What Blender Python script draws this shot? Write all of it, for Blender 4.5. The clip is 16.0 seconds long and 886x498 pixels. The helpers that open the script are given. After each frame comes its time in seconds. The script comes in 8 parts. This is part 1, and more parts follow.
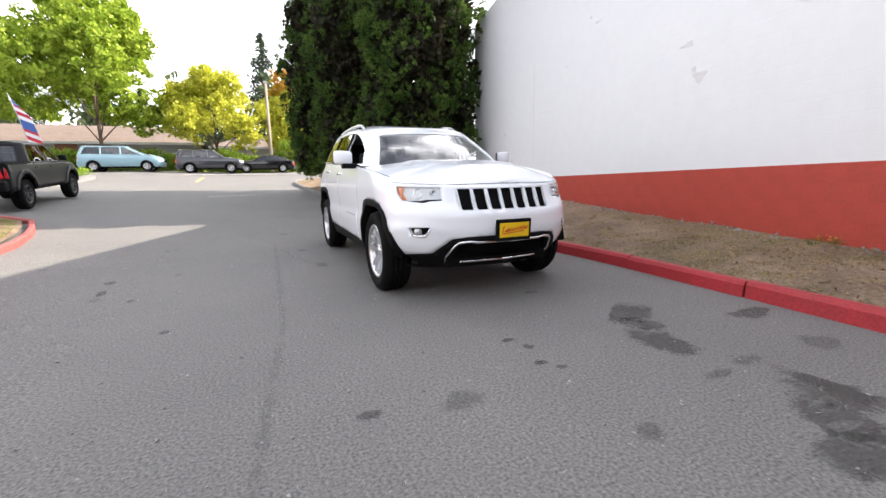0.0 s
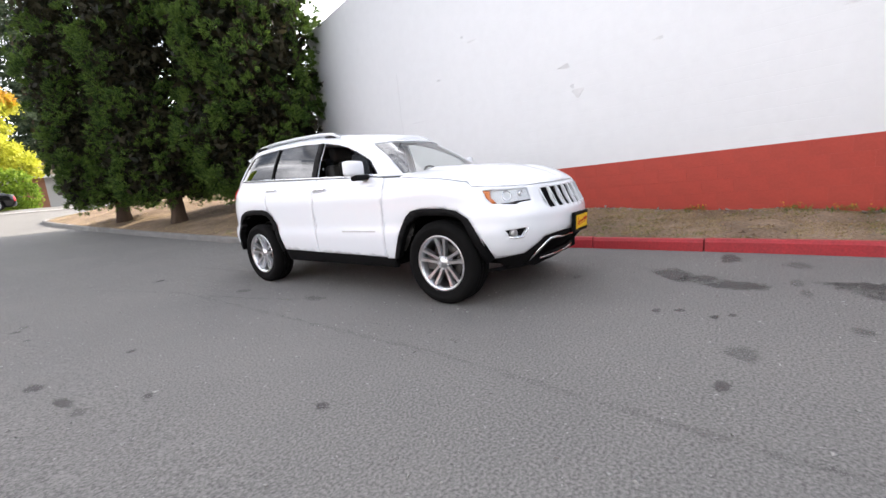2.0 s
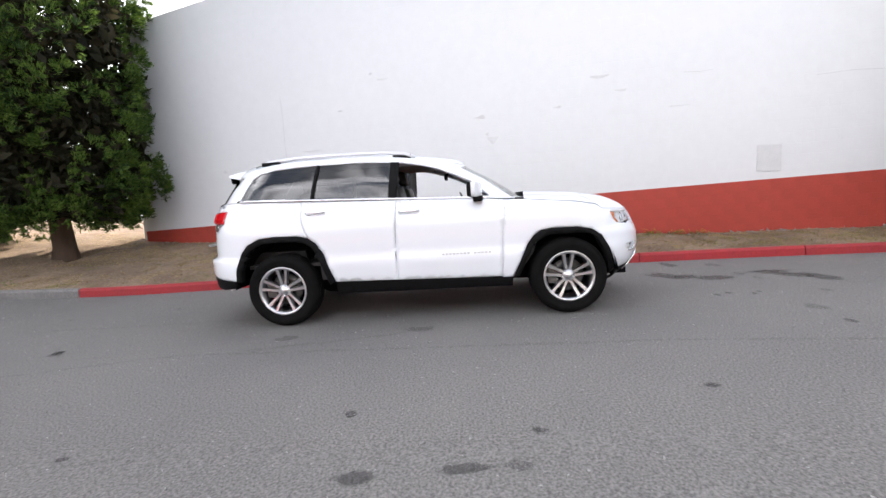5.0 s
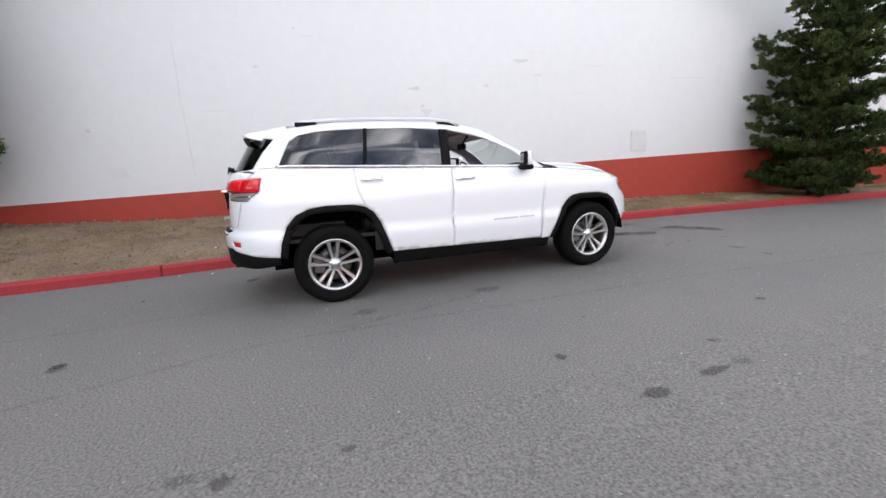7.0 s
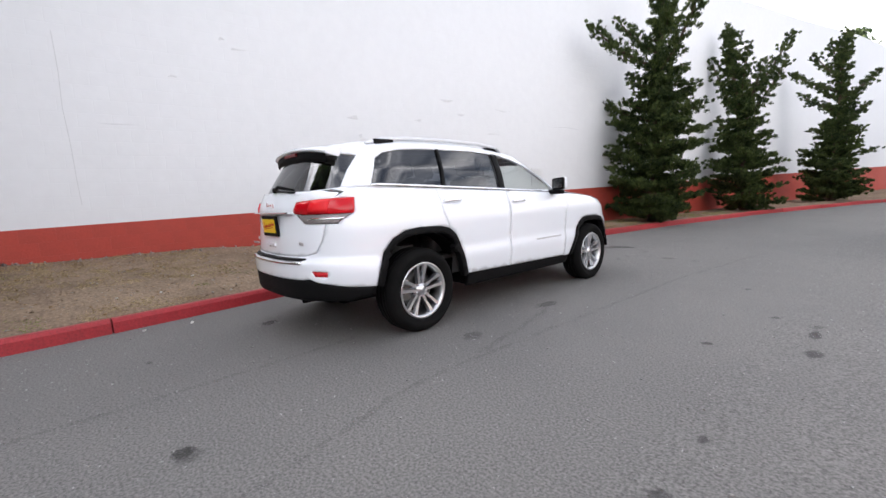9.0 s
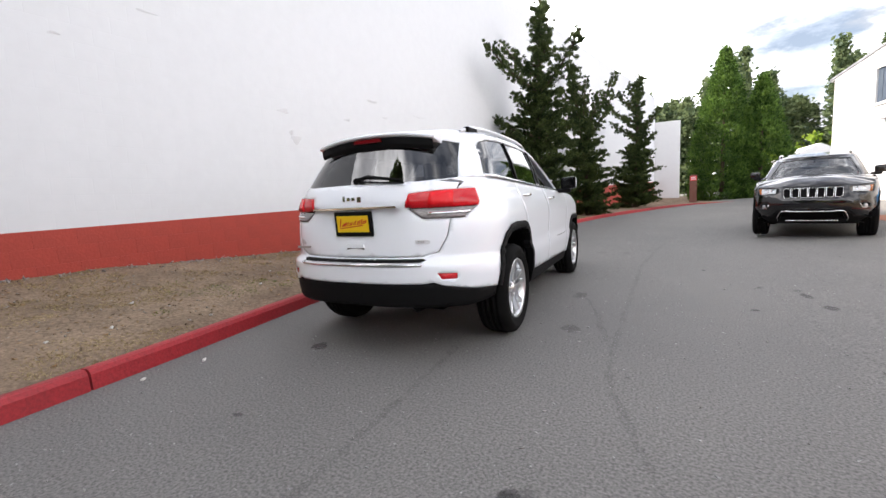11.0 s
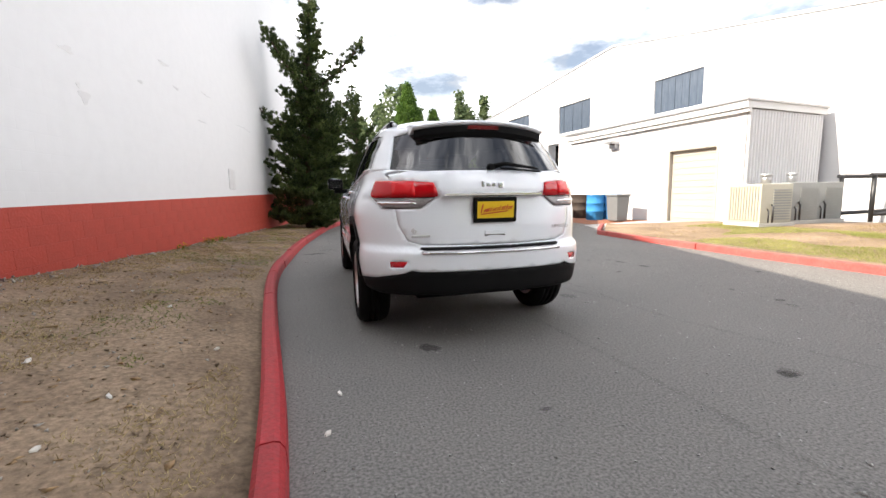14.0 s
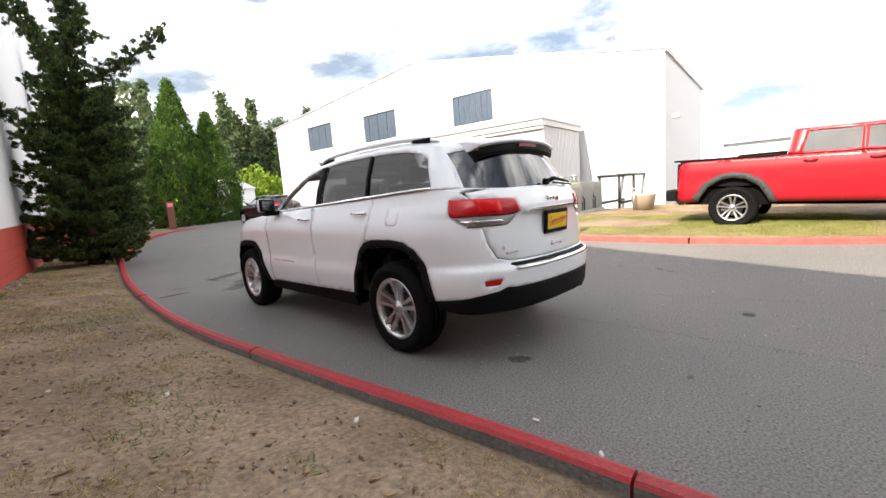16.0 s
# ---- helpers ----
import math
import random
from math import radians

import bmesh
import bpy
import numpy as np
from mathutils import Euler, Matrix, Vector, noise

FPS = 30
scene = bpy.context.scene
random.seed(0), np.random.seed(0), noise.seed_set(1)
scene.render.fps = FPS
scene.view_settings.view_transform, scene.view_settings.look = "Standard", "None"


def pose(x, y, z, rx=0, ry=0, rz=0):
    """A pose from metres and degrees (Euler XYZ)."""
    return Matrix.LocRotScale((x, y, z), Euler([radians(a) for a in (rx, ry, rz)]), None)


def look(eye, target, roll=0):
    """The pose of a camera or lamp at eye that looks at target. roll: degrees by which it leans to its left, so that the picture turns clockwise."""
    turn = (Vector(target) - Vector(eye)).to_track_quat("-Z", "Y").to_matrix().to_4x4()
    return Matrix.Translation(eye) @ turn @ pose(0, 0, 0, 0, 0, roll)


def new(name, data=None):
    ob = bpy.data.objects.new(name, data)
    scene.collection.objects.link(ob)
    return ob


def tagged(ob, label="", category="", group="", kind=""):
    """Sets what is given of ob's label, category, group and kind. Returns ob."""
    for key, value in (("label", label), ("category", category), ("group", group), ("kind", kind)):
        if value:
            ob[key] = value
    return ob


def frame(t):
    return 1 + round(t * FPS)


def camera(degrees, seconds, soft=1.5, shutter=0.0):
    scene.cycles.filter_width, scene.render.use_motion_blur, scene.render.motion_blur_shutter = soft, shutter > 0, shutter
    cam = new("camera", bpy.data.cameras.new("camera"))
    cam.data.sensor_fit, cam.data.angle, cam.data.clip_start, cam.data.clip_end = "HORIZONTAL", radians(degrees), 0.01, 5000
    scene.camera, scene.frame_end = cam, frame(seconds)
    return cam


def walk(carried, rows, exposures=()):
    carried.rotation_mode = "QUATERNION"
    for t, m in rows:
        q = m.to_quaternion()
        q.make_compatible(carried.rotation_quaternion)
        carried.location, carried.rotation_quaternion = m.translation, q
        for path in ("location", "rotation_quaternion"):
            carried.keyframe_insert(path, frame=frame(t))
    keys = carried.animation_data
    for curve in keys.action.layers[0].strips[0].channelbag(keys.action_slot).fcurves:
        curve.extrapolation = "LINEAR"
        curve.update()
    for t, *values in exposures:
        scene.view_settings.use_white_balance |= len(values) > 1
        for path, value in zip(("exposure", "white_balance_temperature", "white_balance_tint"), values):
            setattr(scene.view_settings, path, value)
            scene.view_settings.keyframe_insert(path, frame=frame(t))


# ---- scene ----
cam = camera(93.0, 16.0)
PATH = [
    (0, (-1.926, -5.307, 1.058), (-1.131, -3.503, 0.719), -1.1),
    (0.5, (-2.476, -4.947, 1.088), (-1.601, -3.185, 0.729), -2.1),
    (1, (-2.958, -4.594, 1.104), (-1.823, -2.978, 0.787), -1.7),
    (1.5, (-3.37, -4.152, 1.093), (-2.027, -2.717, 0.726), -3.8),
    (2, (-3.788, -3.699, 1.11), (-2.225, -2.497, 0.781), -5.5),
    (2.5, (-4.18, -3.176, 1.134), (-2.487, -2.189, 0.734), -8.8),
    (3, (-4.45, -2.647, 1.159), (-2.676, -1.772, 0.863), -8.0),
    (3.5, (-4.698, -2.083, 1.17), (-2.852, -1.376, 0.861), -6.9),
    (4, (-4.835, -1.543, 1.184), (-2.933, -0.983, 0.921), -4.0),
    (4.2, (-4.914, -1.34, 1.186), (-2.978, -0.904, 0.934), -3.5),
    (6.3, (-5.135, 0.929, 1.262), (-3.187, 0.615, 0.94), -4.4),
    (6.5, (-5.128, 1.164, 1.273), (-3.218, 0.695, 0.908), -3.8),
    (7, (-4.967, 1.738, 1.254), (-3.11, 1.109, 0.864), -3.0),
    (7.5, (-4.777, 2.302, 1.244), (-2.986, 1.482, 0.899), -2.6),
    (8, (-4.513, 2.851, 1.231), (-2.767, 1.927, 0.915), -5.0),
    (8.5, (-4.177, 3.316, 1.23), (-2.482, 2.279, 0.998), -3.5),
    (9, (-3.789, 3.754, 1.204), (-2.307, 2.436, 0.952), -2.5),
    (9.5, (-3.369, 4.097, 1.245), (-2.013, 2.646, 1.005), -1.9),
    (9.7, (-3.27, 4.245, 1.267), (-1.98, 2.737, 1.02), -3.6),
    (11.8, (-1.039, 5.197, 1.084), (-0.546, 3.268, 0.888), -0.2),
    (12, (-0.863, 5.287, 1.083), (-0.508, 3.329, 0.886), -0.5),
    (12.5, (-0.324, 5.342, 1.066), (-0.233, 3.365, 0.781), -1.7),
    (13, (0.197, 5.358, 1.081), (0.113, 3.371, 0.869), -0.6),
    (13.5, (0.701, 5.351, 1.078), (0.291, 3.414, 0.799), -1.2),
    (14, (1.188, 5.234, 1.103), (0.651, 3.324, 0.855), -0.9),
    (14.5, (1.706, 5.093, 1.133), (0.851, 3.306, 0.863), 0.9),
    (15, (2.163, 4.766, 1.166), (1.145, 3.067, 0.887), -0.8),
    (15.5, (2.591, 4.445, 1.205), (1.382, 2.867, 0.987), -2.0),
    (16, (2.99, 4.114, 1.279), (1.587, 2.714, 1.016), -4.2),
]
walk(cam, [(t, look(eye, target, roll)) for t, eye, target, roll in PATH],
     [(0, 1.24, 6450, 13), (4, 1.33, 6400, 13), (6.5, 1.18, 6400, 13), (9, 1.16, 6400, 13), (12, 1.20, 6650, 12), (14, 1.17, 6700, 11), (16, 1.17, 6750, 10)])

# ---------------------------------------------------------------- light
SUN_UP, SUN_ROUND = radians(37.0), radians(90.0)
world = bpy.data.worlds.new("sky")
scene.world = world
world.use_nodes = True
_n, _l = world.node_tree.nodes, world.node_tree.links
_bg = _n["Background"]
_sky = _n.new("ShaderNodeTexSky")
_sky.sky_type, _sky.sun_disc = "NISHITA", False
_sky.sun_elevation, _sky.sun_rotation = SUN_UP, SUN_ROUND
_sky.dust_density, _sky.ozone_density = 2.0, 1.0
_co = _n.new("ShaderNodeTexCoord")
_map = _n.new("ShaderNodeMapping")
_map.inputs["Scale"].default_value = (1.0, 1.0, 2.6)
_cl = _n.new("ShaderNodeTexNoise")
_cl.inputs["Scale"].default_value, _cl.inputs["Detail"].default_value, _cl.inputs["Roughness"].default_value = 3.4, 9.0, 0.60
_ra = _n.new("ShaderNodeValToRGB")
_ra.color_ramp.elements[0].position, _ra.color_ramp.elements[1].position = 0.40, 0.56
_ra.color_ramp.elements[0].color = (0.25, 0.25, 0.25, 1)
_mx = _n.new("ShaderNodeMix")
_mx.data_type = "RGBA"
_lit = _n.new("ShaderNodeTexNoise")
_lit.inputs["Scale"].default_value, _lit.inputs["Detail"].default_value, _lit.inputs["Roughness"].default_value = 3.6, 8.0, 0.62
_l.new(_map.outputs["Vector"], _lit.inputs["Vector"])
_span = _n.new("ShaderNodeMapRange")
_span.inputs["From Min"].default_value, _span.inputs["From Max"].default_value = 0.38, 0.63
_span.inputs["To Min"].default_value, _span.inputs["To Max"].default_value = 5.0, 28.0
_l.new(_lit.outputs["Fac"], _span.inputs["Value"])
_white = _n.new("ShaderNodeVectorMath")
_white.operation = "SCALE"
_white.inputs[0].default_value = (1.0, 1.01, 1.035)
_side = _n.new("ShaderNodeSeparateXYZ")
_l.new(_co.outputs["Generated"], _side.inputs["Vector"])
_near = _n.new("ShaderNodeMath")
_near.operation = "MULTIPLY_ADD"
_near.inputs[1].default_value, _near.inputs[2].default_value = 0.25, 1.10
_l.new(_side.outputs["X"], _near.inputs[0])
_glow = _n.new("ShaderNodeMath")
_glow.operation = "MULTIPLY"
_l.new(_span.outputs["Result"], _glow.inputs[0])
_l.new(_near.outputs["Value"], _glow.inputs[1])
_l.new(_glow.outputs["Value"], _white.inputs["Scale"])
_l.new(_white.outputs["Vector"], _mx.inputs["B"])
_l.new(_co.outputs["Generated"], _map.inputs["Vector"])
_l.new(_map.outputs["Vector"], _cl.inputs["Vector"])
_sep = _n.new("ShaderNodeSeparateXYZ")
_l.new(_co.outputs["Generated"], _sep.inputs["Vector"])
_thin = _n.new("ShaderNodeMath")
_thin.operation = "MULTIPLY_ADD"
_thin.inputs[1].default_value, _thin.inputs[2].default_value = -0.17, 0.068
_l.new(_sep.outputs["Z"], _thin.inputs[0])
# the cloud lies thicker towards the street and breaks up beyond the drive
_bank = _n.new("ShaderNodeMath")
_bank.operation = "MULTIPLY_ADD"
_bank.inputs[1].default_value = 0.045
_l.new(_sep.outputs["Y"], _bank.inputs[0])
_l.new(_thin.outputs["Value"], _bank.inputs[2])
_cov = _n.new("ShaderNodeMath")
_l.new(_cl.outputs["Fac"], _cov.inputs[0])
_l.new(_bank.outputs["Value"], _cov.inputs[1])
_l.new(_cov.outputs["Value"], _ra.inputs["Fac"])
_l.new(_ra.outputs["Color"], _mx.inputs["Factor"])
_l.new(_sky.outputs["Color"], _mx.inputs["A"])
_l.new(_mx.outputs["Result"], _bg.inputs["Color"])
_bg.inputs["Strength"].default_value = 0.085
sun = new("sun", bpy.data.lights.new("sun", "SUN"))
sun.data.energy, sun.data.angle, sun.data.color = 5.0, radians(0.6), (1.0, 0.91, 0.78)
sun.matrix_world = look((0, 0, 0), (-math.cos(SUN_UP) * math.sin(SUN_ROUND), -math.cos(SUN_UP) * math.cos(SUN_ROUND), -math.sin(SUN_UP)))


# ---------------------------------------------------------------- materials
def mat(name, color, rough=0.6, metal=0.0, coat=0.0, spec=0.5, bump=0.0, bump_scale=60.0, vary=0.0, vary_scale=3.0, color2=None,
        vary2=0.0, scale2=40.0, rand=0.0, alpha=1.0, trans=0.0, emit=0.0, stretch=(1, 1, 1), detail=6.0):
    """A principled material with mottling at two scales, relief, and a shift of value from piece to piece."""
    m = bpy.data.materials.new(name)
    m.use_nodes = True
    n, l = m.node_tree.nodes, m.node_tree.links
    b = n["Principled BSDF"]
    b.inputs["Base Color"].default_value = (*color, 1)
    b.inputs["Roughness"].default_value = rough
    b.inputs["Metallic"].default_value = metal
    b.inputs["Coat Weight"].default_value = coat
    b.inputs["Coat Roughness"].default_value = 0.03
    b.inputs["Specular IOR Level"].default_value = spec
    b.inputs["Transmission Weight"].default_value = trans
    b.inputs["Alpha"].default_value = alpha
    if emit:
        b.inputs["Emission Color"].default_value = (*color, 1)
        b.inputs["Emission Strength"].default_value = emit
    if not (vary or vary2 or bump or rand):
        return m
    co = n.new("ShaderNodeTexCoord")
    mp = n.new("ShaderNodeMapping")
    mp.inputs["Scale"].default_value = stretch
    l.new(co.outputs["Object"], mp.inputs["Vector"])
    last = None
    for amount, scale, other in ((vary, vary_scale, color2), (vary2, scale2, None)):
        if not amount:
            continue
        t = n.new("ShaderNodeTexNoise")
        t.inputs["Scale"].default_value, t.inputs["Detail"].default_value, t.inputs["Roughness"].default_value = scale, detail, 0.62
        l.new(mp.outputs["Vector"], t.inputs["Vector"])
        r = n.new("ShaderNodeMapRange")
        r.inputs["From Min"].default_value, r.inputs["From Max"].default_value = 0.34, 0.66
        l.new(t.outputs["Fac"], r.inputs["Value"])
        x = n.new("ShaderNodeMix")
        x.data_type = "RGBA"
        if last is None:
            x.inputs["A"].default_value = (*color, 1)
        else:
            l.new(last, x.inputs["A"])
        if other is not None:
            x.inputs["B"].default_value = (*other, 1)
            k = n.new("ShaderNodeMath")
            k.operation = "MULTIPLY"
            k.inputs[1].default_value = amount
            l.new(r.outputs["Result"], k.inputs[0])
            l.new(k.outputs["Value"], x.inputs["Factor"])
        else:
            x.blend_type = "MULTIPLY"
            x.inputs["Factor"].default_value = amount
            l.new(r.outputs["Result"], x.inputs["B"])
        last = x.outputs["Result"]
    if rand:
        oi = n.new("ShaderNodeObjectInfo")
        rr = n.new("ShaderNodeMapRange")
        rr.inputs["To Min"].default_value, rr.inputs["To Max"].default_value = 1 - rand, 1 + rand
        l.new(oi.outputs["Random"], rr.inputs["Value"])
        hs = n.new("ShaderNodeHueSaturation")
        l.new(rr.outputs["Result"], hs.inputs["Value"])
        if last is None:
            hs.inputs["Color"].default_value = (*color, 1)
        else:
            l.new(last, hs.inputs["Color"])
        last = hs.outputs["Color"]
    if last is not None:
        l.new(last, b.inputs["Base Color"])
    if bump:
        t = n.new("ShaderNodeTexNoise")
        t.inputs["Scale"].default_value, t.inputs["Detail"].default_value = bump_scale, 5.0
        l.new(mp.outputs["Vector"], t.inputs["Vector"])
        u = n.new("ShaderNodeBump")
        u.inputs["Strength"].default_value, u.inputs["Distance"].default_value = bump, 0.02
        l.new(t.outputs["Fac"], u.inputs["Height"])
        l.new(u.outputs["Normal"], b.inputs["Normal"])
    return m


def glass(name, tint, rough=0.0, f0=0.045):
    """A thin pane: see-through with a tint, and a mirror that grows from f0 towards grazing views, alike from both sides."""
    m = bpy.data.materials.new(name)
    m.use_nodes = True
    n, l = m.node_tree.nodes, m.node_tree.links
    n.remove(n["Principled BSDF"])
    t, g, x, f = (n.new(k) for k in ("ShaderNodeBsdfTransparent", "ShaderNodeBsdfGlossy", "ShaderNodeMixShader", "ShaderNodeLayerWeight"))
    t.inputs["Color"].default_value = (*tint, 1)
    g.inputs["Roughness"].default_value = rough
    f.inputs["Blend"].default_value = 0.5
    p, q = n.new("ShaderNodeMath"), n.new("ShaderNodeMath")
    p.operation, q.operation = "POWER", "MULTIPLY_ADD"
    p.inputs[1].default_value = 5.0
    q.inputs[1].default_value, q.inputs[2].default_value = 1 - f0, f0
    l.new(f.outputs["Facing"], p.inputs[0])
    l.new(p.outputs["Value"], q.inputs[0])
    l.new(q.outputs["Value"], x.inputs["Fac"])
    l.new(t.outputs["BSDF"], x.inputs[1])
    l.new(g.outputs["BSDF"], x.inputs[2])
    l.new(x.outputs["Shader"], n["Material Output"].inputs["Surface"])
    return m


def leaf(name, dark, light, rough=0.65, scale=2.2):
    """Foliage whose tone drifts through the crown and changes from leaf to leaf, a little light passing through."""
    m = bpy.data.materials.new(name)
    m.use_nodes = True
    n, l = m.node_tree.nodes, m.node_tree.links
    b = n["Principled BSDF"]
    b.inputs["Roughness"].default_value = rough
    b.inputs["Specular IOR Level"].default_value = 0.25
    geo = n.new("ShaderNodeNewGeometry")
    co = n.new("ShaderNodeTexCoord")
    t = n.new("ShaderNodeTexNoise")
    t.inputs["Scale"].default_value, t.inputs["Detail"].default_value = scale, 3.0
    l.new(co.outputs["Object"], t.inputs["Vector"])
    a = n.new("ShaderNodeMath")
    a.operation = "MULTIPLY_ADD"
    a.inputs[1].default_value, a.inputs[2].default_value = 0.55, -0.28
    l.new(geo.outputs["Random Per Island"], a.inputs[0])
    s = n.new("ShaderNodeMath")
    s.operation = "ADD"
    l.new(t.outputs["Fac"], s.inputs[0])
    l.new(a.outputs["Value"], s.inputs[1])
    r = n.new("ShaderNodeValToRGB")
    r.color_ramp.elements[0].position, r.color_ramp.elements[1].position = 0.25, 0.75
    r.color_ramp.elements[0].color, r.color_ramp.elements[1].color = (*dark, 1), (*light, 1)
    l.new(s.outputs["Value"], r.inputs["Fac"])
    l.new(r.outputs["Color"], b.inputs["Base Color"])
    tr = n.new("ShaderNodeBsdfTranslucent")
    l.new(r.outputs["Color"], tr.inputs["Color"])
    x = n.new("ShaderNodeMixShader")
    x.inputs["Fac"].default_value = 0.38
    l.new(b.outputs["BSDF"], x.inputs[1])
    l.new(tr.outputs["BSDF"], x.inputs[2])
    l.new(x.outputs["Shader"], n["Material Output"].inputs["Surface"])
    return m


M_ASPHALT = mat("asphalt", (0.243, 0.234, 0.221), 0.8, spec=0.3, bump=0.24, bump_scale=140, vary=0.55, vary_scale=0.55, color2=(0.188, 0.183, 0.177), vary2=0.62, scale2=70)
M_DIRT = mat("dry_earth", (0.375, 0.280, 0.196), 0.95, spec=0.1, bump=0.5, bump_scale=34, vary=0.95, vary_scale=1.1, color2=(0.195, 0.139, 0.097), vary2=0.5, scale2=30)
M_REDKERB = mat("red_kerb_paint", (0.41, 0.021, 0.028), 0.62, bump=0.2, bump_scale=60, vary=0.6, vary_scale=5, color2=(0.31, 0.022, 0.028), vary2=0.35, scale2=45, rand=0.10)
M_FADEDKERB = mat("faded_red_kerb_paint", (0.50, 0.085, 0.075), 0.75, bump=0.2, bump_scale=60, vary=0.7, vary_scale=5, color2=(0.42, 0.14, 0.12), vary2=0.3, scale2=45, rand=0.08)
M_GREYKERB = mat("bare_kerb_concrete", (0.26, 0.25, 0.24), 0.85, bump=0.6, bump_scale=50, vary=0.6, vary_scale=4, color2=(0.15, 0.145, 0.14), vary2=0.35, scale2=40, rand=0.08)
M_WHITEWALL = mat("white_wall_paint", (0.625, 0.625, 0.632), 0.75, bump=0.10, bump_scale=9, vary=0.3, vary_scale=0.35, color2=(0.585, 0.585, 0.592), vary2=0.03, scale2=5)
_wn, _wl = M_WHITEWALL.node_tree.nodes, M_WHITEWALL.node_tree.links
_wc, _ws, _wj, _wb, _wu = (_wn.new(k) for k in ("ShaderNodeTexCoord", "ShaderNodeSeparateXYZ", "ShaderNodeCombineXYZ", "ShaderNodeTexBrick", "ShaderNodeBump"))
_wl.new(_wc.outputs["Object"], _ws.inputs["Vector"])
_wl.new(_ws.outputs["Y"], _wj.inputs["X"])
_wl.new(_ws.outputs["Z"], _wj.inputs["Y"])
_wl.new(_wj.outputs["Vector"], _wb.inputs["Vector"])
_wb.inputs["Scale"].default_value, _wb.inputs["Mortar Size"].default_value, _wb.inputs["Mortar Smooth"].default_value = 1.0, 0.007, 0.6
_wb.inputs["Brick Width"].default_value, _wb.inputs["Row Height"].default_value = 0.406, 0.203
_wu.inputs["Strength"].default_value, _wu.inputs["Distance"].default_value, _wu.invert = 0.16, 0.01, True
_wl.new(_wb.outputs["Fac"], _wu.inputs["Height"])
_wl.new(_wu.outputs["Normal"], next(k for k in _wn if k.type == "BUMP" and k != _wu).inputs["Normal"])
M_REDWALL = mat("red_wall_paint", (0.42, 0.052, 0.032), 0.72, bump=0.35, bump_scale=40, vary=0.5, vary_scale=2.0, color2=(0.33, 0.045, 0.030), vary2=0.12, scale2=30, rand=0.015)
M_SCUFF = mat("wall_scuff_grey", (0.60, 0.60, 0.605), 0.85, vary=0.8, vary_scale=9, color2=(0.64, 0.64, 0.65), bump=0.3, bump_scale=40)
M_SHOP = mat("shop_white_paint", (0.58, 0.58, 0.59), 0.7, vary=0.3, vary_scale=0.7, color2=(0.53, 0.53, 0.54), bump=0.1, bump_scale=14)
M_BEIGE = mat("beige_door_paint", (0.37, 0.34, 0.30), 0.6, vary=0.4, vary_scale=2, color2=(0.33, 0.305, 0.27))
# near-black, so the unlit depth of recesses and openings is in the colour
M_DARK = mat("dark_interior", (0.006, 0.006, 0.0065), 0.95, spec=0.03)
M_TRIM = mat("white_trim", (0.60, 0.60, 0.60), 0.6, vary=0.3, vary_scale=3, color2=(0.50, 0.50, 0.50))
M_BLUEGLASS = mat("factory_window_blue", (0.040, 0.058, 0.085), 0.25, spec=0.6, vary=0.7, vary_scale=2.5, color2=(0.075, 0.092, 0.12), stretch=(1, 6, 1))
M_BARK = mat("tree_bark", (0.105, 0.070, 0.048), 0.95, bump=1.0, bump_scale=14, vary=0.7, vary_scale=4, color2=(0.055, 0.038, 0.028), stretch=(1, 1, 0.2))
M_METAL = mat("galvanised_steel", (0.42, 0.42, 0.43), 0.4, metal=0.8, vary=0.4, vary_scale=8, color2=(0.3, 0.3, 0.31))
M_BLACKMETAL = mat("black_steel_tube", (0.02, 0.02, 0.022), 0.4, spec=0.5)


# ---------------------------------------------------------------- mesh helpers
def mesh_ob(name, bm, material, parent=None, smooth=False):
    me = bpy.data.meshes.new(name)
    bm.to_mesh(me)
    bm.free()
    for m in material if isinstance(material, (list, tuple)) else (material,):
        me.materials.append(m)
    if smooth:
        me.shade_smooth()
    ob = new(name, me)
    ob.parent = parent
    return ob


def part(name, bm, material, parent, label="", smooth=False):
    """One mesh under a thing or a part."""
    ob = mesh_ob(name, bm, material, parent, smooth)
    return tagged(ob, label)


def thing(name, label, category, at=None, group="", kind=""):
    ob = new(name)
    if at is not None:
        ob.matrix_world = at
    return tagged(ob, label, category, group, kind)


def box(bm, x0, x1, y0, y1, z0, z1, bevel=0.0, m=None):
    """A box, with its edges chamfered."""
    got = bmesh.ops.create_cube(bm, size=1.0, matrix=Matrix.Translation(((x0 + x1) / 2, (y0 + y1) / 2, (z0 + z1) / 2)) @ Matrix.Diagonal((abs(x1 - x0), abs(y1 - y0), abs(z1 - z0), 1)))
    vs = got["verts"]
    if bevel:
        es = list({e for v in vs for e in v.link_edges})
        r = bmesh.ops.bevel(bm, geom=es, offset=bevel, segments=2, affect="EDGES", profile=0.6)
        vs = list({v for f in r["faces"] for v in f.verts} | {v for v in vs if v.is_valid})
    if m is not None:
        bmesh.ops.transform(bm, matrix=m, verts=vs)
    return vs


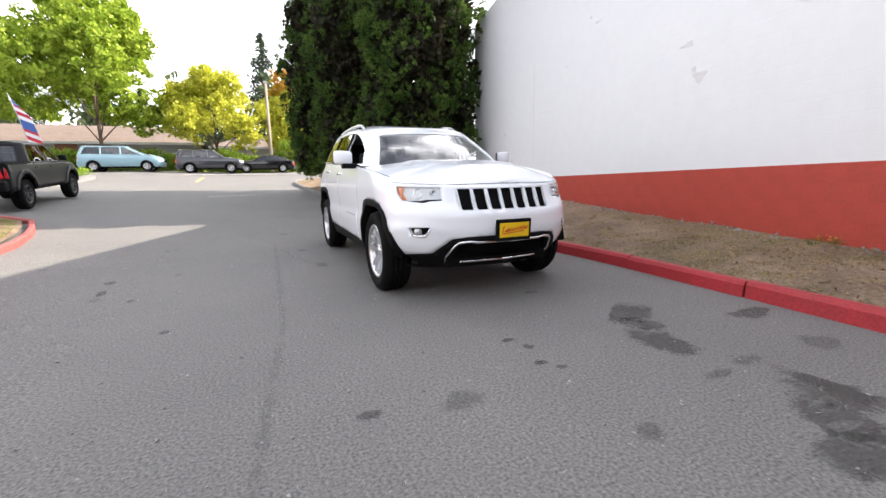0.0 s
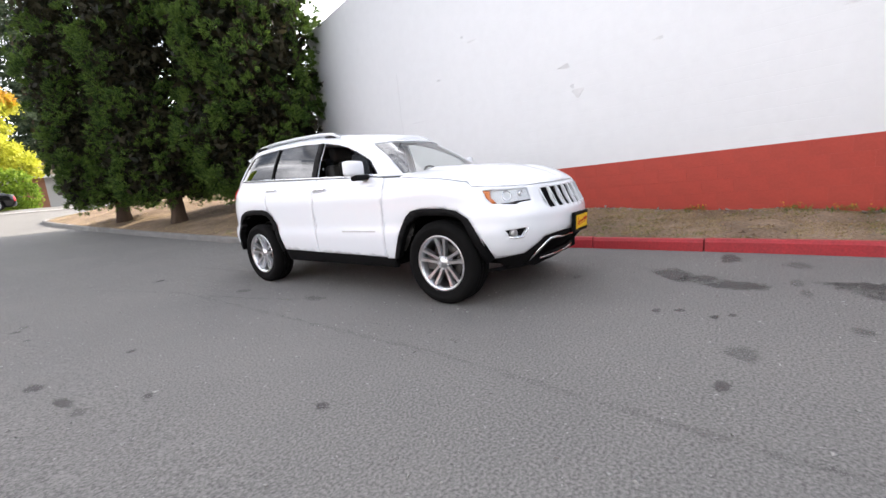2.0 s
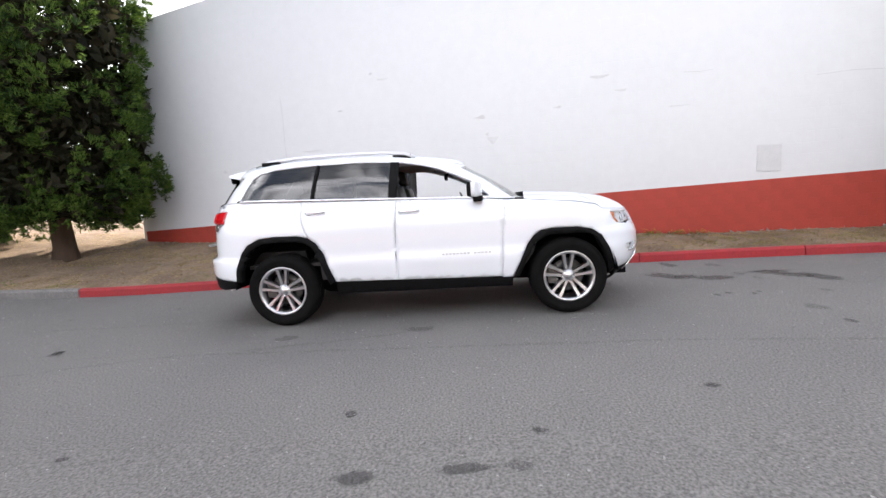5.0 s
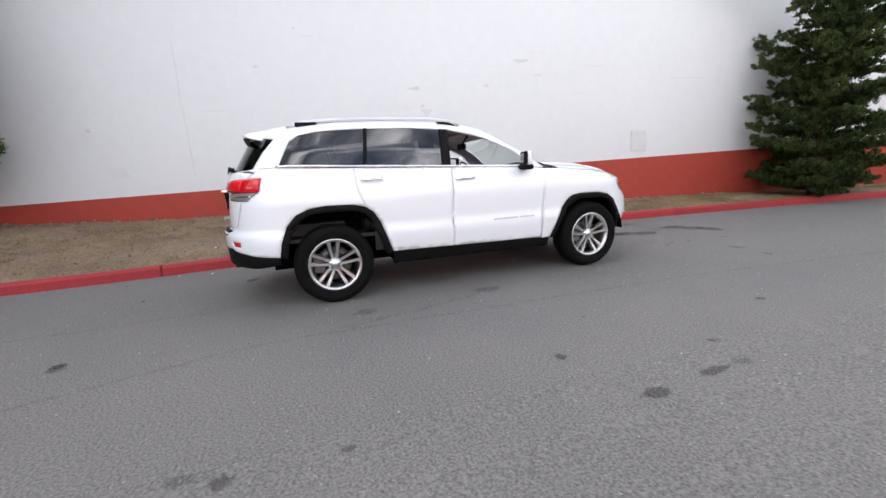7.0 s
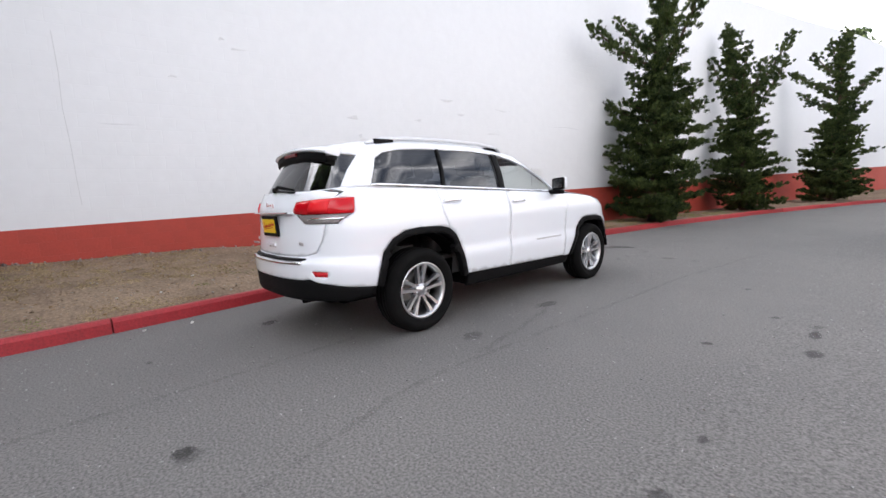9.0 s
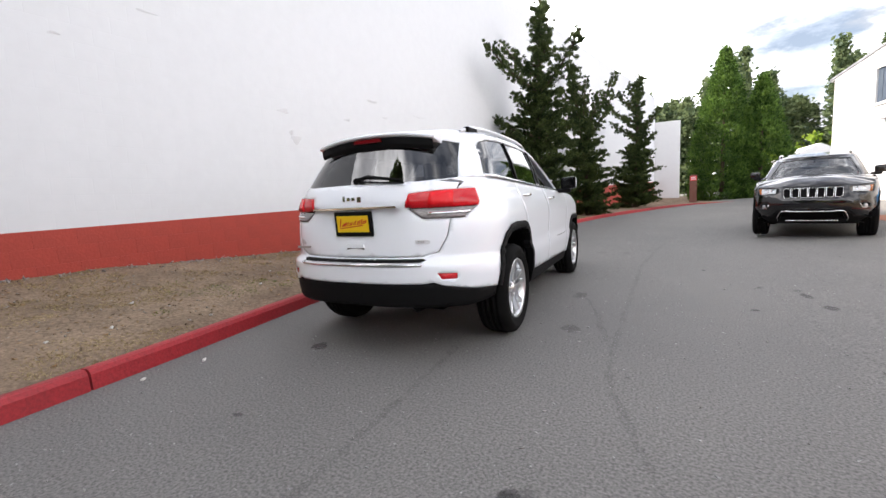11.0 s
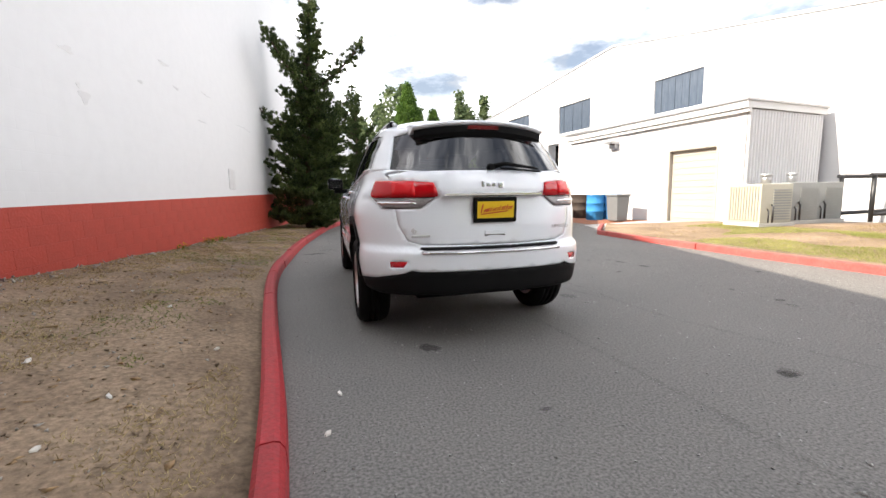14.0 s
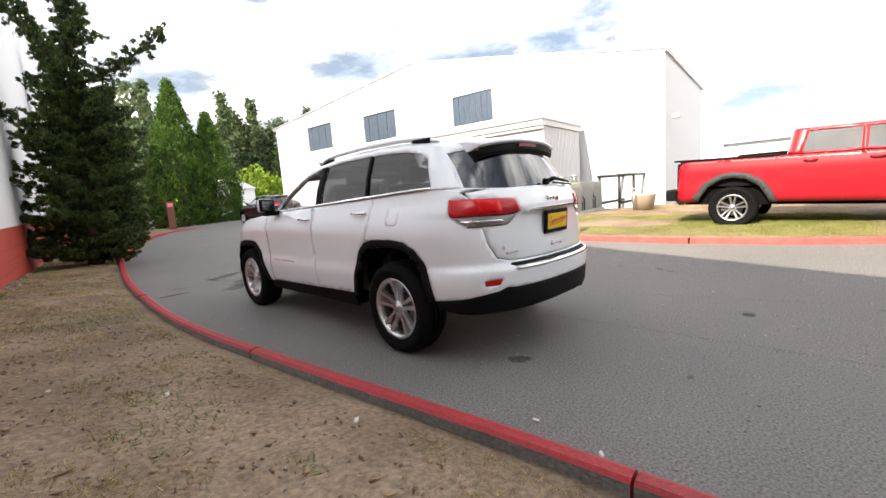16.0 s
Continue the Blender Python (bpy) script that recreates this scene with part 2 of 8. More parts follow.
def tube(bm, pts, radii, seg=8, caps=True):
    """A tube through points with a radius at each."""
    pts = [Vector(p) for p in pts]
    if not isinstance(radii, (list, tuple)):
        radii = [radii] * len(pts)
    rings, side = [], None
    for i, p in enumerate(pts):
        d = (pts[min(i + 1, len(pts) - 1)] - pts[max(i - 1, 0)]).normalized()
        if side is None:
            side = d.orthogonal().normalized()
        side = (side - d * side.dot(d)).normalized()
        up = d.cross(side)
        rings.append([bm.verts.new(p + radii[i] * (math.cos(2 * math.pi * k / seg) * side + math.sin(2 * math.pi * k / seg) * up)) for k in range(seg)])
    for a, b in zip(rings, rings[1:]):
        for k in range(seg):
            f = bm.faces.new((a[k], a[(k + 1) % seg], b[(k + 1) % seg], b[k]))
            f.smooth = True
    if caps:
        bm.faces.new(rings[0][::-1])
        bm.faces.new(rings[-1])


def lathe(bm, profile, seg=32, axis="z", m=None, close=False):
    """Turns a profile of (radius, height) about an axis."""
    rings = []
    vs = []
    for r, h in profile:
        ring = []
        for k in range(seg):
            a = 2 * math.pi * k / seg
            c, s = r * math.cos(a), r * math.sin(a)
            p = Vector((c, s, h)) if axis == "z" else Vector((h, c, s))
            if m is not None:
                p = m @ p
            ring.append(bm.verts.new(p))
        rings.append(ring)
        vs += ring
    pairs = list(zip(rings, rings[1:])) + ([(rings[-1], rings[0])] if close else [])
    for a, b in pairs:
        for k in range(seg):
            f = bm.faces.new((a[k], a[(k + 1) % seg], b[(k + 1) % seg], b[k]))
            f.smooth = True
    return rings


def prism(bm, poly, h0, h1, place):
    """A flat polygon of (a, b) drawn out from h0 to h1; place(a, b, h) gives the point."""
    lo = [bm.verts.new(place(a, b, h0)) for a, b in poly]
    hi = [bm.verts.new(place(a, b, h1)) for a, b in poly]
    n = len(poly)
    bm.faces.new(lo[::-1])
    bm.faces.new(hi)
    for k in range(n):
        bm.faces.new((lo[k], lo[(k + 1) % n], hi[(k + 1) % n], hi[k]))


def raw(name, verts, faces, material, parent=None, smooth=False):
    me = bpy.data.meshes.new(name)
    verts = np.asarray(verts, np.float32)
    faces = np.asarray(faces, np.int32)
    k = faces.shape[1]
    me.vertices.add(len(verts))
    me.vertices.foreach_set("co", verts.ravel())
    me.loops.add(faces.size)
    me.loops.foreach_set("vertex_index", faces.ravel())
    me.polygons.add(len(faces))
    me.polygons.foreach_set("loop_start", np.arange(0, faces.size, k, dtype=np.int32))
    me.update(calc_edges=True)
    me.validate()
    me.materials.append(material)
    if smooth:
        me.shade_smooth()
    ob = new(name, me)
    ob.parent = parent
    return ob


def lerp(a, b, t):
    return a + (b - a) * t


def table(rows, v):
    """Reads a table of (key, value) rows, in straight steps."""
    return float(np.interp(v, [r[0] for r in rows], [r[1] for r in rows]))


# ---------------------------------------------------------------- the ground and the large structure
WALL_TOP = [(-60.0, 12.2), (-52.0, 11.7), (-37.8, 10.8), (-27.0, 9.67), (-16.0, 8.79), (6.0, 5.95), (8.0, 5.7)]
KERB = [(-60.0, -60.0), (-32.0, -40.0), (-30.5, -20.0), (-29.5, -9.0), (-28.5, -5.6), (-27.0, -3.9), (-24.0, -2.5), (-20.0, -1.25), (-15.3, 0.1), (-12.7, 0.55), (-10.4, 1.05), (-7.5, 1.42), (-5.4, 1.67), (-4.0, 1.77), (-3.0, 1.82),
        (-1.6, 1.88), (-0.5, 1.85), (1.0, 1.70), (2.2, 1.56), (2.9, 1.46), (3.9, 1.37), (5.0, 1.33), (6.5, 1.30), (8.5, 1.10), (11.0, 0.75), (15.0, 0.30), (19.0, 0.05), (20.6, 0.25), (21.6, 1.2), (22.0, 3.0), (22.2, 12.0)]
WALL_BASE = [(-60.0, 0.0), (-12.0, 0.13), (-6.0, 0.23), (-3.0, 0.29), (0.0, 0.41), (2.0, 0.50), (4.5, 0.53), (8.0, 0.62)]


BASE_Y = np.arange(-62.0, 24.0, 0.1)
BASE_Z = np.array([table(WALL_BASE, float(v)) for v in BASE_Y])


def wall_base(y):
    return float(BASE_Z[min(max(int((y + 62.0) / 0.1 + 0.5), 0), len(BASE_Z) - 1)])


def wall_x(y):
    return 4.06 + 0.1217 * y


def rise(y, x=0.0):
    """The height of the paved ground: level round the car, climbing behind it towards the street and a little towards the workshop."""
    u = min(max(0.0, y - 5.0), 28.0)
    return 0.065 * (math.sqrt(u * u + 4.0) - 2.0) + min(0.24, 0.036 * max(0.0, -x - 3.0))


def smooth_table(rows, v, h=0.7):
    return (table(rows, v - h) + 2 * table(rows, v) + table(rows, v + h)) / 4


FINE_Y = np.arange(-62.0, 24.0, 0.05)
FINE_X = np.array([smooth_table(KERB, float(v)) for v in FINE_Y])


def kerb_x(y):
    k = (y + 62.0) / 0.05
    i = min(max(int(k), 0), len(FINE_X) - 2)
    return float(FINE_X[i] + (FINE_X[i + 1] - FINE_X[i]) * (k - i))


# the paved ground, one sheet out to the horizon
ys = sorted({-900.0, -400.0, -200.0, -120.0, -80.0, -60.0, -45.0, -30.0, -20.0, -12.0, -6.0, 0.0, 3.0, *[4 + 0.5 * k for k in range(14)], 12.0, 14.0, 17.0, 20.0, 24.0, 28.0, 33.0, 40.0, 60.0, 120.0, 300.0, 900.0})
xs = [-900.0, -300.0, -120.0, -60.0, -30.0, -20.0, -14.0, -9.667, -7.0, -5.0, -3.0, -1.0, 1.0, 3.0, 6.0, 12.0, 25.0, 60.0, 120.0, 300.0, 900.0]
bm = bmesh.new()
grid = [[bm.verts.new((x, y, rise(y, x))) for x in xs] for y in ys]
for a, b in zip(grid, grid[1:]):
    for k in range(len(xs) - 1):
        bm.faces.new((a[k], a[k + 1], b[k + 1], b[k]))
ground = mesh_ob("ground", bm, M_ASPHALT, smooth=True)
tagged(ground, "worn grey asphalt drive with fine aggregate and stains", "ground", kind="structure")

# the earth strip between the kerb and the wall
rng = random.Random(5)
bm = bmesh.new()
rows = []
vy = -58.0
while vy < 22.0:
    x0, x1 = kerb_x(vy) + 0.085, max(wall_x(vy) + 0.15, kerb_x(vy) + 0.5)
    if vy > 8.0:
        x1 = 14.0
    top = table(WALL_BASE, vy)
    line = []
    n = 18
    for k in range(n + 1):
        t = k / n
        x = lerp(x0, x1, t)
        base = rise(vy) + 0.115 - 0.05 * math.exp(-(x - x0) / 0.22)
        z = base + (max(top - 0.115, 0.0)) * min(1.0, t * (1.0 if vy < 8 else 4.0)) ** 1.15
        if 0 < k < n:
            z += 0.035 * noise.noise((x * 1.1, vy * 1.1, 0.3)) + 0.018 * noise.noise((x * 4, vy * 4, 2.0))
        line.append(bm.verts.new((x, vy, z)))
    rows.append(line)
    vy += 0.22 if -9 < vy < 9 else 0.7
for a, b in zip(rows, rows[1:]):
    for k in range(18):
        bm.faces.new((a[k], a[k + 1], b[k + 1], b[k]))
verge = mesh_ob("verge", bm, M_DIRT, smooth=True)
tagged(verge, "bare brown earth strip with dry patchy grass along a wall", "ground", kind="structure")


def verge_z(x, y):
    x0, x1 = kerb_x(y) + 0.085, max(wall_x(y) + 0.15, kerb_x(y) + 0.5)
    if y > 8.0:
        x1 = 14.0
    t = min(1.0, max(0.0, (x - x0) / (x1 - x0)))
    return rise(y) + 0.115 - 0.05 * math.exp(-max(0.0, x - x0) / 0.22) + max(wall_base(y) - 0.115, 0.0) * min(1.0, t * (1.0 if y < 8 else 4.0)) ** 1.15 + 0.035 * noise.noise((x * 1.1, y * 1.1, 0.3)) + 0.018 * noise.noise((x * 4, y * 4, 2.0))


# the big white wall with its rounded end
bm = bmesh.new()


def wall_line():
    """Plan of the wall: along the drive, then round the end behind the cedars and back."""
    pts = [(wall_x(y), y) for y in (-52.0, -49.0, -45.0, -38.0, -27.0, -20.0, -16.0, -10.0, -5.0, 0.0, 4.0, 6.0, 7.0)]
    cx, cy, r = wall_x(7.2) + 0.9, 7.2, 0.9
    for a in range(0, 91, 15):
        pts.append((cx - r * math.cos(radians(a)), cy + r * math.sin(radians(a))))
    pts.append((30.0, cy + r))
    return pts


WL = wall_line()
outer = [(bm.verts.new((x, y, -0.3)), bm.verts.new((x, y, table(WALL_TOP, y)))) for x, y in WL]
inner = [(bm.verts.new((x + 0.3, y - (0.3 if y > 7.15 else 0.0), -0.3)), bm.verts.new((x + 0.3, y - (0.3 if y > 7.15 else 0.0), table(WALL_TOP, y)))) for x, y in WL]
for side in (outer, inner):
    for a, b in zip(side, side[1:]):
        f = bm.faces.new((a[0], b[0], b[1], a[1]))
        f.smooth = True
for a, b, c, d in zip(outer, outer[1:], inner, inner[1:]):
    bm.faces.new((a[1], b[1], d[1], c[1]))
bmesh.ops.recalc_face_normals(bm, faces=bm.faces)
wall_white = mesh_ob("wall_white", bm, M_WHITEWALL)
tagged(wall_white, "tall white painted block wall with scuffs and hairline cracks", "wall", kind="structure")
# the far wing that turns away and the rest of the building behind
bm = bmesh.new()
box(bm, -4.9, 26.0, -62.0, -52.1, -0.3, 9.0)
box(bm, 7.5, 29.5, -51.5, 6.8, -0.3, 5.0)
far_wing = mesh_ob("wall_far_wing", bm, M_WHITEWALL)
tagged(far_wing, "white painted rear wing of the wall's building", "wall", kind="structure")

# the shop across the drive: a gabled white front with high windows
SHOP_B = -0.1125


def shop_p(y, z, out=0.0):
    """A point of the shop's front, out metres in front of it."""
    return Vector((-13.22 + SHOP_B * y + out * 0.9937, y + out * 0.1118, z))


def slab(bm, y0, y1, z0, z1, o0, o1, front=shop_p):
    c = [front(y, z, o) for o in (o0, o1) for y, z in ((y0, z0), (y1, z0), (y1, z1), (y0, z1))]
    v = [bm.verts.new(p) for p in c]
    for q in ((3, 2, 1, 0), (4, 5, 6, 7), (0, 1, 5, 4), (1, 2, 6, 5), (2, 3, 7, 6), (3, 0, 4, 7)):
        bm.faces.new([v[k] for k in q])


def rake(y):
    return table([(-24.6, 6.38), (-12.0, 7.68), (-0.75, 5.52)], y)


SHOP_WIN = [(-21.1, -18.6, 4.45, 6.02), (-15.85, -13.3, 4.33, 5.86), (-9.7, -7.45, 4.27, 5.70)]
DOOR = (-16.75, -15.8, 0.0, 3.9)
bm = bmesh.new()
cuts = sorted({-24.6, -12.0, -0.75, DOOR[0], DOOR[1], *[v for w in SHOP_WIN for v in w[:2]]})
for a, b in zip(cuts, cuts[1:]):
    mid = (a + b) / 2
    holes = [(w[2], w[3]) for w in SHOP_WIN if w[0] <= mid <= w[1]] + ([(DOOR[2], DOOR[3])] if DOOR[0] <= mid <= DOOR[1] else [])
    z = -0.2
    for lo, hi in sorted(holes):
        if lo > z + 0.21:
            slab(bm, a, b, z, lo, -0.3, 0.0)
        z = hi
    c = [shop_p(y, zz, o) for o in (-0.3, 0.0) for y, zz in ((a, z), (b, z), (b, rake(b)), (a, rake(a)))]
    v = [bm.verts.new(p) for p in c]
    for q in ((3, 2, 1, 0), (4, 5, 6, 7), (0, 1, 5, 4), (1, 2, 6, 5), (2, 3, 7, 6), (3, 0, 4, 7)):
        bm.faces.new([v[k] for k in q])
bmesh.ops.remove_doubles(bm, verts=bm.verts, dist=0.0005)
bmesh.ops.recalc_face_normals(bm, faces=bm.faces)
shop = thing("workshop", "white gabled workshop with high blue windows and a roller door", "building")
shop_wall = part("front_wall", bm, M_SHOP, shop, "white painted gable front")
for y in (-0.75, -24.6):
    bm = bmesh.new()
    a, b = shop_p(y, -0.2, -0.3), shop_p(y, -0.2, -9.0)
    t = rake(y)
    n = Vector((0.11, 0.99, 0)) * (0.3 if y > -10 else -0.3)
    vv = [bm.verts.new(p) for p in (a, b, b + Vector((0, 0, t + 0.2)), a + Vector((0, 0, t + 0.2)))]
    ww = [bm.verts.new(p.co - n) for p in vv]
    bm.faces.new(vv)
    bm.faces.new(ww[::-1])
    for k in range(4):
        bm.faces.new((vv[k], vv[(k + 1) % 4], ww[(k + 1) % 4], ww[k]))
    bmesh.ops.recalc_face_normals(bm, faces=bm.faces)
    part("side_wall", bm, M_SHOP, shop)
# roof with a small overhang
bm = bmesh.new()
for y0, y1 in ((-25.0, -12.0), (-12.0, -0.68)):
    q = []
    for o in (0.004, -9.3):
        for y in (y0, y1):
            q.append((o, y, table([(-25.0, 6.36), (-12.0, 7.70), (-0.68, 5.524)], y)))
    lo = [bm.verts.new(shop_p(y, z - 0.04, o)) for o, y, z in q]
    hi = [bm.verts.new(shop_p(y, z + 0.09, o)) for o, y, z in q]
    for s in ((0, 1, 3, 2),):
        bm.faces.new([lo[k] for k in s])
        bm.faces.new([hi[k] for k in s])
    for k, j in ((0, 1), (1, 3), (3, 2), (2, 0)):
        bm.faces.new((lo[k], lo[j], hi[j], hi[k]))
bmesh.ops.recalc_face_normals(bm, faces=bm.faces)
part("roof", bm, M_TRIM, shop, "pale low-pitched roof with white edge")
# added grey strip along the rake: the roof edge's shading as colour
bm = bmesh.new()
for y0, y1 in ((-25.0, -12.0), (-12.0, -0.64)):
    c = [shop_p(y, table([(-25.0, 6.36), (-12.0, 7.70), (-0.64, 5.516)], y) + z, o) for o in (0.006, 0.05) for y, z in ((y0, 0.02), (y1, 0.02), (y1, 0.12), (y0, 0.12))]
    v = [bm.verts.new(p) for p in c]
    for q in ((3, 2, 1, 0), (4, 5, 6, 7), (0, 1, 5, 4), (1, 2, 6, 5), (2, 3, 7, 6), (3, 0, 4, 7)):
        bm.faces.new([v[k] for k in q])
part("rake_edge", bm, M_METAL, shop, "thin grey strip drawn as the roof edge's shading")
bm = bmesh.new()
slab(bm, -20.0, -19.7, 3.50, 3.68, 0.0, 0.16)
slab(bm, -20.06, -19.64, 3.66, 3.72, 0.0, 0.32)
part("wall_lamp", bm, M_METAL, shop, "small grey wall lamp, off")
for y0, y1, z0, z1 in SHOP_WIN:
    bm = bmesh.new()
    slab(bm, y0 - 0.06, y0 + 0.05, z0 - 0.06, z1 + 0.06, -0.1, 0.03)
    slab(bm, y1 - 0.05, y1 + 0.06, z0 - 0.06, z1 + 0.06, -0.1, 0.03)
    slab(bm, y0 + 0.05, y1 - 0.05, z1 - 0.05, z1 + 0.06, -0.1, 0.03)
    slab(bm, y0 + 0.05, y1 - 0.05, z0 - 0.08, z0 + 0.04, -0.1, 0.06)
    win = part("window", bm, M_TRIM, shop, "high window of narrow blue panes")
    n = 7
    for k in range(n):
        a, b = lerp(y0 + 0.05, y1 - 0.05, k / n), lerp(y0 + 0.05, y1 - 0.05, (k + 1) / n)
        bm = bmesh.new()
        slab(bm, a + 0.007, b - 0.007, z0 + 0.04, z1 - 0.05, -0.075 - 0.01 * (k % 2), -0.045 - 0.01 * (k % 2))
        part("pane", bm, M_BLUEGLASS, win)
# near-black slab paints the unlit room behind the doorway
bm = bmesh.new()
slab(bm, DOOR[0] + 0.02, DOOR[1] - 0.02, 0.0, DOOR[3] - 0.02, -0.9, -0.5)
part("doorway", bm, M_DARK, shop, "near-black slab painting the unlit doorway")
# low lean-to with the roller door, its end clad in ribbed steel
def low_p(y, z, out=0.0):
    return Vector((-9.72 + SHOP_B * y + out * 0.9937, y + out * 0.1118, z))


GAR = (-5.52, -4.02, 0.15, 2.38)
lean = thing("lean_to", "white lean-to with a beige roller door and ribbed end", "building")
bm = bmesh.new()
for a, b, z0, z1 in ((-10.1, GAR[0], -0.2, 3.2), (GAR[1], -3.3, -0.2, 3.2), (GAR[0], GAR[1], GAR[3], 3.2)):
    slab(bm, a, b, z0, z1, -0.2, 0.0, low_p)
slab(bm, -10.1, -9.9, -0.2, 3.2, -3.4, -0.2, low_p)
bmesh.ops.remove_doubles(bm, verts=bm.verts, dist=0.0005)
part("front_wall", bm, M_SHOP, lean)
bm = bmesh.new()
slab(bm, -10.2, -3.2, 3.224, 3.42, -3.3, 0.16, low_p)
part("roof", bm, M_TRIM, lean)
bm = bmesh.new()
slab(bm, -10.2, -3.2, 3.12, 3.22, 0.004, 0.10, low_p)
part("fascia", bm, M_TRIM, lean)
bm = bmesh.new()
slab(bm, -10.22, -3.18, 3.40, 3.455, 0.164, 0.20, low_p)
slab(bm, -3.198, -3.16, 3.40, 3.455, -3.3, 0.16, low_p)
part("roof_edge", bm, M_METAL, lean, "grey metal drip edge")
bm = bmesh.new()
n = 26
for k in range(n):
    o0, o1 = lerp(0.0, -3.2, k / n), lerp(0.0, -3.2, (k + 1) / n)
    d = (o1 - o0)
    pr = [(o0, 0.0), (o0 + d * 0.25, 0.045), (o0 + d * 0.6, 0.045), (o1 - d * 0.12, 0.0), (o1, 0.0)]
    for (a, h), (b, g) in zip(pr, pr[1:]):
        bm.faces.new([bm.verts.new(low_p(-3.28 + hh, z, o)) for o, hh, z in ((a, h, -0.1), (b, g, -0.1), (b, g, 3.2), (a, h, 3.2))])
bmesh.ops.remove_doubles(bm, verts=bm.verts, dist=0.0005)
part("ribbed_end", bm, M_SHOP, lean, "white ribbed steel cladding")
bm = bmesh.new()
slab(bm, GAR[0] + 0.03, GAR[1] - 0.03, GAR[2], GAR[3], -0.18, -0.15, low_p)
roller = part("roller_door", bm, M_BEIGE, lean, "closed beige roller door")
n = 12
for k in range(n):
    z0, z1 = lerp(GAR[2], GAR[3], k / n), lerp(GAR[2], GAR[3], (k + 1) / n)
    bm = bmesh.new()
    slab(bm, GAR[0] + 0.03, GAR[1] - 0.03, z0 + 0.004, z1 - 0.004, -0.148, -0.11 if k % 2 else -0.115, low_p)
    part("slat", bm, M_BEIGE, roller)
bm = bmesh.new()
slab(bm, GAR[0] - 0.05, GAR[0] + 0.03, 0.1, GAR[3] + 0.05, -0.1, 0.02, low_p)
slab(bm, GAR[1] - 0.03, GAR[1] + 0.05, 0.1, GAR[3] + 0.05, -0.1, 0.02, low_p)
slab(bm, GAR[0] + 0.03, GAR[1] - 0.03, GAR[3] - 0.03, GAR[3] + 0.05, -0.1, 0.02, low_p)
part("door_frame", bm, M_BEIGE, lean)
for y in (-7.75,):
    bm = bmesh.new()
    slab(bm, y - 0.14, y + 0.14, 2.68, 2.86, 0.0, 0.14, low_p)
    slab(bm, y - 0.2, y + 0.2, 2.84, 2.92, 0.0, 0.34, low_p)
    part("wall_lamp", bm, M_METAL, lean, "grey wall lamp, off")


# ---------------------------------------------------------------- kerbs
def sweep(bm, line, profile, z_of):
    """Draws a profile of (across, up) along a plan line; across runs to the line's left."""
    rings = []
    for i, (x, y) in enumerate(line):
        a, b = line[max(i - 1, 0)], line[min(i + 1, len(line) - 1)]
        d = Vector((b[0] - a[0], b[1] - a[1])).normalized()
        n = Vector((-d.y, d.x))
        rings.append([bm.verts.new((x + n.x * u, y + n.y * u, z_of(x, y) + h)) for u, h in profile])
    m = len(profile)
    for a, b in zip(rings, rings[1:]):
        for k in range(m):
            bm.faces.new((a[k], a[(k + 1) % m], b[(k + 1) % m], b[k]))
    bm.faces.new(rings[0][::-1])
    bm.faces.new(rings[-1])
    bmesh.ops.recalc_face_normals(bm, faces=bm.faces)


KP = [(0.02, -0.15), (0.002, 0.105), (-0.018, 0.135), (-0.04, 0.142), (-0.092, 0.14), (-0.112, 0.125), (-0.118, -0.15)]
line_y = []
v = 22.1
while v > -31.8:
    line_y.append(v)
    v -= 0.16 if -16 < v < 12 else (0.05 if -33 < v < -27 else 0.4)
kerb_pts = [(kerb_x(y) - 0.025, y) for y in line_y]
# walked from +y to -y the verge lies to the left, so the profile is mirrored
KPL = [(-u, h) for u, h in KP][::-1]
kerb = thing("kerb", "red painted concrete kerb, chipped, bare grey at its upper end", "kerb", kind="structure")
start, length, rk = 0, 0.0, random.Random(3)
want = 2.6
for i in range(1, len(kerb_pts)):
    (ax, ay), (bx, by) = kerb_pts[i - 1], kerb_pts[i]
    length += math.hypot(bx - ax, by - ay)
    if length > want or i == len(kerb_pts) - 1:
        seg = kerb_pts[start:i + 1]
        bm = bmesh.new()
        # a narrow joint at each end
        (ax, ay), (bx, by) = seg[0], seg[1]
        seg[0] = (lerp(ax, bx, 0.09), lerp(ay, by, 0.09))
        o = rk.uniform(-0.006, 0.006)
        sweep(bm, seg, [(u + o, h + o) for u, h in KPL], lambda x, y: rise(y))
        for f in bm.faces:
            if f.normal.z < 0.35 and f.normal.x > 0.4:
                f.material_index = 1
        part("kerb_stone", bm, [M_GREYKERB if seg[0][1] > 8.6 else M_REDKERB, M_GREYKERB], kerb)
        start, length, want = i, 0.0, (rk.uniform(0.95, 1.5) if -1 < by < 5 else rk.uniform(2.3, 2.9))

# across the drive: the low red kerb of the planted strip in front of the shop
RK = [(-6.9, -5.6), (-6.0, -4.5), (-5.55, -3.9), (-5.40, -2.0), (-5.30, 0.4), (-5.32, 2.0), (-5.5, 3.4), (-5.85, 4.8), (-6.2, 5.9), (-6.6, 7.0), (-7.3, 7.7), (-9.0, 8.1)]
rk_line = []
for (ax, ay), (bx, by) in zip(RK, RK[1:]):
    n = max(2, int(math.hypot(bx - ax, by - ay) / 0.35))
    rk_line += [(lerp(ax, bx, k / n), lerp(ay, by, k / n)) for k in range(n)]
rk_line.append(RK[-1])
kerb_b = thing("kerb", "faded red kerb round the planted strip by the workshop", "kerb", kind="structure")
